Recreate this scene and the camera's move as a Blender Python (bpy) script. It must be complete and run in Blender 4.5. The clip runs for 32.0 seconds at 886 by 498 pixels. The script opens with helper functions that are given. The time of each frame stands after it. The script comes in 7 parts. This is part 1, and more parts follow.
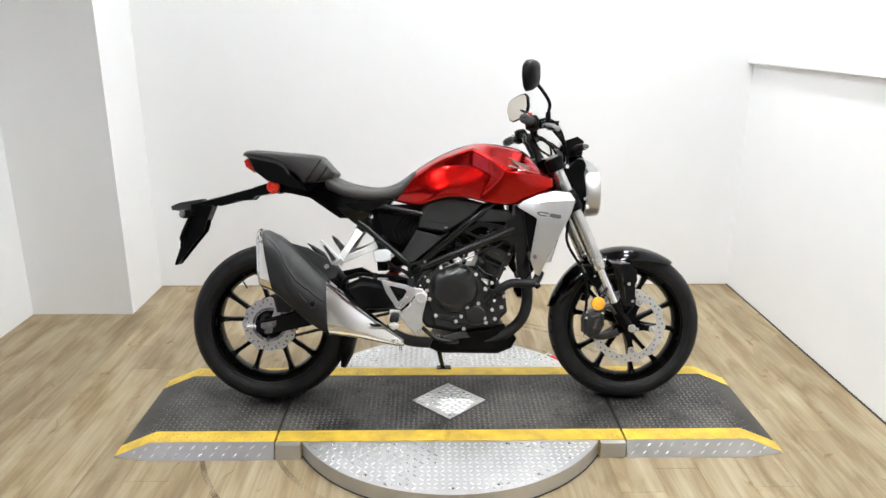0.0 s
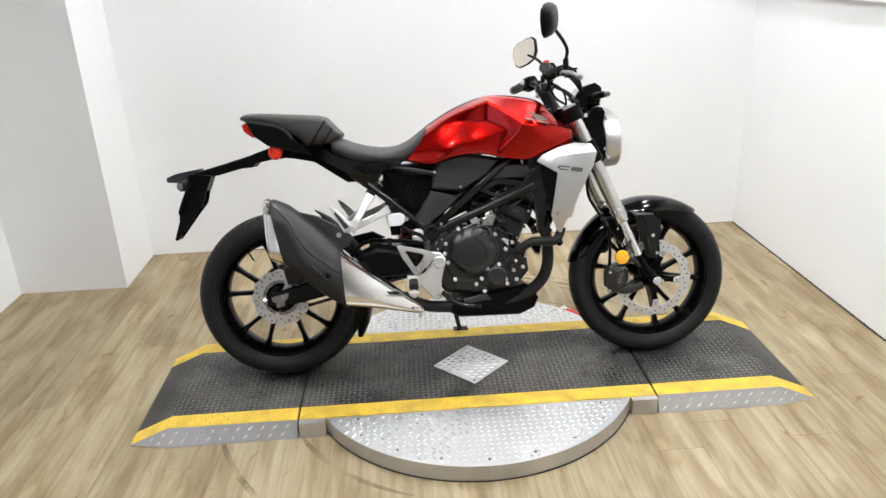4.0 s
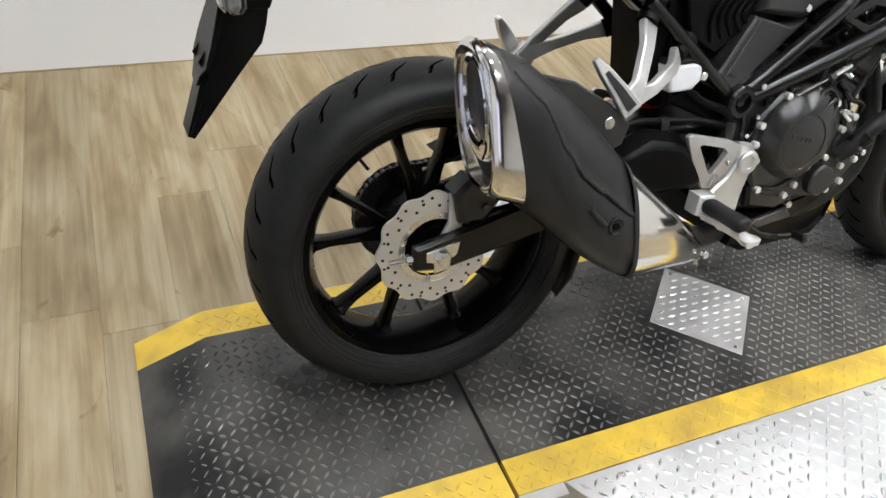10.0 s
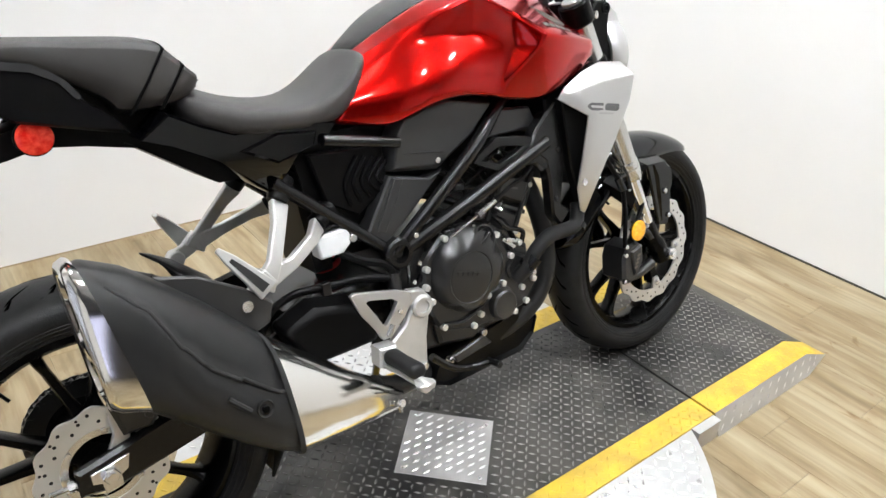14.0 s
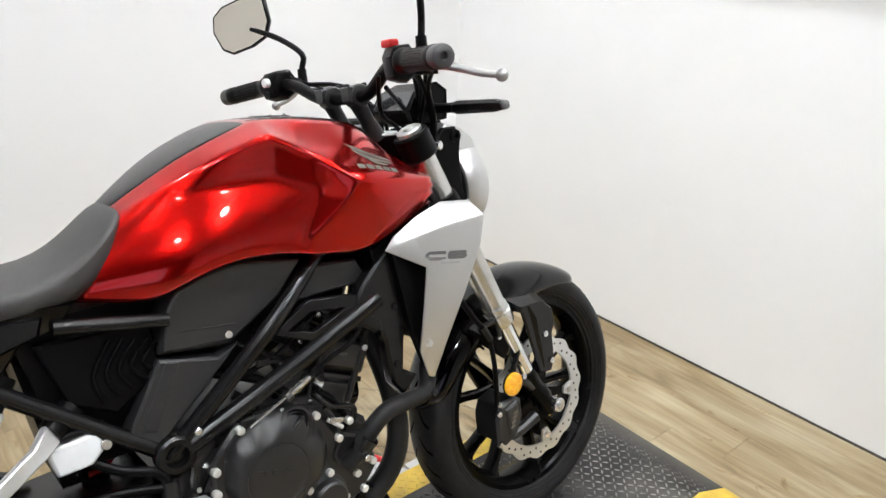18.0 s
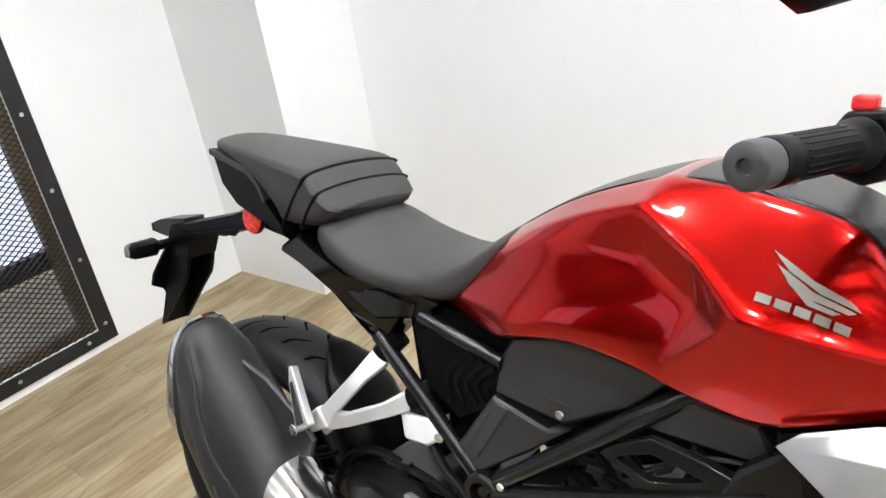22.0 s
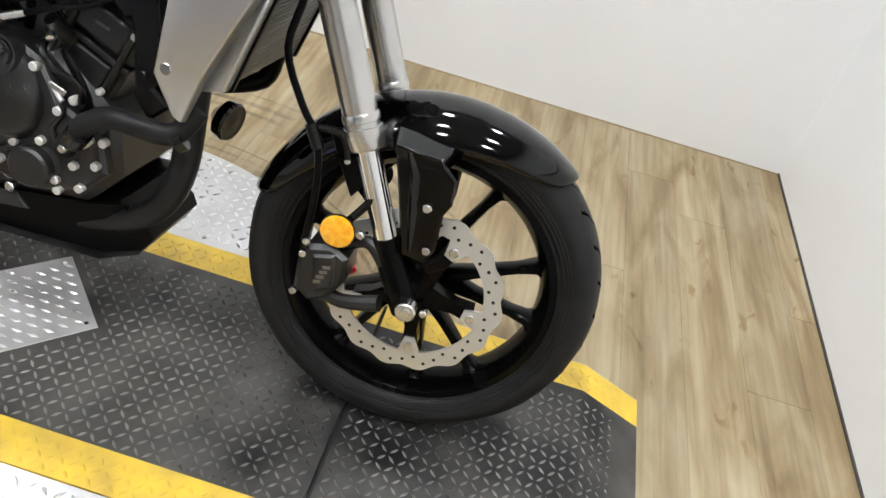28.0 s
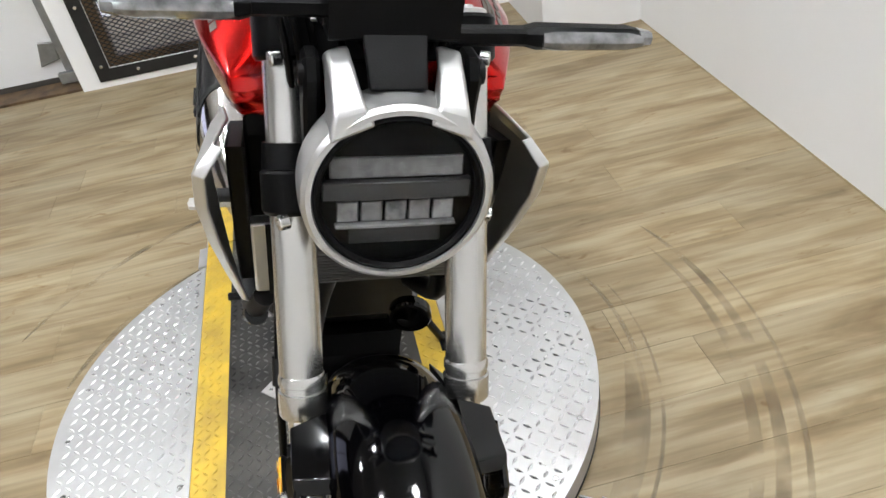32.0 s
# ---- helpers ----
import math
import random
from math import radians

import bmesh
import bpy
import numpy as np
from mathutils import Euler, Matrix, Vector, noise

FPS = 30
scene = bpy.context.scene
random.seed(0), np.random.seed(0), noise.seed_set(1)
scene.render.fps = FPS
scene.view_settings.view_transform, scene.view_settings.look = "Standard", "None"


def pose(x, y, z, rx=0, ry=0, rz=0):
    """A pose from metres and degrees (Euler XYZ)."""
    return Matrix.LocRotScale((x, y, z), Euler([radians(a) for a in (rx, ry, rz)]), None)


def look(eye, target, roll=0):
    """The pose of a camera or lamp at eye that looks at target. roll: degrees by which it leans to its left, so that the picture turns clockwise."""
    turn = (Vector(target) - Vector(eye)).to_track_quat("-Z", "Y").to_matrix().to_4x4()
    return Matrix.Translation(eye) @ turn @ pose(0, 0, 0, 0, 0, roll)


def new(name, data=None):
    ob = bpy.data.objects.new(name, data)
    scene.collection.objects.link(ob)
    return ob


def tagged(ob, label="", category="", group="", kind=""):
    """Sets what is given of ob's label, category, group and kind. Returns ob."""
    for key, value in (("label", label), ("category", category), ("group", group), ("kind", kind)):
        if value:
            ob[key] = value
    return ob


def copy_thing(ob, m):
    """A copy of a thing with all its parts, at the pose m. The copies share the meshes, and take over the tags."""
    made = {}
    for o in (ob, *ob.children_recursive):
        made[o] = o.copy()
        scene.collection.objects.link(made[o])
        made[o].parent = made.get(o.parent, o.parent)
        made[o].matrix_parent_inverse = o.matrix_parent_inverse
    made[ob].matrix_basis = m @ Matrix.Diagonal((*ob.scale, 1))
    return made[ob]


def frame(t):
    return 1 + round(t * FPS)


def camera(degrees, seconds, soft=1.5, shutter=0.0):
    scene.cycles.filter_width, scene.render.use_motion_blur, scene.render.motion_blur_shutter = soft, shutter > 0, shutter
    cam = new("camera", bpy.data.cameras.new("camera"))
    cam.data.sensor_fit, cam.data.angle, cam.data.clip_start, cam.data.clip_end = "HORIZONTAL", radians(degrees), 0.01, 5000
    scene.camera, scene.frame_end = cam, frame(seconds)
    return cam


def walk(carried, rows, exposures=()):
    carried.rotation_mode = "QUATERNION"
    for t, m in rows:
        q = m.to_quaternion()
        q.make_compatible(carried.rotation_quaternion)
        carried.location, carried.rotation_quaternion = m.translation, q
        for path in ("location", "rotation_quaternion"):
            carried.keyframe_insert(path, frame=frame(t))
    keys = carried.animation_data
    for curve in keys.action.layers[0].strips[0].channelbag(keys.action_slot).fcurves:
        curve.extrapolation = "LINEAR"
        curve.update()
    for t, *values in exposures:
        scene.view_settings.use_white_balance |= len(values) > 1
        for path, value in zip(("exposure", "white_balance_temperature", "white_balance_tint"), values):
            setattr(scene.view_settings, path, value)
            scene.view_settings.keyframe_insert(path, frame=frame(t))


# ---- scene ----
cam = camera(62.6, 32.0)
PATH = [
    (0, (-0.064, -2.585, 1.48), (-0.035, -0.673, 0.894), 0.1),
    (0.5, (-0.073, -2.582, 1.487), (-0.032, -0.674, 0.889), -0.0),
    (1, (-0.061, -2.575, 1.478), (-0.021, -0.669, 0.874), -0.3),
    (1.5, (-0.059, -2.564, 1.475), (-0.011, -0.661, 0.861), -0.2),
    (2, (-0.05, -2.559, 1.475), (0.003, -0.656, 0.863), -0.2),
    (2.5, (-0.048, -2.559, 1.47), (0.01, -0.661, 0.843), -0.4),
    (4.5, (-0.312, -2.253, 1.532), (-0.23, -0.406, 0.769), -3.0),
    (5, (-0.454, -1.981, 1.526), (-0.459, -0.113, 0.812), -1.2),
    (5.5, (-0.695, -1.763, 1.512), (-0.456, 0.087, 0.791), -1.2),
    (6, (-0.828, -1.494, 1.436), (-0.492, 0.338, 0.707), -2.0),
    (6.5, (-0.875, -1.165, 1.416), (-0.444, 0.648, 0.69), -2.9),
    (7, (-0.971, -1.0, 1.402), (-0.33, 0.735, 0.642), 0.9),
    (7.5, (-1.075, -0.868, 1.39), (-0.314, 0.81, 0.612), 0.4),
    (8, (-1.082, -0.808, 1.35), (-0.316, 0.837, 0.508), 1.5),
    (8.5, (-1.079, -0.809, 1.317), (-0.345, 0.782, 0.351), 2.4),
    (9, (-1.09, -0.81, 1.272), (-0.349, 0.697, 0.186), 3.3),
    (9.5, (-1.108, -0.826, 1.226), (-0.378, 0.611, 0.042), 6.2),
    (10, (-1.126, -0.821, 1.186), (-0.412, 0.526, -0.110), 8.8),
    (10.5, (-1.124, -0.823, 1.183), (-0.425, 0.489, -0.155), 9.3),
    (11, (-1.118, -0.847, 1.169), (-0.354, 0.475, -0.124), 9.6),
    (11.5, (-1.106, -0.859, 1.21), (-0.186, 0.443, 0.002), 10.0),
    (12, (-1.03, -0.886, 1.225), (-0.091, 0.458, 0.08), 6.5),
    (12.5, (-0.925, -0.916, 1.262), (-0.009, 0.48, 0.16), 4.7),
    (13, (-0.858, -0.929, 1.25), (0.128, 0.439, 0.173), 4.8),
    (13.5, (-0.828, -0.949, 1.267), (0.221, 0.415, 0.247), 4.0),
    (14, (-0.812, -0.961, 1.28), (0.282, 0.404, 0.309), 3.2),
    (14.5, (-0.806, -0.961, 1.288), (0.336, 0.406, 0.379), 2.0),
    (15, (-0.793, -0.972, 1.324), (0.371, 0.401, 0.453), 1.1),
    (15.5, (-0.786, -0.984, 1.327), (0.414, 0.397, 0.521), 1.3),
    (17.5, (-0.566, -0.996, 1.361), (0.606, 0.426, 0.585), 2.7),
    (18, (-0.408, -0.885, 1.334), (0.794, 0.504, 0.542), 2.8),
    (18.5, (-0.276, -0.685, 1.335), (1.005, 0.589, 0.477), 3.2),
    (19, (-0.063, -0.575, 1.3), (0.862, 0.942, 0.383), 2.0),
    (19.5, (0.101, -0.5, 1.252), (0.401, 1.241, 0.314), 0.8),
    (20, (0.14, -0.523, 1.237), (0.092, 1.275, 0.362), -2.1),
    (20.5, (0.149, -0.617, 1.309), (-0.07, 1.15, 0.399), -2.0),
    (21, (0.21, -0.605, 1.33), (-0.485, 1.048, 0.446), -5.9),
    (21.5, (0.337, -0.528, 1.338), (-0.702, 0.913, 0.419), -7.7),
    (22, (0.375, -0.571, 1.368), (-0.792, 0.8, 0.496), -8.9),
    (22.5, (0.41, -0.683, 1.367), (-0.705, 0.758, 0.543), -7.0),
    (23, (0.477, -0.799, 1.366), (-0.492, 0.745, 0.542), -2.4),
    (23.5, (0.554, -0.823, 1.352), (-0.264, 0.794, 0.505), -0.7),
    (24, (0.611, -0.825, 1.335), (-0.107, 0.832, 0.477), 1.3),
    (24.5, (0.634, -0.817, 1.326), (0.039, 0.864, 0.42), 2.5),
    (25, (0.645, -0.809, 1.316), (0.16, 0.852, 0.313), 4.8),
    (25.5, (0.676, -0.814, 1.285), (0.31, 0.838, 0.219), 7.0),
    (26, (0.692, -0.825, 1.252), (0.394, 0.804, 0.13), 9.1),
    (26.5, (0.716, -0.821, 1.213), (0.432, 0.782, 0.052), 9.6),
    (28.5, (0.803, -0.803, 1.174), (0.775, 0.721, -0.122), 17.0),
    (29, (0.927, -0.729, 1.203), (0.555, 0.755, -0.086), 5.4),
    (29.5, (1.104, -0.652, 1.297), (0.292, 0.719, 0.089), 2.0),
    (30, (1.153, -0.509, 1.297), (0.224, 0.793, 0.097), 4.7),
    (30.5, (1.136, -0.269, 1.292), (0.037, 0.795, 0.003), -1.1),
    (31, (1.17, -0.128, 1.281), (-0.174, 0.655, 0.024), -7.3),
    (31.5, (1.251, 0.055, 1.281), (-0.261, 0.431, 0.027), -10.8),
    (32, (1.187, 0.185, 1.256), (-0.387, 0.357, 0.035), -9.8),
]
walk(cam, [(t, look(eye, target, roll)) for t, eye, target, roll in PATH],
     exposures=((0, 0.0), (7, 0.0), (10, -0.10), (14, 0.08), (16, 0.0), (18, -0.10), (20, 0.05), (22, 0.17), (23.5, 0.17), (25, 0.05), (26, -0.05), (29, -0.17), (31, -0.08), (32, -0.20)))

# ---- world and lamps ----
world = bpy.data.worlds.new("world")
scene.world = world
world.use_nodes = True
world.node_tree.nodes["Background"].inputs[0].default_value = (0.97, 0.98, 1.0, 1)
world.node_tree.nodes["Background"].inputs[1].default_value = 0.15
scene.view_settings.exposure = 0.0
LAMP = 335.0      # strength of the ceiling downlights

# ---- geometry tools ----
class Geo:
    """Collects vertices and faces of one mesh."""

    def __init__(self):
        self.v, self.f = [], []

    def add(self, verts, faces):
        n = len(self.v)
        self.v += [tuple(p) for p in verts]
        self.f += [tuple(i + n for i in f) for f in faces]
        return self

    def box(self, c, s, m=None):
        pts = [Vector(((i & 1) - 0.5, (i >> 1 & 1) - 0.5, (i >> 2) - 0.5)) for i in range(8)]
        pts = [Vector((p.x * s[0], p.y * s[1], p.z * s[2])) for p in pts]
        if m is not None:
            pts = [m @ p for p in pts]
        pts = [p + Vector(c) for p in pts]
        return self.add(pts, [(0, 2, 3, 1), (4, 5, 7, 6), (0, 1, 5, 4), (2, 6, 7, 3), (0, 4, 6, 2), (1, 3, 7, 5)])

    def bounds(self, x0, x1, y0, y1, z0, z1):
        return self.box(((x0 + x1) / 2, (y0 + y1) / 2, (z0 + z1) / 2), (x1 - x0, y1 - y0, z1 - z0))

    def loft(self, rings, loop=True, caps=True, close=False):
        """Skins a row of rings of equal length. loop: each ring is closed; close: the last ring joins the first."""
        n, k = len(rings[0]), len(rings)
        verts = [p for r in rings for p in r]
        faces = []
        for i in range(k if close else k - 1):
            a, b = i * n, (i + 1) % k * n
            for j in range(n if loop else n - 1):
                faces.append((a + j, a + (j + 1) % n, b + (j + 1) % n, b + j))
        if caps and loop and not close:
            faces += [tuple(reversed(range(n))), tuple(range((k - 1) * n, k * n))]
        return self.add(verts, faces)

    def cyl(self, p0, p1, r0, r1=None, n=20, caps=True, edge=0.0):
        p0, p1 = Vector(p0), Vector(p1)
        r1 = r0 if r1 is None else r1
        q = (p1 - p0).to_track_quat("Z", "Y")
        d = (p1 - p0).normalized()

        def ring(c, r):
            return [c + q @ Vector((r * math.cos(2 * math.pi * i / n), r * math.sin(2 * math.pi * i / n), 0)) for i in range(n)]
        if edge:
            rings = [ring(p0, r0 - edge), ring(p0 + d * edge, r0), ring(p1 - d * edge, r1), ring(p1, r1 - edge)]
        else:
            rings = [ring(p0, r0), ring(p1, r1)]
        return self.loft(rings, caps=caps)

    def turn(self, c, axis, profile, n=32, close=False, caps=True):
        """A lathed body round axis through c; profile: (along, radius) pairs."""
        c, axis = Vector(c), Vector(axis).normalized()
        q = axis.to_track_quat("Z", "Y")
        rings = [[c + q @ Vector((r * math.cos(2 * math.pi * i / n), r * math.sin(2 * math.pi * i / n), a)) for i in range(n)]
                 for a, r in profile]
        return self.loft(rings, caps=caps, close=close)

    def tube(self, pts, r, n=10, smooth=4, caps=True, flat=1.0):
        """A round bar along a line of points, rounded by Catmull-Rom; r: a radius or one for each point."""
        pts = [Vector(p) for p in pts]
        rs = list(r) if isinstance(r, (list, tuple)) else [r] * len(pts)
        if smooth and len(pts) > 2:
            out, ro = [], []
            for i in range(len(pts) - 1):
                p0, p1, p2, p3 = pts[max(i - 1, 0)], pts[i], pts[i + 1], pts[min(i + 2, len(pts) - 1)]
                for s in range(smooth):
                    t = s / smooth
                    out.append(0.5 * (2 * p1 + (p2 - p0) * t + (2 * p0 - 5 * p1 + 4 * p2 - p3) * t * t + (3 * p1 - p0 - 3 * p2 + p3) * t ** 3))
                    ro.append(rs[i] * (1 - t) + rs[i + 1] * t)
            pts, rs = out + [pts[-1]], ro + [rs[-1]]
        rings, up = [], None
        for i, p in enumerate(pts):
            d = (pts[min(i + 1, len(pts) - 1)] - pts[max(i - 1, 0)]).normalized()
            if up is None:
                up = d.orthogonal().normalized()
            up = (up - d * up.dot(d)).normalized()
            w = d.cross(up)
            rings.append([p + rs[i] * (up * math.cos(2 * math.pi * j / n) + w * flat * math.sin(2 * math.pi * j / n)) for j in range(n)])
        return self.loft(rings, caps=caps)

    def prism(self, outline, a, b, axis="y", bevel=0.0):
        """A plate: an outline in the two other axes, from a to b along axis, with a small chamfer."""
        area = sum(p[0] * q[1] - q[0] * p[1] for p, q in zip(outline, outline[1:] + outline[:1]))
        if area < 0:
            outline = outline[::-1]
        n = len(outline)

        def inset(d):
            res = []
            for i in range(n):
                p, q, r = Vector(outline[i - 1]), Vector(outline[i]), Vector(outline[(i + 1) % n])
                e, f = (q - p).normalized(), (r - q).normalized()
                m = Vector((-e.y, e.x)) + Vector((-f.y, f.x))
                m = m / max(m.length_squared, 0.5) * 2
                res.append(q + m * d)
            return res

        def put(pts, h):
            if axis == "y":
                return [Vector((p[0], h, p[1])) for p in pts]
            if axis == "x":
                return [Vector((h, p[0], p[1])) for p in pts]
            return [Vector((p[0], p[1], h)) for p in pts]
        if a > b:
            a, b = b, a
        if bevel:
            rings = [put(inset(bevel), a), put(outline, a + bevel), put(outline, b - bevel), put(inset(bevel), b)]
        else:
            rings = [put(outline, a), put(outline, b)]
        if axis == "y":
            rings = rings[::-1]
        return self.loft(rings)

    def mirror(self, axis=1):
        """Adds the mirror image across the middle plane."""
        m = [tuple(-q if i == axis else q for i, q in enumerate(p)) for p in self.v]
        n = len(self.v)
        self.f += [tuple(i + n for i in reversed(f)) for f in self.f]
        self.v += m
        return self

    def mesh(self, name, sharp=35):
        me = bpy.data.meshes.new(name)
        me.from_pydata(self.v, [], self.f)
        me.validate()
        if len(self.f) < 6000:
            bm = bmesh.new()
            bm.from_mesh(me)
            bmesh.ops.recalc_face_normals(bm, faces=bm.faces)
            bm.to_mesh(me)
            bm.free()
        me.shade_smooth()
        me.set_sharp_from_angle(angle=radians(sharp))
        return me


def part(name, geo, material, parent=None, label="", sharp=35, bevel=0.0, subsurf=0):
    """Links a Geo (or a ready mesh) as one mesh object under its thing."""
    me = geo.mesh(name, sharp) if isinstance(geo, Geo) else geo
    if not me.materials:
        me.materials.append(material)
    ob = new(name, me)
    if parent is not None:
        ob.parent = parent
    if label:
        ob["label"] = label
    if bevel:
        b = ob.modifiers.new("bevel", "BEVEL")
        b.width, b.segments, b.limit_method, b.angle_limit = bevel, 2, "ANGLE", radians(40)
        b.harden_normals = False
    if subsurf:
        s = ob.modifiers.new("subsurf", "SUBSURF")
        s.levels = s.render_levels = subsurf
    return ob


def thing(name, label, category, group="", kind="", at=None):
    ob = new(name)
    ob.empty_display_size = 0.05
    if at is not None:
        ob.matrix_basis = at
    return tagged(ob, label, category, group, kind)


def superellipse(w, h, n=24, p=2.5):
    """Points of a rounded rectangle, w and h being half sizes."""
    out = []
    for i in range(n):
        a = 2 * math.pi * i / n
        c, s = math.cos(a), math.sin(a)
        out.append((w * math.copysign(abs(c) ** (2 / p), c), h * math.copysign(abs(s) ** (2 / p), s)))
    return out


def bolt(p, d, r=0.006, h=0.005, n=12):
    """A socket or hexagon head sitting on a surface at p, its top towards d."""
    p, d = Vector(p), Vector(d).normalized()
    g = Geo().cyl(p - d * 0.004, p + d * h, r, r, n=n, edge=0.0012)
    g.cyl(p + d * h * 0.9, p + d * (h + 0.0006), r * 0.5, n=6)
    return g


# ---- materials ----
def mat(name, color, rough=0.5, metal=0.0, noise_scale=0.0, noise_amount=0.0, bump=0.0, bump_scale=200.0, coat=0.0, rough_var=0.0, second=None,
        object_random=0.0, spec=0.5, stretch=(1, 1, 1)):
    """A Principled material with colour mottling, roughness variation and fine relief, in object space."""
    m = bpy.data.materials.new(name)
    m.use_nodes = True
    nt = m.node_tree
    p = nt.nodes["Principled BSDF"]
    p.inputs["Base Color"].default_value = (*color, 1)
    p.inputs["Roughness"].default_value = rough
    p.inputs["Metallic"].default_value = metal
    p.inputs["Specular IOR Level"].default_value = spec
    if coat:
        p.inputs["Coat Weight"].default_value = coat
        p.inputs["Coat Roughness"].default_value = 0.02
    tc = nt.nodes.new("ShaderNodeTexCoord")
    mp = nt.nodes.new("ShaderNodeMapping")
    mp.inputs["Scale"].default_value = stretch
    nt.links.new(tc.outputs["Object"], mp.inputs["Vector"])
    if noise_amount or rough_var:
        nz = nt.nodes.new("ShaderNodeTexNoise")
        nz.inputs["Scale"].default_value = noise_scale
        nz.inputs["Detail"].default_value = 6
        nt.links.new(mp.outputs[0], nz.inputs["Vector"])
        if noise_amount:
            mix = nt.nodes.new("ShaderNodeMix")
            mix.data_type = "RGBA"
            other = second or tuple(q * (1 - noise_amount) for q in color)
            mix.inputs["A"].default_value = (*color, 1)
            mix.inputs["B"].default_value = (*other, 1)
            ramp = nt.nodes.new("ShaderNodeMapRange")
            ramp.inputs["From Min"].default_value, ramp.inputs["From Max"].default_value = 0.35, 0.68
            nt.links.new(nz.outputs[0], ramp.inputs[0])
            nt.links.new(ramp.outputs[0], mix.inputs["Factor"])
            nt.links.new(mix.outputs["Result"], p.inputs["Base Color"])
        if rough_var:
            rr = nt.nodes.new("ShaderNodeMapRange")
            rr.inputs["To Min"].default_value, rr.inputs["To Max"].default_value = max(rough - rough_var, 0.02), min(rough + rough_var, 1)
            nt.links.new(nz.outputs[0], rr.inputs[0])
            nt.links.new(rr.outputs[0], p.inputs["Roughness"])
    if bump:
        nb = nt.nodes.new("ShaderNodeTexNoise")
        nb.inputs["Scale"].default_value = bump_scale
        nb.inputs["Detail"].default_value = 3
        nt.links.new(mp.outputs[0], nb.inputs["Vector"])
        b = nt.nodes.new("ShaderNodeBump")
        b.inputs["Strength"].default_value = bump
        b.inputs["Distance"].default_value = 0.002
        nt.links.new(nb.outputs[0], b.inputs["Height"])
        nt.links.new(b.outputs[0], p.inputs["Normal"])
    return m


M_WALL = mat("white_wall_paint", (0.86, 0.865, 0.87), 0.6, noise_scale=1.5, noise_amount=0.035, bump=0.08, bump_scale=60)
# unseen ceiling: shop dimness and bay brightness are put into these two colours
M_CEIL = mat("dimmed_shop_ceiling", (0.09, 0.09, 0.09), 0.8, noise_scale=2, noise_amount=0.1)
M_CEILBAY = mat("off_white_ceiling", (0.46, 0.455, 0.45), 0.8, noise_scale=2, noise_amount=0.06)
M_TRIM = mat("dark_baseboard", (0.05, 0.045, 0.04), 0.6)
M_DECK = mat("black_tread_steel", (0.011, 0.011, 0.0113), 0.44, 0.1, noise_scale=7, noise_amount=0.8, rough_var=0.24, second=(0.085, 0.080, 0.072), spec=0.33)
M_YELLOW = mat("yellow_paint", (0.70, 0.47, 0.045), 0.5, noise_scale=14, noise_amount=0.3, second=(0.46, 0.31, 0.05), rough_var=0.1)
M_ALU = mat("tread_aluminium", (0.62, 0.62, 0.62), 0.42, 0.75, noise_scale=6, noise_amount=0.2, rough_var=0.1)
M_RUBBER = mat("tyre_rubber", (0.013, 0.013, 0.0135), 0.50, noise_scale=30, noise_amount=0.4, bump=0.2, bump_scale=500, spec=0.2)
M_RIM = mat("black_rim_paint", (0.0015, 0.0015, 0.0015), 0.26, rough_var=0.06, noise_scale=12, spec=0.10)
M_RED = mat("candy_red_paint", (0.46, 0.0042, 0.0030), 0.21, 0.94, coat=0.6, noise_scale=3, rough_var=0.02, spec=0.1)
M_BLACK = mat("black_plastic", (0.0020, 0.0020, 0.0022), 0.36, bump=0.2, bump_scale=700, noise_scale=10, noise_amount=0.3, spec=0.10)
M_GLOSS = mat("gloss_black_paint", (0.0005, 0.0005, 0.0007), 0.07, noise_scale=5, rough_var=0.03, spec=0.38)
M_FRAME = mat("satin_black_steel", (0.0040, 0.0040, 0.0043), 0.27, 0.0, noise_scale=15, noise_amount=0.25, spec=0.34)
M_ENGINE = mat("black_engine_castings", (0.014, 0.014, 0.0143), 0.30, 0.10, bump=0.25, bump_scale=400, noise_scale=15, noise_amount=0.3, spec=0.55)
M_SILVER = mat("silver_paint", (0.56, 0.56, 0.555), 0.36, 0.85, noise_scale=8, rough_var=0.03, coat=0.15)
M_FORK = mat("silver_fork_tube", (0.62, 0.615, 0.60), 0.26, 0.95, noise_scale=3, rough_var=0.02)
M_CHROME = mat("chrome", (0.85, 0.85, 0.85), 0.06, 1.0)
M_STEEL = mat("bright_steel", (0.7, 0.7, 0.7), 0.25, 1.0, noise_scale=20, rough_var=0.08)
M_DECKBAR = mat("black_tread_bars", (0.050, 0.050, 0.051), 0.30, 0.35, noise_scale=9, noise_amount=0.6, rough_var=0.16, second=(0.24, 0.230, 0.215), spec=0.5)
M_ALUBAR = mat("tread_aluminium_bars", (0.86, 0.86, 0.86), 0.28, 0.8, noise_scale=6, rough_var=0.1)
M_ALUIN = mat("galvanised_inset", (0.62, 0.61, 0.60), 0.45, 0.55, noise_scale=10, noise_amount=0.3, rough_var=0.1)
M_GROOVE = mat("tread_cut_black", (0.0008, 0.0008, 0.0008), 1.0, spec=0.0)
M_DISC = mat("brushed_disc_steel", (0.62, 0.62, 0.61), 0.36, 0.7, noise_scale=40, rough_var=0.1)
M_HOLE = mat("drilled_hole_dark", (0.01, 0.01, 0.01), 0.8)
M_SMOKE = mat("smoked_lens", (0.02, 0.02, 0.022), 0.05, coat=1.0)
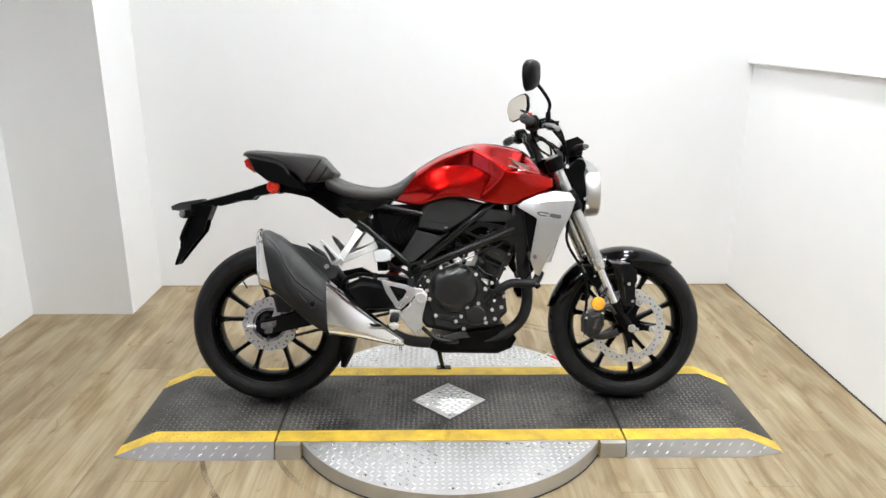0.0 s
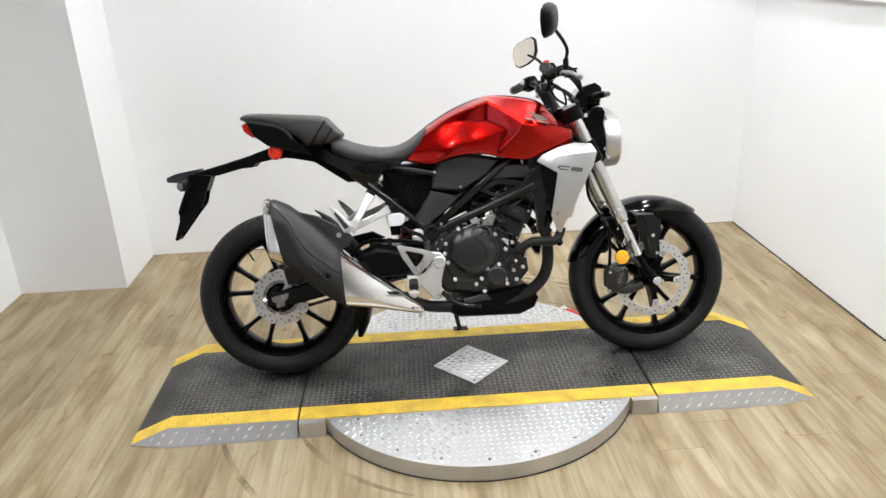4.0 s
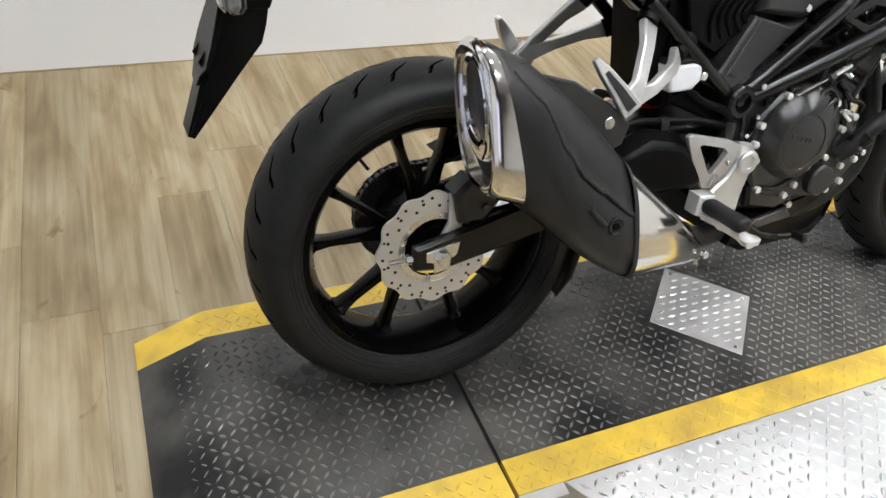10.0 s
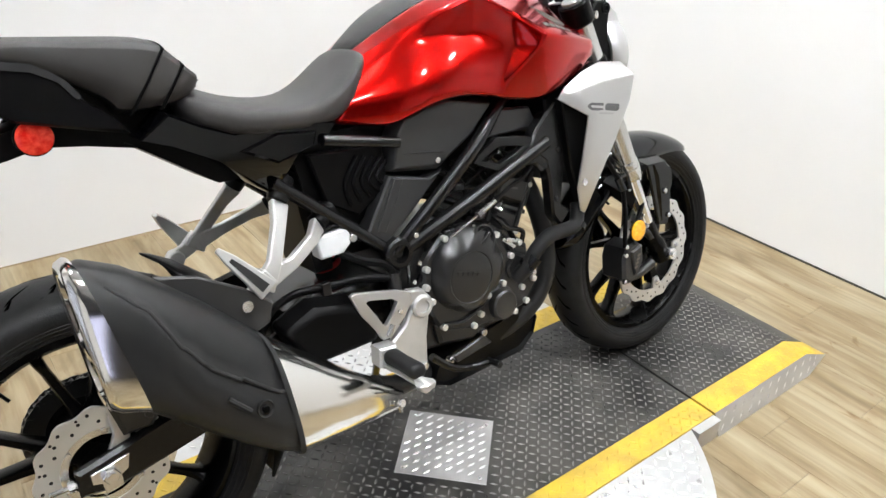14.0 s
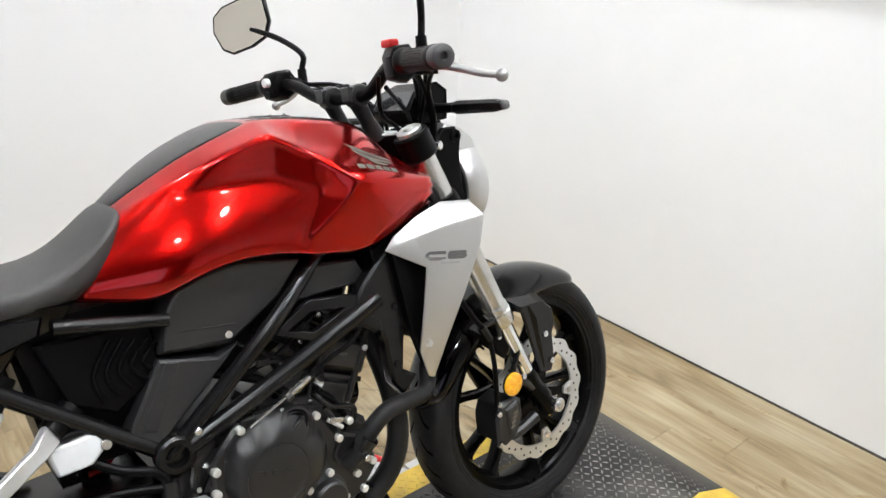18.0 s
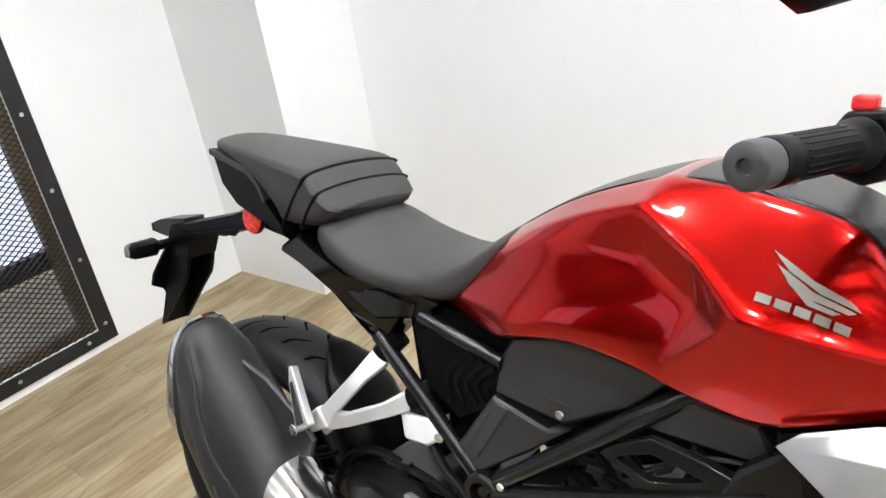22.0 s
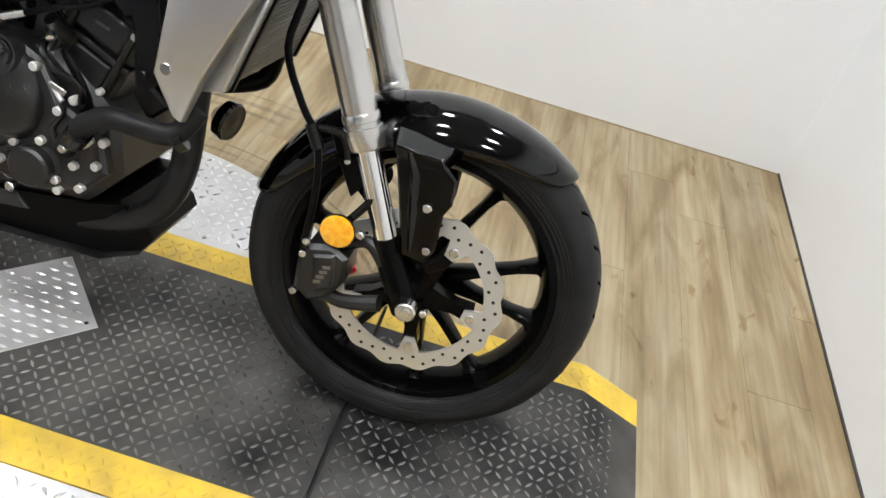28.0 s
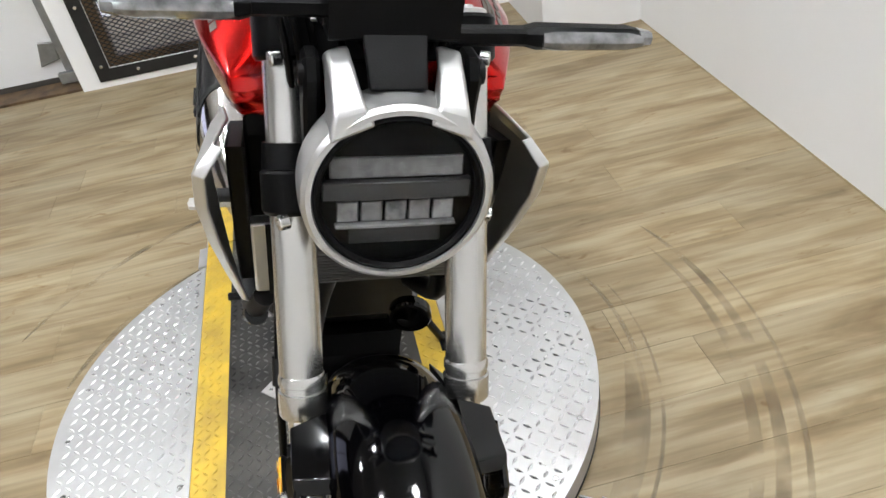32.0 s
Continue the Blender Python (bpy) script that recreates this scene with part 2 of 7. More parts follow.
M_LENS = mat("clear_plastic_lens", (0.20, 0.20, 0.205), 0.12, 0.3, coat=1.0, noise_scale=60, noise_amount=0.6)
M_REDLENS = mat("red_reflector", (0.50, 0.008, 0.005), 0.2, coat=0.25, noise_scale=120, noise_amount=0.3, second=(0.72, 0.05, 0.025), spec=0.3)
M_AMBER = mat("amber_reflector", (0.85, 0.36, 0.01), 0.15, coat=1.0, noise_scale=90, noise_amount=0.3, second=(0.95, 0.52, 0.03))
M_GREYDECAL = mat("grey_decal", (0.10, 0.10, 0.10), 0.5)
M_SILVERDECAL = mat("silver_decal", (0.12, 0.106, 0.088), 0.55, 0.1)
# mirror tint: the tan of the reflected shop is put into the glass colour
M_MIRROR = mat("mirror_glass", (0.66, 0.62, 0.55), 0.02, 1.0)
M_WHITE = mat("milky_plastic", (0.72, 0.74, 0.76), 0.3, noise_scale=30, noise_amount=0.1)
M_REDSW = mat("red_plastic", (0.65, 0.015, 0.015), 0.4)
M_SEATTOP = mat("grained_seat_vinyl", (0.026, 0.0240, 0.0230), 0.45, bump=0.5, bump_scale=1100, noise_scale=7, noise_amount=0.25, spec=0.48)
M_MUFF = mat("satin_black_muffler_cover", (0.0140, 0.0140, 0.0143), 0.42, 0.0, bump=0.15, bump_scale=900, noise_scale=6, noise_amount=0.25, spec=0.28)
M_GREYPANEL = mat("dark_grey_panel", (0.020, 0.0203, 0.0212), 0.40, bump=0.2, bump_scale=900, spec=0.50, noise_scale=9, noise_amount=0.2)
M_CAST = mat("cast_aluminium", (0.62, 0.62, 0.61), 0.38, 0.7, noise_scale=25, noise_amount=0.12, bump=0.2, bump_scale=500)
M_LEVER = mat("dull_lever_alloy", (0.40, 0.40, 0.40), 0.40, 0.85, noise_scale=25, noise_amount=0.12)
M_BOLT = mat("zinc_plated_bolts", (0.74, 0.73, 0.70), 0.34, 0.6, noise_scale=30, noise_amount=0.15)
M_RAD = mat("radiator_core", (0.05, 0.05, 0.05), 0.5, 0.3)
M_RADTANK = mat("radiator_aluminium", (0.62, 0.62, 0.61), 0.38, 0.8, noise_scale=12, rough_var=0.08)
M_POLISH = mat("polished_steel", (0.80, 0.79, 0.77), 0.13, 1.0, noise_scale=9, rough_var=0.06)
M_LAMPGREY = mat("lamp_grey_optics", (0.17, 0.17, 0.173), 0.3, 0.0, noise_scale=60, noise_amount=0.5)
M_LAMPDARK = mat("lamp_dark_interior", (0.10, 0.10, 0.103), 0.35, 0.0)
M_LAMPCHROME = mat("lamp_reflector", (0.28, 0.28, 0.285), 0.2, 0.3, noise_scale=70, noise_amount=0.7)


def glass(name, color=(1, 1, 1)):
    m = bpy.data.materials.new(name)
    m.use_nodes = True
    nt = m.node_tree
    p = nt.nodes["Principled BSDF"]
    p.inputs["Base Color"].default_value = (*color, 1)
    p.inputs["Roughness"].default_value = 0.02
    p.inputs["Transmission Weight"].default_value = 1.0
    p.inputs["IOR"].default_value = 1.12
    return m


M_GLASSY = glass("clear_lamp_glass")
M_SEAM = mat("floor_seam", (0.32, 0.25, 0.15), 0.8)


def oak():
    """Pale oak boards: long grain, darker streaks and knots, each board a little different."""
    m = bpy.data.materials.new("oak_planks")
    m.use_nodes = True
    nt = m.node_tree
    p = nt.nodes["Principled BSDF"]
    tc, oi = nt.nodes.new("ShaderNodeTexCoord"), nt.nodes.new("ShaderNodeObjectInfo")
    off = nt.nodes.new("ShaderNodeVectorMath")
    off.operation = "ADD"
    sc = nt.nodes.new("ShaderNodeVectorMath")
    sc.operation = "SCALE"
    sc.inputs[0].default_value = (37.0, 91.0, 13.0)
    nt.links.new(oi.outputs["Random"], sc.inputs["Scale"])
    nt.links.new(tc.outputs["Object"], off.inputs[0])
    nt.links.new(sc.outputs[0], off.inputs[1])

    geo = nt.nodes.new("ShaderNodeNewGeometry")

    def noise_tex(scale, stretch, detail, dist=0.0, whole=False):
        mp = nt.nodes.new("ShaderNodeMapping")
        mp.inputs["Scale"].default_value = stretch
        nt.links.new(geo.outputs["Position"] if whole else off.outputs[0], mp.inputs["Vector"])
        n = nt.nodes.new("ShaderNodeTexNoise")
        n.inputs["Scale"].default_value, n.inputs["Detail"].default_value, n.inputs["Distortion"].default_value = scale, detail, dist
        nt.links.new(mp.outputs[0], n.inputs["Vector"])
        return n

    def ramp(src, stops):
        r = nt.nodes.new("ShaderNodeValToRGB")
        while len(r.color_ramp.elements) < len(stops):
            r.color_ramp.elements.new(0.5)
        for el, (pos, col) in zip(r.color_ramp.elements, stops):
            el.position, el.color = pos, (*col, 1)
        nt.links.new(src, r.inputs[0])
        return r
    broad = noise_tex(13.0, (1.0, 0.22, 1.0), 7, 0.6, whole=True)
    fine = noise_tex(60.0, (1.0, 0.035, 1.0), 4, 0.3)
    knots = noise_tex(16.0, (1.0, 0.45, 1.0), 3, 1.2)
    base = ramp(broad.outputs[0], [(0.27, (0.185, 0.126, 0.060)), (0.42, (0.262, 0.196, 0.106)), (0.53, (0.325, 0.258, 0.156)), (0.70, (0.380, 0.318, 0.210))])
    grain = ramp(fine.outputs[0], [(0.30, (0.72, 0.68, 0.62)), (0.62, (1.0, 1.0, 1.0))])
    dark = ramp(knots.outputs[0], [(0.0, (1, 1, 1)), (0.66, (1, 1, 1)), (0.73, (0.74, 0.62, 0.46)), (0.82, (0.45, 0.34, 0.22))])
    tone = nt.nodes.new("ShaderNodeMapRange")
    tone.inputs["To Min"].default_value, tone.inputs["To Max"].default_value = 0.86, 1.08
    nt.links.new(oi.outputs["Random"], tone.inputs[0])
    last = base.outputs[0]
    for other in (grain.outputs[0], dark.outputs[0], tone.outputs[0]):
        mx = nt.nodes.new("ShaderNodeMix")
        mx.data_type, mx.blend_type = "RGBA", "MULTIPLY"
        mx.inputs["Factor"].default_value = 1.0
        nt.links.new(last, mx.inputs["A"])
        nt.links.new(other, mx.inputs["B"])
        last = mx.outputs["Result"]
    nt.links.new(last, p.inputs["Base Color"])
    rr = nt.nodes.new("ShaderNodeMapRange")
    rr.inputs["To Min"].default_value, rr.inputs["To Max"].default_value = 0.38, 0.6
    nt.links.new(fine.outputs[0], rr.inputs[0])
    nt.links.new(rr.outputs[0], p.inputs["Roughness"])
    b = nt.nodes.new("ShaderNodeBump")
    b.inputs["Strength"].default_value, b.inputs["Distance"].default_value = 0.15, 0.001
    nt.links.new(fine.outputs[0], b.inputs["Height"])
    nt.links.new(b.outputs[0], p.inputs["Normal"])
    return m


M_COVER = mat("satin_tank_cover", (0.0025, 0.0025, 0.0028), 0.25, bump=0.1, bump_scale=900, noise_scale=10, noise_amount=0.3, spec=0.25)
M_RADFIN = mat("radiator_fins", (0.16, 0.16, 0.16), 0.4, 0.6)
# unseen shop walls, darkened by colour so the paint mirrors a dim shop
M_SHOPDIM = mat("dimmed_shop_wall", (0.06, 0.05, 0.038), 0.7, noise_scale=1.2, noise_amount=0.4)
M_SHOPDIMTAN = mat("dimmed_tan_shop_wall", (0.09, 0.075, 0.055), 0.7, noise_scale=1.2, noise_amount=0.2)
M_BAREND = mat("grey_bar_end", (0.05, 0.05, 0.052), 0.35, 0.3)
M_OAK = oak()
M_GREYSOFT = mat("faint_grey_decal", (0.42, 0.42, 0.42), 0.4)

# ---- the room ----
XR, YB, XL, YJ, XJ = 1.698, 1.505, -2.20, 1.072, -1.668   # right wall, back wall, left wall, front and side of the jog
YF, XF, ZC = -4.2, -4.0, 2.9
floor = tagged(part("floor", Geo().bounds(XF, 2.0, YF, YB + 0.12, -0.1, -0.0035), M_SEAM), "pale oak plank floor of a display bay", "floor", kind="structure")
wall_back = tagged(part("wall_back", Geo().bounds(XJ - 0.1, XR + 0.30, YB, YB + 0.12, -0.004, ZC), M_WALL), "smooth white painted back wall", "wall", kind="structure")
wall_right = tagged(part("wall_right", Geo().bounds(XR, XR + 0.30, YF, YB, -0.004, 1.375).bounds(XR + 0.16, XR + 0.30, YF, YB, 1.375, ZC), M_WALL), "white painted side wall stepped back above a ledge", "wall", kind="structure")
wall_jog = tagged(part("wall_jog", Geo().bounds(XL, XJ, YJ, YB + 0.12, -0.004, ZC), M_WALL), "white boxed-out corner of the wall", "wall", kind="structure")
# ceiling split in two tones: darker over the shop, paler to brighten the tank
ceiling = tagged(part("ceiling", Geo().bounds(-1.75, XR + 0.30, YF, YB + 0.12, ZC, ZC + 0.1), M_CEILBAY), "off-white ceiling above the display bay", "ceiling", kind="structure")
ceiling_shop = tagged(part("ceiling_shop", Geo().bounds(XF, -1.75, YF, YB + 0.12, ZC, ZC + 0.1), M_CEIL), "unseen shop ceiling, its dimness put into the dark grey", "ceiling", kind="structure")
WY0, WY1, WZ0, WZ1 = -0.80, 0.41, 0.085, 2.05    # the meshed opening
g = Geo().bounds(XL - 0.12, XL, -0.95, WY0, -0.003, ZC)
g.bounds(XL - 0.12, XL, WY1, YJ, -0.003, ZC).bounds(XL - 0.12, XL, WY0, WY1, -0.003, WZ0).bounds(XL - 0.12, XL, WY0, WY1, WZ1, ZC)
wall_left = tagged(part("wall_left", g, M_WALL), "white partition with a large meshed opening", "wall", kind="structure")
# unseen walls; the dim light of the shop is put into their dark colours
wall_far = tagged(part("wall_far", Geo().bounds(XF - 0.1, XF, YF, YB, -0.004, ZC), M_SHOPDIMTAN), "plain unseen wall across the shop, its beige darkened for dim light", "wall", kind="structure")
wall_front = tagged(part("wall_front", Geo().bounds(XF, -0.9, YF - 0.1, YF, -0.004, ZC), M_SHOPDIM), "plain unseen wall opposite the display, darkened for a dim shop", "wall", kind="structure")
# unseen white part of the front wall, added to brighten the tank's flank
wall_front_bright = tagged(part("wall_front_bright", Geo().bounds(-0.9, XR + 0.30, YF - 0.1, YF, -0.004, ZC), M_WALL), "plain unseen wall opposite the display, white to brighten the bike", "wall", kind="structure")

# daylight beyond the meshed opening
M_DAY = bpy.data.materials.new("daylight_beyond")
M_DAY.use_nodes = True
day = M_DAY.node_tree.nodes["Principled BSDF"]
day.inputs["Base Color"].default_value = (0.6, 0.62, 0.66, 1)
day.inputs["Emission Color"].default_value = (0.80, 0.86, 1.0, 1)
day.inputs["Emission Strength"].default_value = 0.9
tagged(part("backdrop", Geo().bounds(-3.32, -3.30, -1.6, 1.2, 0.0, 2.6), M_DAY), "pale daylight beyond the meshed opening", "backdrop", kind="structure")

# shop window in the wall opposite, whose daylight the paint mirrors
shopwin = tagged(new("window_2"), "tall shop window with pale daylight outside", "window", kind="structure")
part("window_frame", Geo().bounds(-3.75, -2.25, YF - 0.02, YF + 0.02, 0.10, 0.16).bounds(-3.75, -2.25, YF - 0.02, YF + 0.02, 2.34, 2.40).bounds(-3.75, -3.69, YF - 0.02, YF + 0.02, 0.16, 2.34).bounds(-2.31, -2.25, YF - 0.02, YF + 0.02, 0.16, 2.34), M_TRIM, shopwin)
M_DAYGLASS = bpy.data.materials.new("daylit_pane")
M_DAYGLASS.use_nodes = True
pane = M_DAYGLASS.node_tree.nodes["Principled BSDF"]
pane.inputs["Base Color"].default_value = (0.3, 0.32, 0.36, 1)
pane.inputs["Roughness"].default_value = 0.1
pane.inputs["Emission Color"].default_value = (0.72, 0.74, 1.0, 1)
pane.inputs["Emission Strength"].default_value = 1.2
for x0, x1 in ((-3.69, -3.02), (-2.98, -2.31)):
    part("pane", Geo().bounds(x0, x1, YF + 0.002, YF + 0.008, 0.16, 2.34), M_DAYGLASS, shopwin)
part("mullion", Geo().bounds(-3.02, -2.98, YF - 0.015, YF + 0.015, 0.16, 2.34), M_TRIM, shopwin)

# ---- ceiling lamps: two rows of round downlights ----
M_GLOW = bpy.data.materials.new("lamp_glow")
M_GLOW.use_nodes = True
e = M_GLOW.node_tree.nodes["Principled BSDF"]
e.inputs["Emission Color"].default_value = (0.955, 0.98, 1.0, 1)
e.inputs["Emission Strength"].default_value = LAMP
M_METAL = mat("white_lamp_metal", (0.7, 0.7, 0.7), 0.4)
lamp0 = None
for y in (-1.7, -0.5, 0.95):
    for x in (-1.0, 0.25, 1.25):
        at = pose(x, y, ZC - 0.002)
        if lamp0 is None:
            lamp0 = thing("ceiling_light", "round white ceiling downlight", "ceiling light", "ceiling downlights", at=at)
            part("housing", Geo().turn((0, 0, 0), (0, 0, -1), [(0, 0.11), (0.10, 0.11), (0.10, 0.102), (0.04, 0.092), (0, 0.092)], n=28, close=True, caps=False), M_METAL, lamp0)
            part("diffuser", Geo().cyl((0, 0, -0.030), (0, 0, -0.036), 0.0905, n=28), M_GLOW, lamp0)
        else:
            copy_thing(lamp0, at)

# ---- the turntable platform ----
D = 0.06     # height of the deck over the floor
W = 0.292    # half width of the deck
platform = thing("turntable_platform", "low black tread-plate motorcycle turntable with yellow painted edges", "platform")


def tread(x0, x1, y0, y1, z, slope=0.0, inside=None, pitch=0.0190, size=0.78, weave=True):
    """Raised lens-shaped bars of tread plate in a basket weave, as one joined mesh."""
    g = Geo()
    nx, ny = int((x1 - x0) / pitch), int((y1 - y0) / pitch / (1 if weave else 0.62))
    for i in range(nx):
        for j in range(ny):
            x, y = x0 + (i + 0.5 + (0 if weave else 0.5 * (j % 2))) * pitch, y0 + (j + 0.5) * pitch * (1 if weave else 0.62)
            if inside and not inside(x, y):
                continue
            a = radians(45 if (i + j) % 2 else -45) if weave else 0.0
            d, n = Vector((math.cos(a), math.sin(a), 0)), Vector((-math.sin(a), math.cos(a), 0))
            zz = z(x, y) if callable(z) else z
            c = Vector((x, y, zz))
            ln, wd, h = 0.0120 * size, 0.0034 * size, 0.0021 * size
            v = [c + d * ln, c + n * wd + d * ln * 0.25, c + n * wd - d * ln * 0.25, c - d * ln, c - n * wd - d * ln * 0.25, c - n * wd + d * ln * 0.25,
                 c + d * ln * 0.5 + Vector((0, 0, h)), c - d * ln * 0.5 + Vector((0, 0, h))]
            if slope:
                v = [Vector((p.x, p.y, z(p.x, p.y) + (p.z - zz))) for p in v]
            g.add(v, [(0, 1, 6), (1, 2, 7, 6), (2, 3, 7), (3, 4, 7), (4, 5, 6, 7), (5, 0, 6)])
    return g


XJN, XC, XE = 0.628, 1.072, 1.207     # joints, ramp crests, ramp ends
YI = W - 0.072                        # inner edge of the yellow


def ramp_z(x, y):
    return D if abs(x) < XC else max(D * (XE - abs(x)) / (XE - XC), 0.003)


def section(x0, x1, y0, y1, top=0.0):
    """A slab of the deck between two joints, following the ramp at its outer end."""
    xs = sorted({x0, x1, *(q for q in (-XC, XC) if x0 < q < x1)})
    rings = []
    for x in xs:
        z = ramp_z(x, 0) + top
        rings.append([Vector((x, y0, 0.0015)), Vector((x, y1, 0.0015)), Vector((x, y1, z)), Vector((x, y0, z))])
    return Geo().loft(rings)


GAP = 0.004
for x0, x1, name in ((-XE, -XJN - GAP, "ramp_section"), (-XJN + GAP, XJN - GAP, "centre_section"), (XJN + GAP, XE, "ramp_section")):
    sec = part(name, section(x0, x1, -YI, YI), M_DECK, platform, "black steel tread plate, worn and dusty")
    tagged(part("tread_bar", tread(x0 + 0.004, x1 - 0.004, -YI + 0.002, YI - 0.002, lambda x, y: ramp_z(x, y) + 0.0002,
                                    slope=1 if name == "ramp_section" else 0,
                                    inside=(lambda x, y: abs(x) + abs(y) > 0.158)), M_DECKBAR, sec), kind="stuff")
    for s in (-1, 1):
        ya, yb = (YI, W) if s > 0 else (-W, -YI)
        ye = part("edge_strip", section(x0, x1, ya, yb, 0.0006), M_YELLOW, platform, "yellow painted tread plate edge")
        tagged(part("tread_bar", tread(x0 + 0.004, x1 - 0.004, ya + 0.002, yb - 0.002, lambda x, y: ramp_z(x, y) + 0.0008, slope=1 if name == "ramp_section" else 0), M_YELLOW, ye), kind="stuff")
    # sloping bright skirts below the yellow edges
    for s in (-1, 1):
        if name == "ramp_section":
            xa, xb = (x0, x1)
            rings = []
            for x in (xa, -XC, xb) if x0 < 0 else (xa, XC, xb):
                z = ramp_z(x, 0)
                o = 0.026 * z / D
                rings.append([Vector((x, s * (W + 0.0005), 0.0015)), Vector((x, s * (W + o + 0.001), 0.0015)), Vector((x, s * (W + 0.001), z)), Vector((x, s * (W + 0.0005), z))])
            sk = part("skirt", Geo().loft(rings), M_ALU, platform, "bright aluminium tread plate skirt")

            def sloped(x0=x0, x1=x1, s=s):
                g = Geo()
                for i in range(int((x1 - x0) / 0.042)):
                    for j in (0.3, 0.72):
                        x = x0 + 0.02 + 0.042 * i + (0.018 if j > 0.5 else 0)
                        zt = ramp_z(x, 0)
                        if zt < 0.03:
                            continue
                        a = radians(-40 * s)
                        up = Vector((0, -s * 0.026, D)).normalized()
                        c = Vector((x, s * (W + 0.026 * zt / D * (1 - j) + 0.0015), zt * j))
                        d, n = Vector((1, 0, 0)) * math.cos(a) + up * math.sin(a), Vector((1, 0, 0)) * -math.sin(a) + up * math.cos(a)
                        h = Vector((0, s * D, 0.026)).normalized() * 0.0014
                        v = [c + d * 0.012, c + n * 0.0034, c - d * 0.012, c - n * 0.0034, c + h]
                        g.add(v, [(0, 1, 4), (1, 2, 4), (2, 3, 4), (3, 0, 4)])
                return g
            tagged(part("tread_bar", sloped(), M_ALUBAR, sk), kind="stuff")
# the dark slots between the sections
for s in (-1, 1):
    part("joint_gap", Geo().bounds(s * XJN - GAP, s * XJN + GAP, -W, W, 0.0015, D - 0.012), M_HOLE, platform)
    for t in (-1, 1):
        x0, x1 = sorted((s * 0.535, s * (XJN - GAP)))
        part("corner_plate", Geo().prism([(x0, 0.0015), (x1, 0.0015), (x1, D - 0.001), (x0, D - 0.001)], t * (W + 0.0008), t * (W + 0.024)), M_ALU, platform)

# the round plate below the middle section, and the bright inset in the deck
RD = 0.607
ring = [Vector((RD * math.cos(2 * math.pi * i / 128), RD * math.sin(2 * math.pi * i / 128), 0)) for i in range(128)]
for s in (-1, 1):
    a0 = math.asin((W + 0.002) / RD)
    arc = [Vector((RD * math.cos(a0 + (math.pi - 2 * a0) * i / 60), s * RD * math.sin(a0 + (math.pi - 2 * a0) * i / 60), 0)) for i in range(61)]
    lo, hi = [p + Vector((0, 0, 0.003)) for p in arc], [p + Vector((0, 0, D - 0.001)) for p in arc]
    rings = [lo, hi] if s > 0 else [lo[::-1], hi[::-1]]
    seg = part("turntable_plate", Geo().loft(rings), M_ALU, platform, "round bright aluminium tread plate")
    tagged(part("tread_bar", tread(-RD, RD, -RD, RD, D - 0.0008, inside=lambda x, y, s=s: s * y > W + 0.006 and x * x + y * y < (RD - 0.012) ** 2, pitch=0.0235, size=0.95), M_ALUBAR, seg), kind="stuff")
    part("rim_shadow_gap", Geo().loft([[p * 1.004 + Vector((0, 0, 0.0005)) for p in (arc if s > 0 else arc[::-1])], [p * 1.004 + Vector((0, 0, 0.004)) for p in (arc if s > 0 else arc[::-1])]]), M_HOLE, platform)
    for k in range(9):
        a = radians(30 + 15 * k)
        if abs(0.57 * math.sin(a)) < W + 0.02:
            continue
        part("screw", bolt((0.575 * math.cos(a), s * 0.575 * math.sin(a), D - 0.001), (0, 0, 1), 0.006, 0.0015), M_STEEL, platform)
    for x in (-0.42, -0.2, 0.2, 0.42):
        part("screw", bolt((x, s * (W + 0.022), D - 0.001), (0, 0, 1), 0.006, 0.0015), M_STEEL, platform)
ins = part("inset_plate", Geo().prism([(0.145, 0), (0, 0.145), (-0.145, 0), (0, -0.145)], D + 0.0003, D + 0.0028, axis="z", bevel=0.0006), M_ALUIN, platform, "square bright tread plate inset set on its corner")
tagged(part("tread_bar", tread(-0.15, 0.15, -0.15, 0.15, D + 0.0028, inside=lambda x, y: abs(x) + abs(y) < 0.130, pitch=0.032, size=0.95, weave=False), M_ALUBAR, ins), kind="stuff")
for x, y in ((0.122, 0), (-0.122, 0), (0, 0.122), (0, -0.122)):
    part("screw", bolt((x, y, D + 0.0028), (0, 0, 1), 0.005, 0.001), M_STEEL, platform)

# ---- the motorcycle: x forward, y to its left, z up, leaning on its side stand ----
bike = thing("motorcycle", "red, black and silver naked motorcycle leaning on its side stand", "motorcycle", at=pose(0.001, 0.031, D + 0.007, -13, 0.35, 0.3) @ Matrix.Scale(1.011, 4))
FX, FZ, RX, RZ = 0.684, 0.290, -0.688, 0.294    # the two axles


def tyre_geo(x, z, prof):
    full = prof + [(-a, r) for a, r in reversed(prof[:-1])]
    return Geo().turn((x, 0, z), (0, 1, 0), full, n=72, close=True, caps=False)


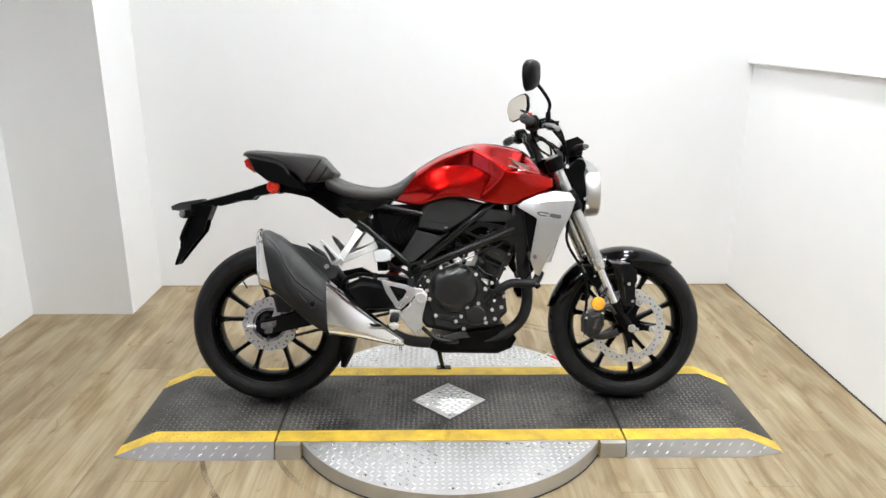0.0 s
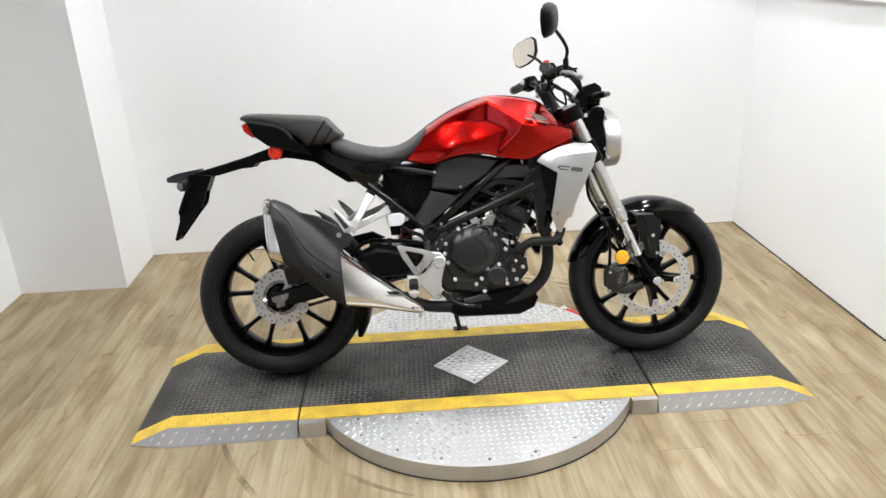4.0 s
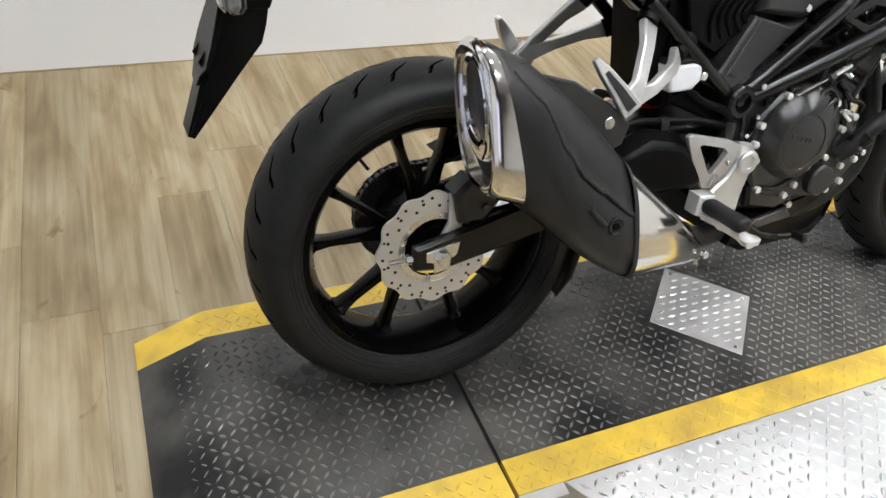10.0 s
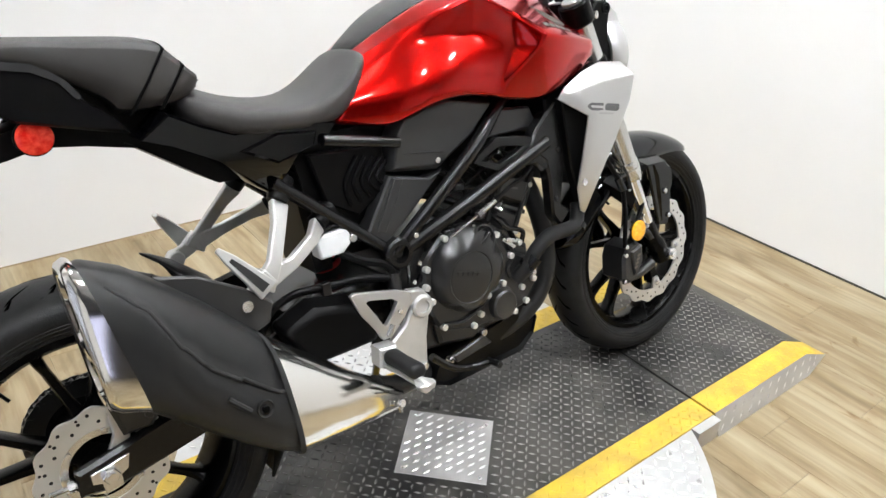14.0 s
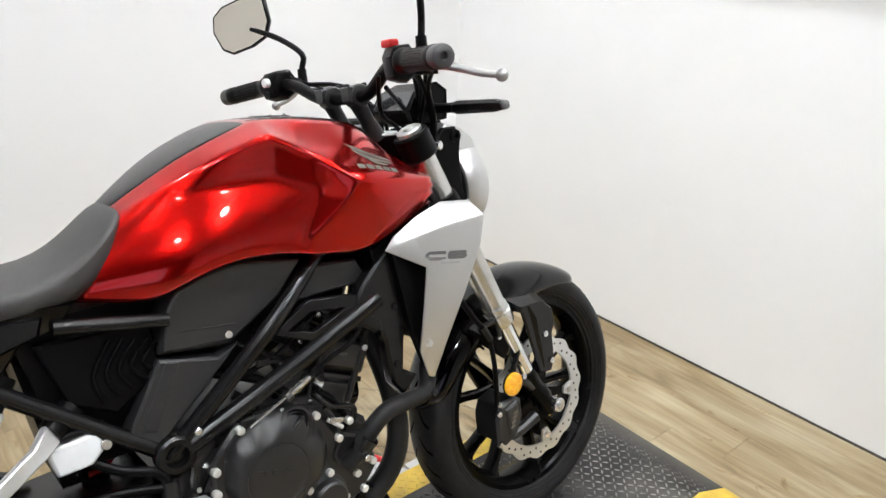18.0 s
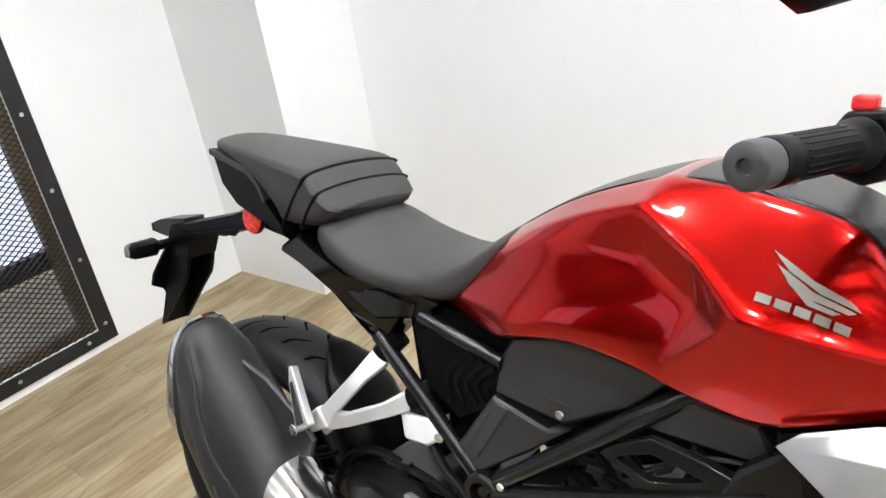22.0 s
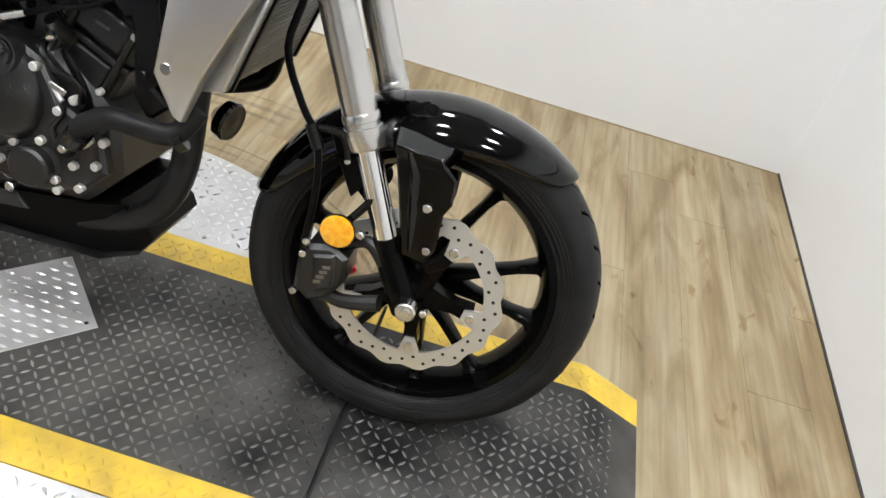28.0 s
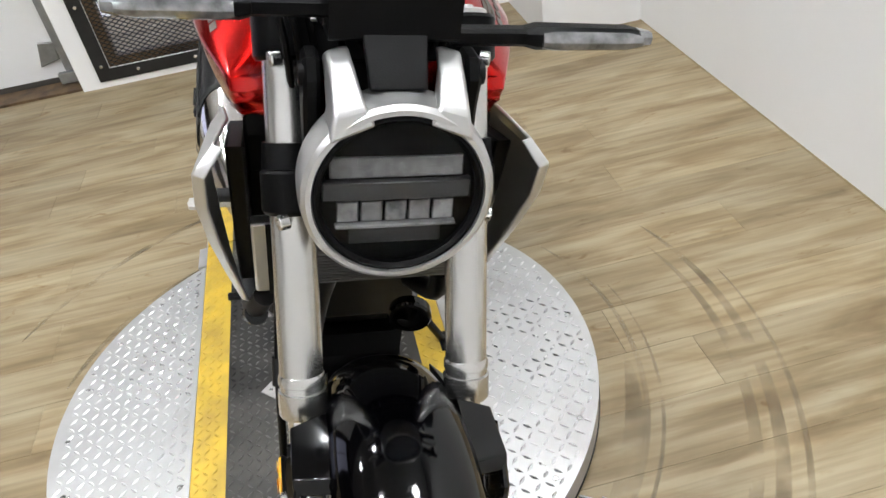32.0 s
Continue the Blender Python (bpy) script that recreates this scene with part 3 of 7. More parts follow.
def groove_geo(x, z, prof, count, seed):
    """Slanting cuts in the tread, as narrow dark strips that follow its crown."""
    rnd, g = random.Random(seed), Geo()
    pts = sorted([(a, r) for a, r in prof] + [(-a, r) for a, r in prof[:-1]])

    def rad(a):
        for (a0, r0), (a1, r1) in zip(pts, pts[1:]):
            if a0 <= a <= a1:
                return r0 + (r1 - r0) * (a - a0) / (a1 - a0)
        return pts[0][1]
    w = max(abs(a) for a, r in prof)
    for i in range(count):
        for s in (-1, 1):
            base = 2 * math.pi * (i + (0.5 if s > 0 else 0)) / count
            for lo, hi, skew, off in ((0.10, 0.50, 0.13, 0.0), (0.42, 0.86, 0.09, 0.45), (0.66, 0.92, 0.03, 0.85)):
                left, right = [], []
                for k in range(6):
                    t = k / 5
                    a = s * w * (lo + (hi - lo) * t)
                    ang = base + (off + 0.0) * 2 * math.pi / count + skew * t
                    half = 0.0030 * math.sin(math.pi * (0.12 + 0.76 * t)) / rad(a) * 1.2
                    r = rad(a) + 0.0006
                    for side, out in ((-1, left), (1, right)):
                        q = ang + side * half
                        out.append(Vector((x + r * math.cos(q), a, z + r * math.sin(q))))
                g.loft([left, right], loop=False)
    return g


def wave_disc(x, z, y, r_out, r_in, thick, waves, amp, n=160):
    """A flat brake disc with a scalloped rim."""
    g, rings = Geo(), []
    for r, yy in ((r_in, y - thick / 2), (1, y - thick / 2), (1, y + thick / 2), (r_in, y + thick / 2)):
        ring = []
        for i in range(n):
            a = 2 * math.pi * i / n
            rr = r if r != 1 else r_out + amp * math.cos(a * waves)
            ring.append(Vector((x + rr * math.cos(a), yy, z + rr * math.sin(a))))
        rings.append(ring)
    return g.loft(rings, close=True)


def disc_holes(x, z, y, thick, rows, waves):
    g = Geo()
    for i in range(waves):
        for k, (r, da, rad) in enumerate(rows):
            a = 2 * math.pi * (i + da) / waves
            p = Vector((x + r * math.cos(a), y, z + r * math.sin(a)))
            g.cyl(p - Vector((0, thick / 2 + 0.0004, 0)), p + Vector((0, thick / 2 + 0.0004, 0)), rad, n=8)
    return g


def wheel(name, x, z, prof, w, phase, hub_r, spoke_w, label):
    rim = [(-w, 0.226), (-w - 0.002, 0.214), (-w * 0.72, 0.203), (-w * 0.3, 0.197), (w * 0.3, 0.197), (w * 0.72, 0.203), (w + 0.002, 0.214), (w, 0.226), (w * 0.8, 0.219), (-w * 0.8, 0.219)]
    base = part(name, Geo().turn((x, 0, z), (0, 1, 0), rim, n=72, close=True, caps=False), M_RIM, bike, label)
    tyre = part("tyre", tyre_geo(x, z, prof), M_RUBBER, base, "black road tyre with slanted tread cuts", sharp=60)
    tagged(part("tread_cut", groove_geo(x, z, prof, 30, 3), M_GROOVE, base), kind="stuff")
    # moulded rings on the sidewalls
    (ya, ra), (yb, rb), (yc, rc) = prof[0], prof[1], prof[2]
    for s in (-1, 1):
        for k, fat in ((0.35, 0.0016), (0.9, 0.0012), (1.35, 0.0013), (1.7, 0.0011)):
            y0, r0 = (ya + (yb - ya) * k, ra + (rb - ra) * k) if k < 1 else (yb + (yc - yb) * (k - 1), rb + (rc - rb) * (k - 1))
            ring = [(s * y0 + fat * 1.3 * math.cos(math.pi * j / 3), r0 + fat * 1.3 * math.sin(math.pi * j / 3)) for j in range(6)]
            part("sidewall_ring", Geo().turn((x, 0, z), (0, 1, 0), ring, n=72, close=True, caps=False), M_RUBBER, tyre)
    for i in range(5):
        for s in (-1, 1):
            a0, a1 = radians(phase + 72 * i + s * 5), radians(phase + 72 * i + s * 15)
            d0, d1 = Vector((math.cos(a0), 0, math.sin(a0))), Vector((math.cos(a1), 0, math.sin(a1)))
            rings = []
            for t, wd, dp in ((0, 0.013, 0.026), (0.35, 0.0085, 0.019), (0.75, 0.0075, 0.016), (0.93, 0.010, 0.020), (1, 0.020, 0.026)):
                p = Vector((x, 0, z)) + (d0 * (hub_r - 0.004)).lerp(d1 * 0.203, t)
                u = (d1 * 0.203 - d0 * hub_r).normalized()
                v = Vector((u.z, 0, -u.x))
                rings.append([p + v * cx * wd * spoke_w + Vector((0, cy * dp, 0)) for cx, cy in ((1, 0.6), (0.6, 1), (-0.6, 1), (-1, 0.6), (-1, -0.6), (-0.6, -1), (0.6, -1), (1, -0.6))])
            part("spoke", Geo().loft(rings), M_RIM, base, sharp=50)
    part("hub", Geo().turn((x, 0, z), (0, 1, 0), [(-0.06, 0.018), (-0.06, 0.034), (-0.03, hub_r * 0.85), (-0.02, hub_r), (0.02, hub_r), (0.03, hub_r * 0.85), (0.06, 0.034), (0.06, 0.018)], n=40), M_RIM, base)
    part("valve", Geo().cyl((x + 0.195 * math.cos(2.2), 0, z + 0.195 * math.sin(2.2)), (x + 0.165 * math.cos(2.2), -0.012, z + 0.165 * math.sin(2.2)), 0.003, n=8), M_BLACK, base)
    return base


TY_F = [(-0.041, 0.223), (-0.051, 0.238), (-0.0575, 0.253), (-0.056, 0.266), (-0.049, 0.278), (-0.036, 0.287), (-0.019, 0.2930), (0, 0.295)]
TY_R = [(-0.056, 0.223), (-0.069, 0.237), (-0.0775, 0.254), (-0.0765, 0.267), (-0.069, 0.280), (-0.052, 0.292), (-0.028, 0.301), (0, 0.3045)]
front = wheel("front_wheel", FX, FZ, TY_F, 0.043, 8, 0.040, 1.0, "black cast front wheel with ten paired spokes")
rear = wheel("rear_wheel", RX, RZ, TY_R, 0.057, 162, 0.055, 1.0, "black cast rear wheel with ten paired spokes")

# front disc on its right side, with five silver buttons on the black carrier
part("brake_disc", wave_disc(FX, FZ, -0.072, 0.143, 0.113, 0.005, 15, 0.0035), M_DISC, front, "drilled wave-edged steel brake disc")
part("drilled_hole", disc_holes(FX, FZ, -0.072, 0.005, ((0.134, 0.15, 0.003), (0.128, 0.5, 0.003), (0.121, 0.85, 0.003)), 15), M_HOLE, front)
for i in range(5):
    a = radians(64 + 72 * i)
    p = Vector((FX + 0.1 * math.cos(a), -0.072, FZ + 0.1 * math.sin(a)))
    u, v = Vector((math.cos(a), 0, math.sin(a))), Vector((-math.sin(a), 0, math.cos(a)))
    out = [p + u * q + v * r for q, r in ((0.018, 0.02), (0.018, -0.02), (-0.004, -0.012), (-0.014, -0.008), (-0.014, 0.008), (-0.004, 0.012))]
    part("disc_tab", Geo().loft([[q + Vector((0, 0.0028, 0)) for q in out], [q + Vector((0, -0.0028, 0)) for q in out]]), M_DISC, front)
    part("disc_bolt", bolt(p + Vector((0, -0.003, 0)), (0, -1, 0), 0.008, 0.004), M_STEEL, front)
    arm = [Vector((FX, -0.055, FZ)) + u * q + v * r for q, r in ((0.02, 0.020), (0.02, -0.020), (0.07, -0.010), (0.1, -0.013), (0.1, 0.013), (0.07, 0.010))]
    part("carrier_arm", Geo().loft([[q + Vector((0, 0.012, 0)) for q in arm], [q + Vector((0, -0.013, 0)) for q in arm]]), M_RIM, front)
# rear disc
part("brake_disc", wave_disc(RX, RZ, -0.066, 0.102, 0.066, 0.005, 12, 0.0035), M_DISC, rear, "drilled wave-edged steel brake disc")
part("drilled_hole", disc_holes(RX, RZ, -0.066, 0.005, ((0.094, 0.15, 0.003), (0.087, 0.5, 0.003), (0.079, 0.85, 0.003), (0.094, 0.5, 0.0025)), 12), M_HOLE, rear)
part("disc_carrier", wave_disc(RX, RZ, -0.063, 0.070, 0.054, 0.008, 6, 0.001), M_STEEL, rear, "silver disc carrier ring")
for i in range(6):
    a = radians(20 + 60 * i)
    part("disc_bolt", bolt((RX + 0.062 * math.cos(a), -0.067, RZ + 0.062 * math.sin(a)), (0, -1, 0), 0.005, 0.004), M_STEEL, rear)
# sprocket and chain on the left
g = Geo()
n, teeth = 144, 36
for y0, y1 in ((0.078, 0.086),):
    rings = []
    for r, y in ((0.052, y0), (1, y0), (1, y1), (0.052, y1)):
        rings.append([Vector((RX + (r if r != 1 else 0.090 + 0.005 * math.cos(teeth * 2 * math.pi * i / n)) * math.cos(2 * math.pi * i / n), y,
                              RZ + (r if r != 1 else 0.090 + 0.005 * math.cos(teeth * 2 * math.pi * i / n)) * math.sin(2 * math.pi * i / n))) for i in range(n)])
    g.loft(rings, close=True)
part("sprocket", g, M_ENGINE, rear, "dark toothed rear sprocket")
part("sprocket_carrier", Geo().turn((RX, 0, RZ), (0, 1, 0), [(0.03, 0.05), (0.07, 0.062), (0.09, 0.062), (0.092, 0.045), (0.092, 0.02)], n=36), M_RIM, rear)


def chain():
    """A roller chain round both sprockets, as joined links."""
    path, r0, r1 = [], 0.093, 0.036
    c0, c1 = Vector((RX, 0, RZ)), Vector((-0.085, 0, 0.385))
    for i in range(25):
        a = radians(78 + 180 * i / 24)
        path.append(c0 + r0 * Vector((math.cos(a), 0, math.sin(a))))
    for i in range(9):
        a = radians(258 + 180 * i / 8)
        path.append(c1 + r1 * Vector((math.cos(a), 0, math.sin(a))))
    path.append(path[0])
    g, step, acc = Geo(), 0.0132, 0.0
    k = 0
    for p, q in zip(path, path[1:]):
        seg = (q - p).length
        while acc < seg:
            m = p.lerp(q, acc / seg)
            d = (q - p).normalized()
            rot = Matrix(((d.x, 0, -d.z), (0, 1, 0), (d.z, 0, d.x)))
            wd = 0.018 if k % 2 else 0.013
            g.box(m + Vector((0, 0.082 - wd / 2, 0)), (0.0145, 0.002, 0.010), rot)
            g.box(m + Vector((0, 0.082 + wd / 2, 0)), (0.0145, 0.002, 0.010), rot)
            g.cyl(m + d * step / 2 + Vector((0, 0.072, 0)), m + d * step / 2 + Vector((0, 0.092, 0)), 0.0042, n=8)
            k += 1
            acc += step
        acc -= seg
    return g


tagged(part("drive_chain", chain(), M_ENGINE, bike, "dark steel roller chain"), kind="stuff")


def sided(name, geo, material, label="", parent=None, **kw):
    """The same part on both sides of the bike."""
    a = part(name, geo, material, parent or bike, label, **kw)
    h = Geo()
    h.v = [(x, -y, z) for x, y, z in geo.v]
    h.f = [tuple(reversed(f)) for f in geo.f]
    b = part(name, h, material, parent or bike, label, **kw)
    return a, b


def crease(ob, pairs, value=1.0):
    """Marks edges between vertex rows as sharp for the subdivision."""
    me = ob.data
    at = me.attributes.new("crease_edge", "FLOAT", "EDGE")
    keys = {tuple(sorted(e.vertices)): e.index for e in me.edges}
    for a, b, v in pairs:
        i = keys.get(tuple(sorted((a, b))))
        if i is not None:
            at.data[i].value = v


def stroke(pts, width, y, steps=6):
    """A flat ribbon of even width along a line of (x, z) points in the plane at y."""
    fine = []
    for (x0, z0), (x1, z1) in zip(pts, pts[1:]):
        fine += [Vector((x0 + (x1 - x0) * k / steps, z0 + (z1 - z0) * k / steps)) for k in range(steps)]
    fine.append(Vector(pts[-1]))
    a, b = [], []
    for i, p in enumerate(fine):
        d = (fine[min(i + 1, len(fine) - 1)] - fine[max(i - 1, 0)]).normalized()
        n = Vector((-d.y, d.x)) * width / 2
        a.append((p.x + n.x, y, p.y + n.y))
        b.append((p.x - n.x, y, p.y - n.y))
    return Geo().loft([a, b], loop=False)


def wrapped(name, geo, material, target, offset=0.0007, label=""):
    """A thin decal laid on a curved surface."""
    ob = part(name, geo, material, target, label)
    w = ob.modifiers.new("wrap", "SHRINKWRAP")
    w.target, w.offset, w.wrap_mode = target, offset, "ABOVE_SURFACE"
    return ob


# ---- fuel tank ----
TANK = [  # columns from the seat to the headstock; rows: lower edge, knee, belly line, ridge, top panel edge, middle
    [(-0.214, -0.090, 0.766), (-0.192, -0.104, 0.795), (-0.156, -0.084, 0.846), (-0.134, -0.068, 0.872), (-0.132, -0.040, 0.881), (-0.132, 0, 0.884)],
    [(-0.122, -0.122, 0.742), (-0.115, -0.144, 0.790), (-0.078, -0.118, 0.882), (-0.045, -0.116, 0.915), (-0.048, -0.074, 0.934), (-0.048, 0, 0.938)],
    [(-0.086, -0.146, 0.764), (-0.060, -0.164, 0.802), (0.003, -0.133, 0.898), (0.022, -0.142, 0.942), (0.025, -0.086, 0.963), (0.025, 0, 0.968)],
    [(0.000, -0.156, 0.788), (0.030, -0.168, 0.818), (0.076, -0.141, 0.894), (0.080, -0.154, 0.959), (0.086, -0.092, 0.982), (0.086, 0, 0.986)],
    [(0.092, -0.156, 0.774), (0.110, -0.160, 0.797), (0.151, -0.168, 0.864), (0.138, -0.172, 0.922), (0.150, -0.092, 0.980), (0.150, 0, 0.979)],
    [(0.118, -0.160, 0.766), (0.122, -0.166, 0.796), (0.178, -0.196, 0.851), (0.197, -0.2065, 0.877), (0.205, -0.093, 0.971), (0.205, 0, 0.970)],
    [(0.190, -0.166, 0.750), (0.195, -0.190, 0.802), (0.216, -0.203, 0.846), (0.228, -0.208, 0.872), (0.228, -0.094, 0.967), (0.228, 0, 0.966)],
    [(0.242, -0.170, 0.752), (0.258, -0.184, 0.800), (0.280, -0.192, 0.840), (0.296, -0.191, 0.860), (0.286, -0.090, 0.951), (0.288, 0, 0.948)],
    [(0.372, -0.150, 0.806), (0.377, -0.158, 0.822), (0.378, -0.160, 0.836), (0.374, -0.160, 0.849), (0.316, -0.092, 0.902), (0.330, 0, 0.908)],
]
rings = [col + [(x, -y, z) for x, y, z in reversed(col[:-1])] for col in TANK]
tank = part("fuel_tank", Geo().loft(rings), M_RED, bike, "glossy candy red sculpted fuel tank", sharp=180, subsurf=3)
pairs, NR = [], 11
for c in range(9):
    for r in range(NR):
        i = c * NR + r
        rr = r if r <= 5 else 10 - r
        if c < 8:
            v = {0: 0.9, 2: (0.5, 0.72, 0.8, 0.85, 0.5, 0.3, 0.2, 0.2)[c], 3: 0.95 if c >= 1 else 0.6, 4: 0.92}.get(rr, 0)
            if rr == 1 and 4 <= c <= 5:
                v = 0.5
            pairs.append((i, i + NR, v))
        if r < NR - 1:
            w = {0: 1.0, 8: 0.9}.get(c, 0)
            lo = min(rr, (r + 1) if r < 5 else 10 - (r + 1))
            if c in (4, 5) and lo in (1, 2):
                w = 0.97
            if c == 5 and lo == 0:
                w = 0.6
            if c == 3 and lo >= 3:
                w = 0.75
            if c == 3 and lo == 2:
                w = 0.5
            pairs.append((i, i + 1, w))
    pairs.append((c * NR, c * NR + 10, 1.0 if c in (0, 8) else 0))
crease(tank, pairs)

# maker's badge on both flanks: a feathered wing over five short bars
for sgn in (-1, 1):
    H0, along, upv = Vector((0.206, 0.188, 0.890)), Vector((0.086, -0.008, -0.021)), Vector((-0.05, -0.90, 0.42)).normalized()

    def uv(u, v):
        p = H0 + along.normalized() * u + upv * v * 1.22
        return (p.x, sgn * p.y, p.z)

    def flat(poly):
        mid = (sum(p[0] for p in poly) / len(poly), sum(p[1] for p in poly) / len(poly))
        ring = []
        for (a, b), (c, d) in zip(poly, poly[1:] + poly[:1]):
            ring += [(a + (c - a) * k / 4, b + (d - b) * k / 4) for k in range(4)]
        return Geo().loft([[uv(*p) for p in ring], [uv(mid[0] + (p[0] - mid[0]) * 0.5, mid[1] + (p[1] - mid[1]) * 0.5) for p in ring], [uv(mid[0] + (p[0] - mid[0]) * 0.02, mid[1] + (p[1] - mid[1]) * 0.02) for p in ring]], caps=False)
    for poly in ([(0.004, 0.052), (0.040, 0.036), (0.078, 0.030), (0.088, 0.024), (0.052, 0.026), (0.022, 0.036)], [(0.010, 0.040), (0.040, 0.026), (0.084, 0.022), (0.078, 0.018), (0.046, 0.018), (0.024, 0.026)], [(0.020, 0.028), (0.046, 0.017), (0.072, 0.016), (0.066, 0.012), (0.044, 0.012)]):
        wrapped("badge_wing", flat(poly), M_SILVERDECAL, tank, 0.0008)
    for k in range(5):
        u = 0.001 + 0.0172 * k
        wrapped("badge_bar", flat([(u, 0.0), (u + 0.0138, 0.0), (u + 0.0138, 0.0086), (u, 0.0086)]), M_SILVERDECAL, tank, 0.0009)

# black top cover with the filler cap
cov = [[(x, y * s, z + dz) for (x, y, z), s, dz in ((col[4], 0.985, 0.0010), (col[4], 0.93, 0.0025), (col[5], 0, 0.0025))] for col in TANK]
rings = [c + [(x, -y, z) for x, y, z in reversed(c[:-1])] for c in cov]
under = [[(x, y, z - 0.02) for x, y, z in r] for r in rings]
g = Geo().loft([r + u[::-1] for r, u in zip(rings, under)])
top = part("tank_cover", g, M_COVER, tank, "matt black plastic tank top cover", sharp=180, subsurf=2)
crease(top, [(i * 10 + a, i * 10 + (a + 1) % 10, 0.9) for i in (0, 8) for a in range(10)] + [(i * 10 + a, i * 10 + 10 + a, 0.8) for i in range(8) for a in (0, 4, 5, 9)])
part("filler_cap", Geo().turn((0.16, 0, 0.9765), (0.08, 0, 1), [(0, 0.036), (0.004, 0.036), (0.006, 0.033), (0.006, 0.022), (0.004, 0.020), (0.004, 0.001)], n=32), M_BLACK, tank)
for i in range(6):
    a = radians(60 * i)
    part("cap_screw", bolt((0.16 + 0.029 * math.cos(a), 0.029 * math.sin(a), 0.9815), (0, 0, 1), 0.003, 0.002), M_STEEL, tank)

# ---- seats and tail ----
def seat_ring(x, top, edge, low, half, n=9, flat=0.75, under=0.3):
    """A cross-section of a cushion: crowned top, rounded shoulder, side, flat underside."""
    right = []
    for i in range(n):
        t = i / (n - 1)
        a = t * math.pi / 2
        y = half * (flat * t + (1 - flat) * math.sin(a)) if t < 1 else half
        z = edge + (top - edge) * max(math.cos(a), 0) ** 0.7
        right.append((x, -y, z))
    right += [(x, -half * 1.01, (edge + low) / 2), (x, -half * 0.96, low), (x, -half * under, low)]
    return right[::-1] + [(a, -b, c) for a, b, c in right[1:]]


RIDER = [(-0.478, 0.862, 0.848, 0.815, 0.104), (-0.445, 0.864, 0.838, 0.795, 0.116), (-0.390, 0.836, 0.812, 0.770, 0.124), (-0.330, 0.822, 0.800, 0.766, 0.124), (-0.270, 0.815, 0.796, 0.762, 0.116), (-0.225, 0.824, 0.804, 0.762, 0.110), (-0.190, 0.842, 0.822, 0.776, 0.108), (-0.160, 0.864, 0.846, 0.800, 0.101), (-0.138, 0.882, 0.866, 0.830, 0.090), (-0.122, 0.888, 0.876, 0.845, 0.072)]
rider = part("rider_seat", Geo().loft([seat_ring(*r) for r in RIDER]), M_SEATTOP, bike, "scooped black vinyl rider seat", sharp=60, subsurf=1)
PILL = [(-0.790, 0.944, 0.940, 0.935, 0.024), (-0.782, 0.955, 0.947, 0.934, 0.050), (-0.748, 0.960, 0.947, 0.930, 0.068), (-0.680, 0.955, 0.943, 0.918, 0.084), (-0.620, 0.950, 0.938, 0.890, 0.097), (-0.560, 0.945, 0.933, 0.850, 0.109), (-0.515, 0.941, 0.929, 0.836, 0.112), (-0.488, 0.937, 0.925, 0.832, 0.112), (-0.474, 0.924, 0.911, 0.832, 0.112), (-0.450, 0.896, 0.884, 0.836, 0.112), (-0.424, 0.872, 0.864, 0.846, 0.108)]


def pillion_ring(x, top, edge, low, half, grow=0.0):
    """A section of the pillion cushion; its front sections sweep back down the sides."""
    sweep = 0.7 * min(max((x + 0.56) / 0.06, 0), 1)
    return [(a - sweep * max(edge - c, 0), b, c) for a, b, c in seat_ring(x, top + grow, edge + grow, low, half + grow)]


def pillion_at(x, grow):
    for r0, r1 in zip(PILL, PILL[1:]):
        if r0[0] <= x <= r1[0]:
            t = (x - r0[0]) / (r1[0] - r0[0])
            return pillion_ring(*[p + (q - p) * t for p, q in zip(r0, r1)], grow=grow)


pill = part("pillion_seat", Geo().loft([pillion_ring(*r) for r in PILL]), M_SEATTOP, bike, "raised black vinyl pillion seat with a strap seam", sharp=60, subsurf=1)
# two stitched seams across the front of the pillion seat
for x0 in (-0.482, -0.458):
    part("strap_seam", Geo().loft([pillion_at(x0 + x, g) for x, g in ((-0.002, -0.002), (-0.001, 0.0012), (0.001, 0.0012), (0.002, -0.002))], caps=False), M_BLACK, pill)
# tail panels below the pillion seat
PANEL = [(-0.764, 0.936), (-0.645, 0.914), (-0.615, 0.888), (-0.598, 0.860), (-0.560, 0.828), (-0.545, 0.805), (-0.600, 0.818), (-0.690, 0.842), (-0.738, 0.878)]

g = Geo().loft([[(x, -0.04, z) for x, z in PANEL], [(x, -0.070 - 0.10 * (x + 0.74), z) for x, z in PANEL], [(-0.665 + (x + 0.665) * 0.94, -0.076 - 0.10 * (x + 0.74), 0.875 + (z - 0.875) * 0.90) for x, z in PANEL]])
sided("tail_panel", g, M_BLACK, "black plastic tail side panel")
EDGE = [(-0.764, 0.937), (-0.645, 0.915), (-0.614, 0.889), (-0.600, 0.866), (-0.606, 0.862), (-0.624, 0.888), (-0.653, 0.905), (-0.764, 0.927)]
sided("tail_edge", Geo().loft([[(x, -0.066 - 0.10 * (x + 0.74), z) for x, z in EDGE], [(x, -0.0795 - 0.10 * (x + 0.74), z) for x, z in EDGE]]), M_GREYPANEL, "dark grey panel edge")
part("tail_core", Geo().prism([(-0.735, 0.930), (-0.50, 0.90), (-0.40, 0.80), (-0.36, 0.70), (-0.42, 0.70), (-0.55, 0.79), (-0.68, 0.845), (-0.72, 0.88)], -0.06, 0.06), M_BLACK, bike)
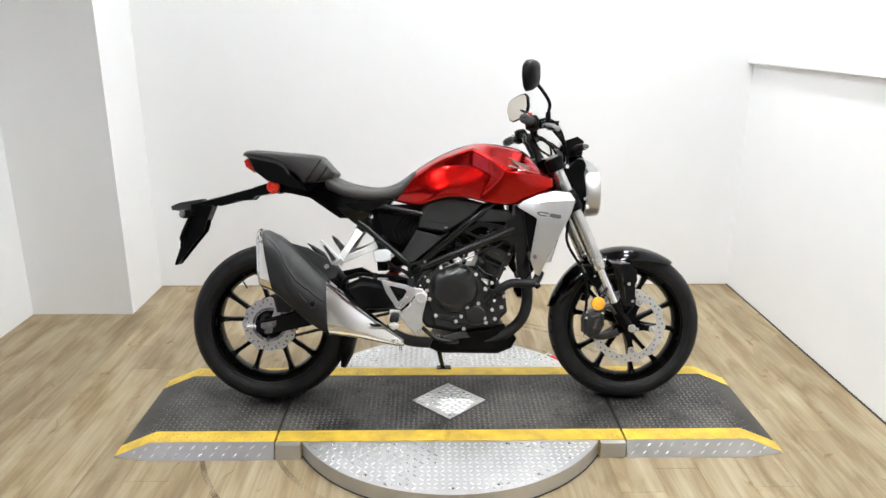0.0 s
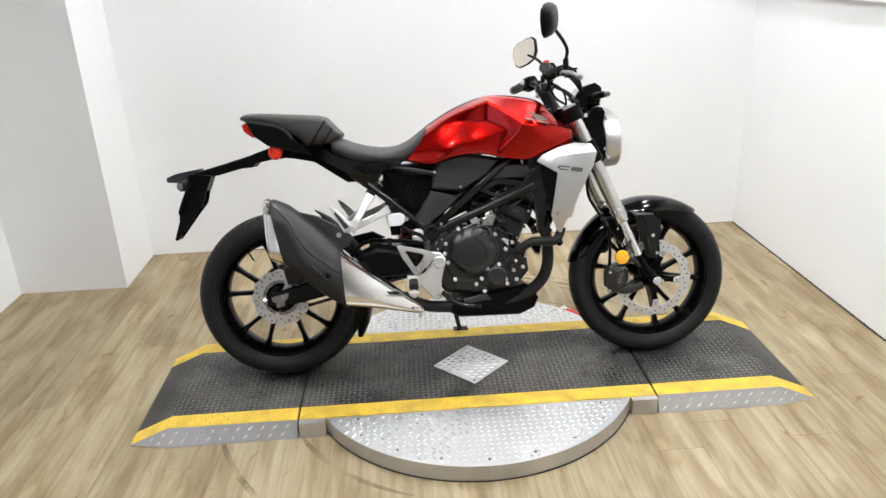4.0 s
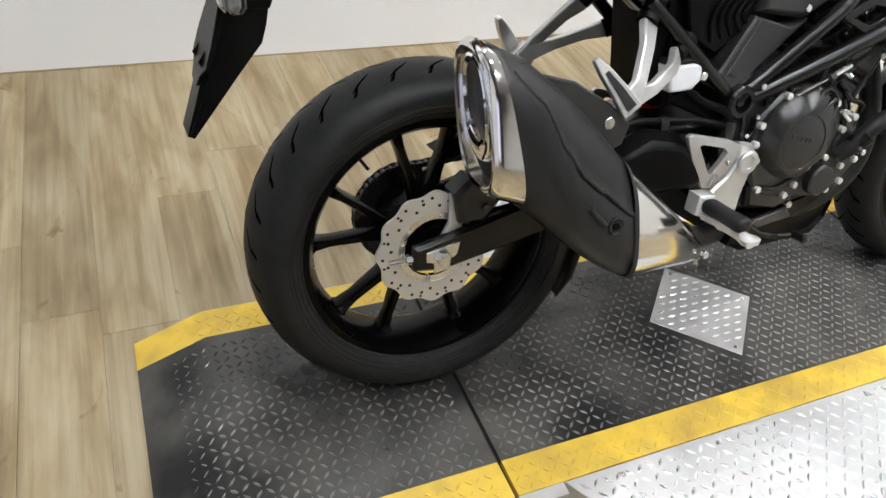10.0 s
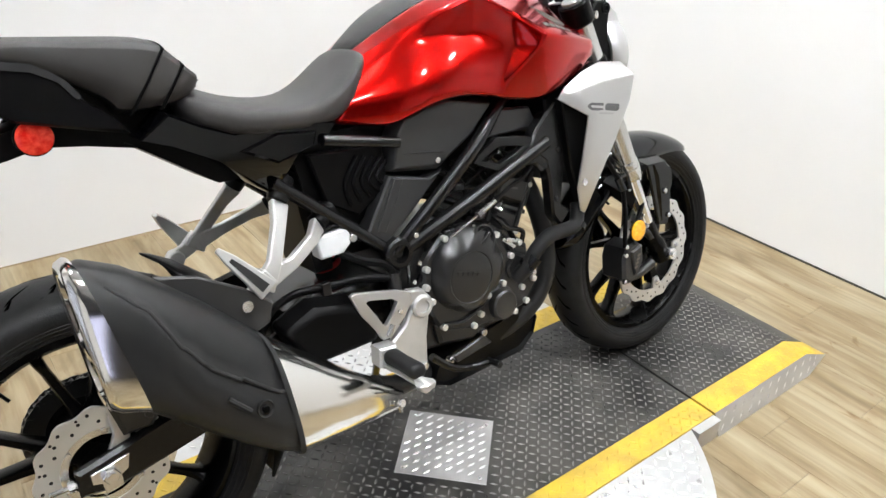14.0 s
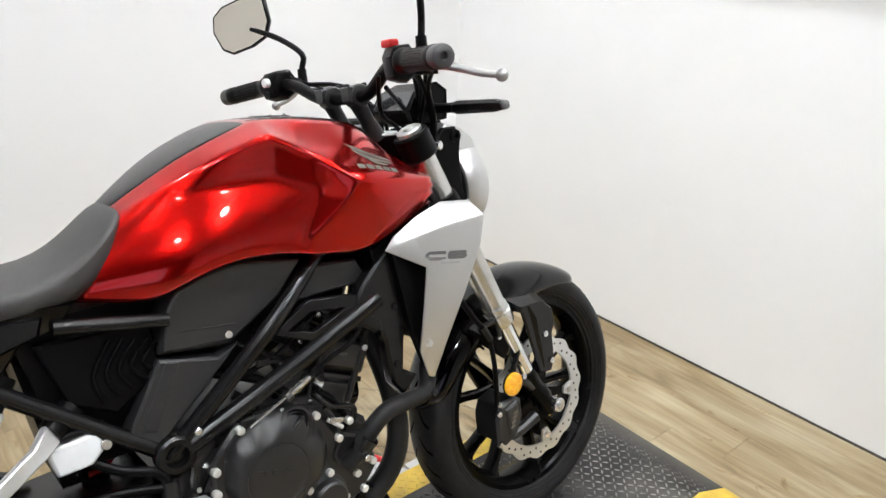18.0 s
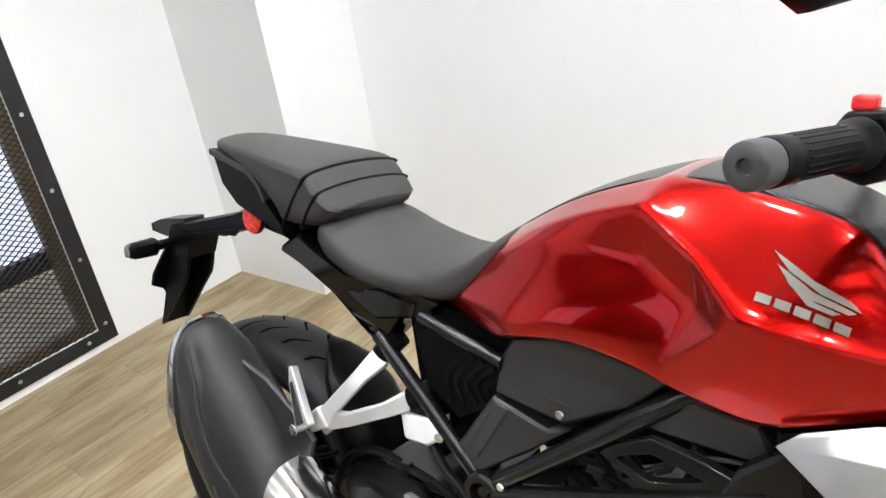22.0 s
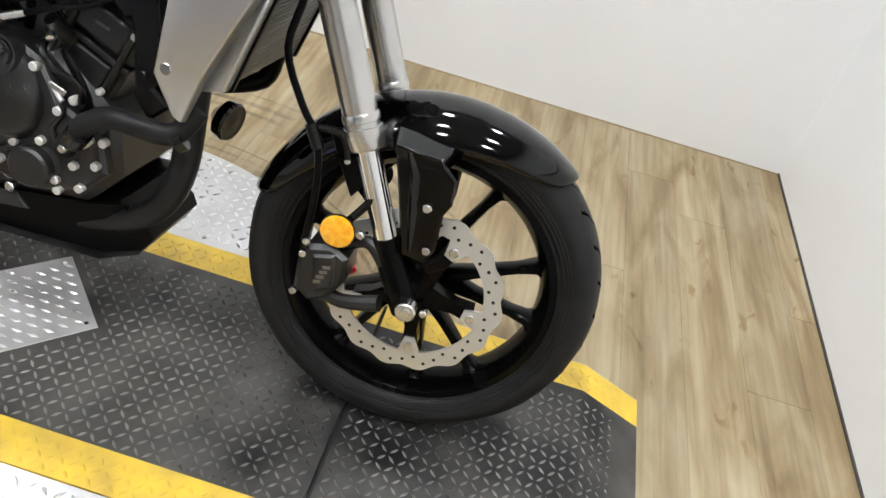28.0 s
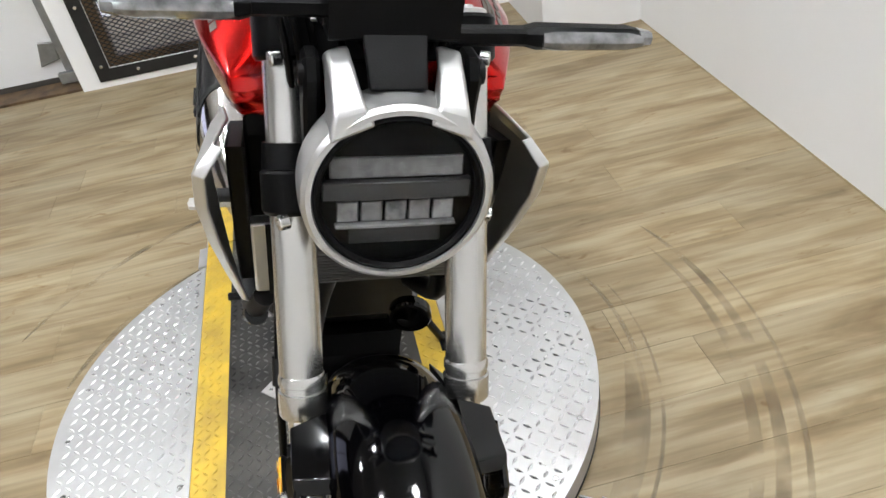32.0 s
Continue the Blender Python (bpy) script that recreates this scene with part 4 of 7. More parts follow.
rl = [[(x, y * k, z) for y in (-0.052, -0.03, 0, 0.03, 0.052)] for x, z, k in ((-0.766, 0.925, 1.0), (-0.780, 0.916, 0.97), (-0.773, 0.894, 0.93), (-0.744, 0.872, 0.9), (-0.715, 0.888, 0.85))]
tl = [[p[i] for p in rl] for i in range(5)]
part("tail_light", Geo().loft(tl), M_REDLENS, bike, "red plastic tail light lens", sharp=30)

# boom that carries the number plate holder
def bar_loft(stations):
    """Box-like bar: x, z top, z bottom, half width."""
    return Geo().loft([[(x, -w, zb), (x, -w, zt - 0.004), (x, -w * 0.75, zt), (x, w * 0.75, zt), (x, w, zt - 0.004), (x, w, zb)] for x, zt, zb, w in stations])


part("plate_boom", bar_loft([(-0.50, 0.815, 0.770, 0.05), (-0.60, 0.836, 0.792, 0.05), (-0.66, 0.842, 0.800, 0.048), (-0.70, 0.832, 0.790, 0.044), (-0.745, 0.818, 0.782, 0.042), (-0.76, 0.812, 0.772, 0.040), (-0.86, 0.785, 0.756, 0.032), (-0.95, 0.762, 0.738, 0.030), (-0.99, 0.752, 0.735, 0.028)]), M_BLACK, bike, "slim black plastic plate boom")
sided("boom_fin", Geo().prism([(-0.740, 0.784), (-0.755, 0.768), (-0.80, 0.766), (-0.90, 0.742), (-0.90, 0.752)], -0.044, -0.038, bevel=0.001), M_BLACK)
holder = part("plate_holder", Geo().loft([[(-0.950, y, 0.752), (-0.985, y, 0.745), (-0.995, y, 0.715), (-0.986, y, 0.690), (-0.928, y, 0.690), (-0.905, y, 0.745)] for y in (-0.035, 0.035)]), M_BLACK, bike, "black plastic number plate holder", bevel=0.002)
PL = [(-0.995, 0.712), (-1.002, 0.660), (-1.030, 0.624), (-1.018, 0.602), (-1.030, 0.572), (-1.053, 0.520), (-1.047, 0.517), (-1.016, 0.555), (-0.975, 0.606), (-0.942, 0.645), (-0.934, 0.670), (-0.926, 0.712)]
sided("holder_leg", Geo().prism(PL, -0.034, -0.026, bevel=0.001), M_BLACK, parent=holder)
part("plate_back", Geo().loft([[(-0.984 - 0.35 * (0.715 - z) + dx, y, z) for y, z in ((-0.040, 0.715), (0.040, 0.715), (0.066, 0.650), (0.066, 0.622), (0.036, 0.606), (0.026, 0.590), (-0.026, 0.590), (-0.036, 0.606), (-0.066, 0.622), (-0.066, 0.650))] for dx in (0, -0.008)]), M_BLACK, holder, bevel=0.0015)
part("plate_foot", Geo().loft([[(-1.018, y, 0.606), (-1.026, y, 0.606), (-1.056, y, 0.520), (-1.048, y, 0.518)] for y in (-0.030, 0.030)]), M_BLACK, holder)
part("plate_light", Geo().loft([[(-0.945, y, 0.772), (-1.030, y, 0.758), (-1.066, y, 0.744), (-1.064, y, 0.728), (-1.010, y, 0.724), (-0.945, y, 0.738)] for y in (-0.022, -0.027, 0.027, 0.022)]), M_GREYPANEL, holder, "dark plate lamp housing", bevel=0.002)


def signal(x, y0, y1, z, name, parent, h=0.011, w=0.016):
    """A slim turn signal on a short stalk, pointing outwards."""
    s = 1 if y1 > y0 else -1
    ln = y1 - y0
    st = part(name, Geo().loft([[(x + a * 0.010, y0 + ln * t, z + b * 0.009) for a, b in ((1, 0.6), (0.6, 1), (-0.6, 1), (-1, 0.6), (-1, -0.6), (-0.6, -1), (0.6, -1), (1, -0.6))] for t in (0, 0.12, 0.42)]), M_BLACK, parent, "slim black turn signal")
    body = []
    for t, k in ((0.36, 0.75), (0.42, 1), (0.9, 0.9), (1, 0.55)):
        body.append([(x + a * w * k, y0 + ln * t, z + b * h * k) for a, b in ((1, 0.5), (0.5, 1), (-0.5, 1), (-1, 0.5), (-1, -0.5), (-0.5, -1), (0.5, -1), (1, -0.5))])
    part("signal_body", Geo().loft(body), M_BLACK, st, bevel=0.001)
    fx = 1 if x > 0 else -1
    lens = [[(x + fx * (w * 0.98 + e * k), y0 + ln * t, z + b * h * 0.82 * k) for e, b in ((0, -1), (0.004, -0.7), (0.0065, 0), (0.004, 0.7), (0, 1))] for t, k in ((0.44, 0.8), (0.5, 1), (0.88, 0.95), (0.96, 0.6))]
    part("signal_lens", Geo().loft(lens), M_LENS, st, "clear ribbed signal lens")
    tip = [[(x + fx * w * 0.25 + a * w * 0.72 * k, y0 + ln * t, z + b * h * 0.80 * k) for a, b in ((1, 0.5), (0.5, 1), (-0.5, 1), (-1, 0.5), (-1, -0.5), (-0.5, -1), (0.5, -1), (1, -0.5))] for t, k in ((0.95, 1.0), (1.02, 0.75), (1.03, 0.3))]
    part("signal_tip", Geo().loft(tip), M_LENS, st, "clear tip of the signal lens")
    return st


signal(-0.985, -0.03, -0.130, 0.716, "turn_signal", bike, 0.018, 0.014)
signal(-0.985, 0.03, 0.190, 0.716, "turn_signal", bike, 0.014, 0.014)
for s in (-1, 1):
    rf = part("side_reflector", Geo().turn((-0.667, s * 0.062, 0.818), (0, s, 0), [(-0.01, 0.020), (0, 0.0265), (0.005, 0.0265), (0.006, 0.024)], n=36), M_BLACK, bike)
    part("reflector_lens", Geo().turn((-0.667, s * 0.068, 0.818), (0, s, 0), [(0, 0.0245), (0.002, 0.0245), (0.0035, 0.022), (0.004, 0.001)], n=36), M_REDLENS, rf, "round red reflector lens")

# gloss black panels below the rider seat
G1 = [(-0.545, 0.800), (-0.500, 0.832), (-0.455, 0.806), (-0.400, 0.782), (-0.330, 0.784), (-0.285, 0.784), (-0.215, 0.772), (-0.238, 0.744), (-0.290, 0.730), (-0.318, 0.694), (-0.342, 0.668), (-0.372, 0.690), (-0.430, 0.742), (-0.500, 0.782)]
sided("seat_side_panel", Geo().loft([[(x, -0.05, z) for x, z in G1], [(x, -0.094 - 0.012 * (z - 0.668) / 0.13, z) for x, z in G1], [(-0.39 + (x + 0.39) * 0.96, -0.101 - 0.014 * (z - 0.668) / 0.13, 0.748 + (z - 0.748) * 0.90) for x, z in G1]]), M_GLOSS, "gloss black panel under the seat", sharp=50)
G2 = [(-0.395, 0.752), (-0.330, 0.772), (-0.258, 0.764), (-0.268, 0.738), (-0.335, 0.722)]
sided("panel_inset", Geo().prism(G2, -0.116, -0.100, bevel=0.004), M_GLOSS)
part("seat_pan", Geo().prism([(-0.50, 0.80), (-0.20, 0.79), (-0.20, 0.765), (-0.40, 0.76), (-0.52, 0.80)], -0.085, 0.085), M_BLACK, bike)

# ---- side covers ----
C1 = [(-0.112, 0.728), (-0.093, 0.760), (-0.042, 0.779), (0.013, 0.785), (0.124, 0.762), (0.075, 0.705), (-0.015, 0.648), (-0.124, 0.664), (-0.120, 0.690)]
a, b = sided("side_cover", Geo().loft([[(x, -0.06, z) for x, z in C1], [(x, -0.106, z) for x, z in C1], [(x * 0.93 - 0.001, -0.119 - 0.008 * (z - 0.65) / 0.13, 0.715 + (z - 0.715) * 0.86) for x, z in C1]]), M_GREYPANEL, "dark grey plastic side cover", sharp=25, bevel=0.003)
sided("cover_line", Geo().tube([(-0.112, -0.1195, 0.695), (-0.060, -0.1215, 0.690), (-0.006, -0.1205, 0.682)], 0.0014, n=6), M_HOLE)
sided("cover_bolt", bolt((-0.020, -0.119, 0.668), (0, -1, 0), 0.0065, 0.004), M_STEEL)
C2 = [(-0.126, 0.658), (-0.040, 0.636), (-0.004, 0.650), (-0.066, 0.594), (-0.148, 0.530), (-0.172, 0.532), (-0.194, 0.548), (-0.160, 0.604)]
sided("lower_cover", Geo().prism(C2, -0.114, -0.06, bevel=0.004), M_GREYPANEL, "matt black lower side cover")
sided("cover_strip", Geo().prism([(-0.118, 0.652), (-0.098, 0.648), (-0.148, 0.556), (-0.168, 0.562)], -0.117, -0.108, bevel=0.0015), M_GREYPANEL)
# ribbed air box panel behind
C3 = [(-0.275, 0.722), (-0.125, 0.716), (-0.120, 0.640), (-0.190, 0.596), (-0.250, 0.630)]
sided("air_box_panel", Geo().prism(C3, -0.098, -0.04, bevel=0.003), M_BLACK, "ribbed black air box panel")
for i in range(5):
    x = -0.200 + i * 0.017
    sided("rib", Geo().tube([(x + 0.018, -0.099, 0.705 - i * 0.004), (x - 0.012, -0.100, 0.660), (x - 0.004 + i * 0.004, -0.099, 0.618 + i * 0.004)], 0.0035, n=6), M_BLACK)
part("air_box", Geo().prism([(-0.30, 0.75), (0.20, 0.76), (0.22, 0.68), (0.05, 0.60), (-0.20, 0.58), (-0.28, 0.64)], -0.08, 0.08), M_BLACK, bike)

# ---- frame ----
sided("frame_tube", Geo().tube([(-0.138, -0.112, 0.509), (-0.020, -0.130, 0.612), (0.060, -0.136, 0.682), (0.150, -0.110, 0.750), (0.300, -0.050, 0.840)], 0.0135, n=14), M_FRAME, "satin black steel frame tube")
sided("frame_tube", Geo().tube([(-0.110, -0.118, 0.516), (0.060, -0.140, 0.588), (0.236, -0.150, 0.662)], 0.0150, n=14, smooth=2), M_FRAME)
# cast plate with a slanting window between the two frame tubes
FO = [(0.046, 0.651), (0.058, 0.664), (0.108, 0.692), (0.170, 0.684), (0.236, 0.668), (0.222, 0.656), (0.150, 0.640), (0.106, 0.624)]
FH = [(0.066, 0.652), (0.074, 0.657), (0.109, 0.673), (0.140, 0.669), (0.172, 0.663), (0.164, 0.658), (0.140, 0.648), (0.110, 0.638)]
sided("frame_plate", Geo().loft([[(x, -0.148 - 0.03 * (x - 0.14), z) for x, z in FO], [(x, -0.1495 - 0.03 * (x - 0.14), z) for x, z in FH], [(x, -0.134, z) for x, z in FH], [(x, -0.134, z) for x, z in FO]], close=True), M_FRAME, "black frame plate with a slanting window", sharp=30, bevel=0.0015)
sided("frame_leg", Geo().prism([(0.162, 0.636), (0.231, 0.670), (0.254, 0.645), (0.250, 0.606), (0.226, 0.600), (0.205, 0.618), (0.172, 0.618)], -0.152, -0.128, bevel=0.006), M_FRAME)
sided("frame_gusset", Geo().prism([(0.070, 0.690), (0.125, 0.742), (0.215, 0.735), (0.240, 0.690), (0.130, 0.690)], -0.128, -0.110, bevel=0.004), M_GREYPANEL)
sided("head_plate", Geo().prism([(0.205, 0.690), (0.262, 0.742), (0.300, 0.70), (0.285, 0.600), (0.272, 0.520), (0.300, 0.500), (0.268, 0.470), (0.246, 0.500), (0.240, 0.580), (0.230, 0.622), (0.205, 0.640), (0.185, 0.652)], -0.154, -0.122, bevel=0.005), M_FRAME, "black frame side plate beside the radiator")
for p in ((0.266, -0.154, 0.640), (0.258, -0.154, 0.535)):
    sided("plate_bolt", bolt(p, (0, -1, 0), 0.006, 0.004), M_FRAME)
sided("subframe_tube", Geo().tube([(-0.250, -0.112, 0.745), (-0.105, -0.122, 0.717)], 0.0105, n=12), M_FRAME)
sided("subframe_tube", Geo().tube([(-0.345, -0.098, 0.690), (-0.170, -0.108, 0.542), (-0.138, -0.110, 0.512)], 0.0125, n=12, smooth=2), M_FRAME)
sided("pivot_cap", Geo().turn((-0.131, -0.108, 0.513), (0, -1, 0), [(0, 0.030), (0.020, 0.030), (0.024, 0.026), (0.024, 0.018), (0.012, 0.016), (0.012, 0.009), (0.018, 0.008), (0.018, 0.001)], n=28), M_FRAME)
sided("pivot_screw", bolt((-0.096, -0.132, 0.541), (0, -1, 0), 0.0058, 0.006), M_STEEL)
part("steering_head", Geo().cyl((0.335, 0, 0.90), (0.415, 0, 0.70), 0.032, n=24), M_FRAME, bike)
part("frame_spine", Geo().tube([(-0.20, 0, 0.70), (0.05, 0, 0.80), (0.34, 0, 0.85)], 0.03, n=12), M_FRAME, bike)
part("head_gusset", Geo().prism([(0.28, 0.86), (0.36, 0.88), (0.40, 0.72), (0.30, 0.66), (0.24, 0.70)], -0.05, 0.05, bevel=0.006), M_BLACK, bike)
sided("knee_filler", Geo().prism([(0.235, 0.748), (0.370, 0.806), (0.372, 0.780), (0.300, 0.690), (0.24, 0.70)], -0.150, -0.06, bevel=0.004), M_BLACK)

# ---- radiator and its shrouds ----
SH = [
    [(0.262, -0.182, 0.769), (0.320, -0.174, 0.792), (0.378, -0.168, 0.806), (0.432, -0.182, 0.801), (0.438, -0.170, 0.799)],
    [(0.241, -0.184, 0.748), (0.300, -0.192, 0.760), (0.362, -0.197, 0.768), (0.447, -0.206, 0.772), (0.452, -0.192, 0.769)],
    [(0.311, -0.200, 0.705), (0.340, -0.203, 0.712), (0.372, -0.206, 0.717), (0.431, -0.208, 0.722), (0.436, -0.194, 0.719)],
    [(0.300, -0.194, 0.630), (0.320, -0.198, 0.634), (0.343, -0.200, 0.640), (0.392, -0.202, 0.645), (0.397, -0.188, 0.642)],
    [(0.288, -0.187, 0.555), (0.302, -0.188, 0.558), (0.318, -0.189, 0.561), (0.352, -0.189, 0.565), (0.357, -0.176, 0.562)],
    [(0.312, -0.172, 0.497), (0.315, -0.172, 0.496), (0.318, -0.172, 0.494), (0.324, -0.172, 0.492), (0.328, -0.162, 0.491)],
]
shroud_a, shroud_b = sided("radiator_shroud", Geo().loft(SH, loop=False), M_SILVER, "satin silver radiator shroud", sharp=22)
for ob in (shroud_a, shroud_b):
    so = ob.modifiers.new("solid", "SOLIDIFY")
    so.thickness, so.offset = 0.005, -1
    bv = ob.modifiers.new("bevel", "BEVEL")
    bv.width, bv.segments, bv.limit_method, bv.angle_limit = 0.003, 2, "ANGLE", radians(25)
    sgn = -1 if ob is shroud_a else 1
    part("shroud_bolt", bolt((0.306, sgn * 0.189, 0.566), (0, sgn, 0), 0.008, 0.003), M_STEEL, ob)
    part("shroud_inner", Geo().prism([(0.262, 0.745), (0.40, 0.78), (0.35, 0.60), (0.31, 0.52), (0.285, 0.60)], sgn * 0.150, sgn * 0.172, bevel=0.003), M_BLACK, ob)
    # model mark: a hook and a round-backed figure, as plain grey strokes
    for pts in ([(0.360, 0.7205), (0.328, 0.7200), (0.319, 0.7150), (0.328, 0.7095), (0.358, 0.7095)], [(0.368, 0.7205), (0.398, 0.7210), (0.404, 0.7180), (0.398, 0.7152), (0.366, 0.7150)], [(0.398, 0.7152), (0.404, 0.7122), (0.397, 0.7095), (0.364, 0.7095)], [(0.368, 0.7205), (0.364, 0.7095)]):
        wrapped("model_mark", stroke([(x - 0.009, z + 0.004 - 0.19 * (x - 0.359)) for x, z in pts], 0.0055, sgn * 0.215), M_GREYDECAL, ob)
    wrapped("model_mark", stroke([(0.338, 0.706), (0.380, 0.699)], 0.004, sgn * 0.215), M_GREYSOFT, ob)
rad = part("radiator", Geo().loft([[(0.382 + dx, y, 0.668 + dz) for dx, dz in ((0, 0), (0.026, 0.006), (-0.014, -0.118), (-0.040, -0.124))] for y in (-0.128, 0.128)]), M_RAD, bike, "black radiator core")
for i in range(20):
    t = (i + 0.5) / 20
    c = Vector((0.408, 0, 0.673)).lerp(Vector((0.368, 0, 0.551)), t)
    part("radiator_fin", Geo().box(c + Vector((0.001, 0, 0)), (0.006, 0.25, 0.0030)), M_RADFIN, rad)
for s in (-1, 1):
    part("radiator_tank", Geo().loft([[(0.380 + dx, s * y, 0.674 + dz) for dx, dz in ((0, 0), (0.034, 0.008), (-0.010, -0.132), (-0.044, -0.140))] for y in (0.122, 0.150)]), M_RADTANK, rad, "bright aluminium radiator end tank", bevel=0.004)
    part("tank_rim", Geo().loft([[(0.412 + dx, s * y, 0.680 + dz) for dx, dz in ((0, 0), (0.006, 0.001), (-0.038, -0.139), (-0.044, -0.140))] for y in (0.124, 0.132)]), M_BLACK, rad)
part("radiator_top", Geo().loft([[(0.376, y, 0.676), (0.416, y, 0.686), (0.414, y, 0.676), (0.380, y, 0.668)] for y in (-0.125, 0.125)]), M_BLACK, rad)
part("radiator_mount", Geo().tube([(0.400, -0.09, 0.690), (0.425, -0.07, 0.715), (0.430, 0.07, 0.715), (0.400, 0.09, 0.690)], 0.012, n=8), M_BLACK, rad)
part("horn", Geo().turn((0.292, 0.085, 0.410), (0.9, -0.2, -0.15), [(-0.03, 0.012), (-0.012, 0.034), (0.004, 0.036), (0.008, 0.033), (0.006, 0.026), (0.010, 0.010), (0.010, 0.001)], n=32), M_GLOSS, bike, "round black horn")
part("radiator_hose", Geo().tube([(0.345, 0.115, 0.540), (0.330, 0.112, 0.490), (0.270, 0.085, 0.470)], 0.016, n=12), M_BLACK, bike)

# ---- fork, fender, front brake ----
FDIR = Vector((FX - 0.404, 0, FZ - 0.912)).normalized()     # down the fork legs


def on_fork(z, s, out=0.0):
    """The point of a fork leg's axis at height z."""
    t = (z - 0.912) / FDIR.z
    return Vector((0.404 + FDIR.x * t - 0.018, s * (0.100 + out), z))


for s in (-1, 1):
    leg = part("fork_leg", Geo().cyl(on_fork(0.905, s), on_fork(0.545, s), 0.0255, n=28), M_FORK, bike, "bright silver upside-down fork tube")
    part("fork_collar", Geo().turn(on_fork(0.555, s), FDIR, [(-0.004, 0.0255), (0, 0.0275), (0.008, 0.0275), (0.009, 0.0260), (0.016, 0.0260), (0.017, 0.0285), (0.045, 0.0285), (0.048, 0.0265), (0.048, 0.02)], n=28), M_FORK, leg, "stepped silver fork collar")
    part("fork_slider", Geo().cyl(on_fork(0.53, s), on_fork(0.37, s), 0.0185, n=24), M_CHROME, leg, "chromed fork slider")
    low = on_fork(0.385, s)
    lowc = [low, on_fork(0.34, s), Vector((FX - 0.022, s * 0.104, FZ + 0.022)), Vector((FX - 0.004, s * 0.105, FZ - 0.018))]
    part("fork_foot", Geo().tube(lowc, [0.0215, 0.022, 0.024, 0.020], n=16, smooth=4), M_RIM, leg, "black cast fork foot")
    part("axle_nut", Geo().cyl((FX, s * 0.116, FZ), (FX, s * 0.140, FZ), 0.016, n=6 if s > 0 else 20, edge=0.002), M_STEEL, leg, "bright axle nut")
    part("axle_tip", Geo().cyl((FX, s * 0.138, FZ), (FX, s * 0.144, FZ), 0.008, n=16), M_STEEL, leg)
    part("pinch_bolt", bolt((FX + 0.026, s * 0.114, FZ - 0.006), (0, s, 0), 0.006, 0.005), M_STEEL, leg)
part("front_axle", Geo().cyl((FX, -0.115, FZ), (FX, 0.115, FZ), 0.010, n=16), M_STEEL, bike)


def fender_ring(a, r, half, lip, n=9):
    """A section of the fender at angle a round the axle."""
    d = Vector((math.cos(a), 0, math.sin(a)))
    pts = []
    for i in range(n):
        t = -1 + 2 * i / (n - 1)
        y = half * math.sin(t * math.pi / 2 * 0.98)
        rr = r + 0.014 - lip * (1 - math.cos(t * math.pi / 2)) ** 1.1
        pts.append(Vector((FX, y, FZ)) + d * rr)
    return pts


rings = []
for deg, half, lip in ((168, 0.012, 0.012), (166, 0.044, 0.030), (160, 0.062, 0.042), (148, 0.070, 0.052), (134, 0.076, 0.060), (120, 0.082, 0.066), (106, 0.084, 0.066), (92, 0.083, 0.060), (78, 0.079, 0.052), (66, 0.073, 0.042), (58, 0.064, 0.032), (54, 0.050, 0.022), (52, 0.020, 0.008)):
    rings.append(fender_ring(radians(deg), 0.293, half, lip))
fender = part("front_fender", Geo().loft(rings, loop=False), M_GLOSS, bike, "gloss black front fender", sharp=60, subsurf=1)
so = fender.modifiers.new("solid", "SOLIDIFY")
so.thickness, so.offset = 0.003, -1
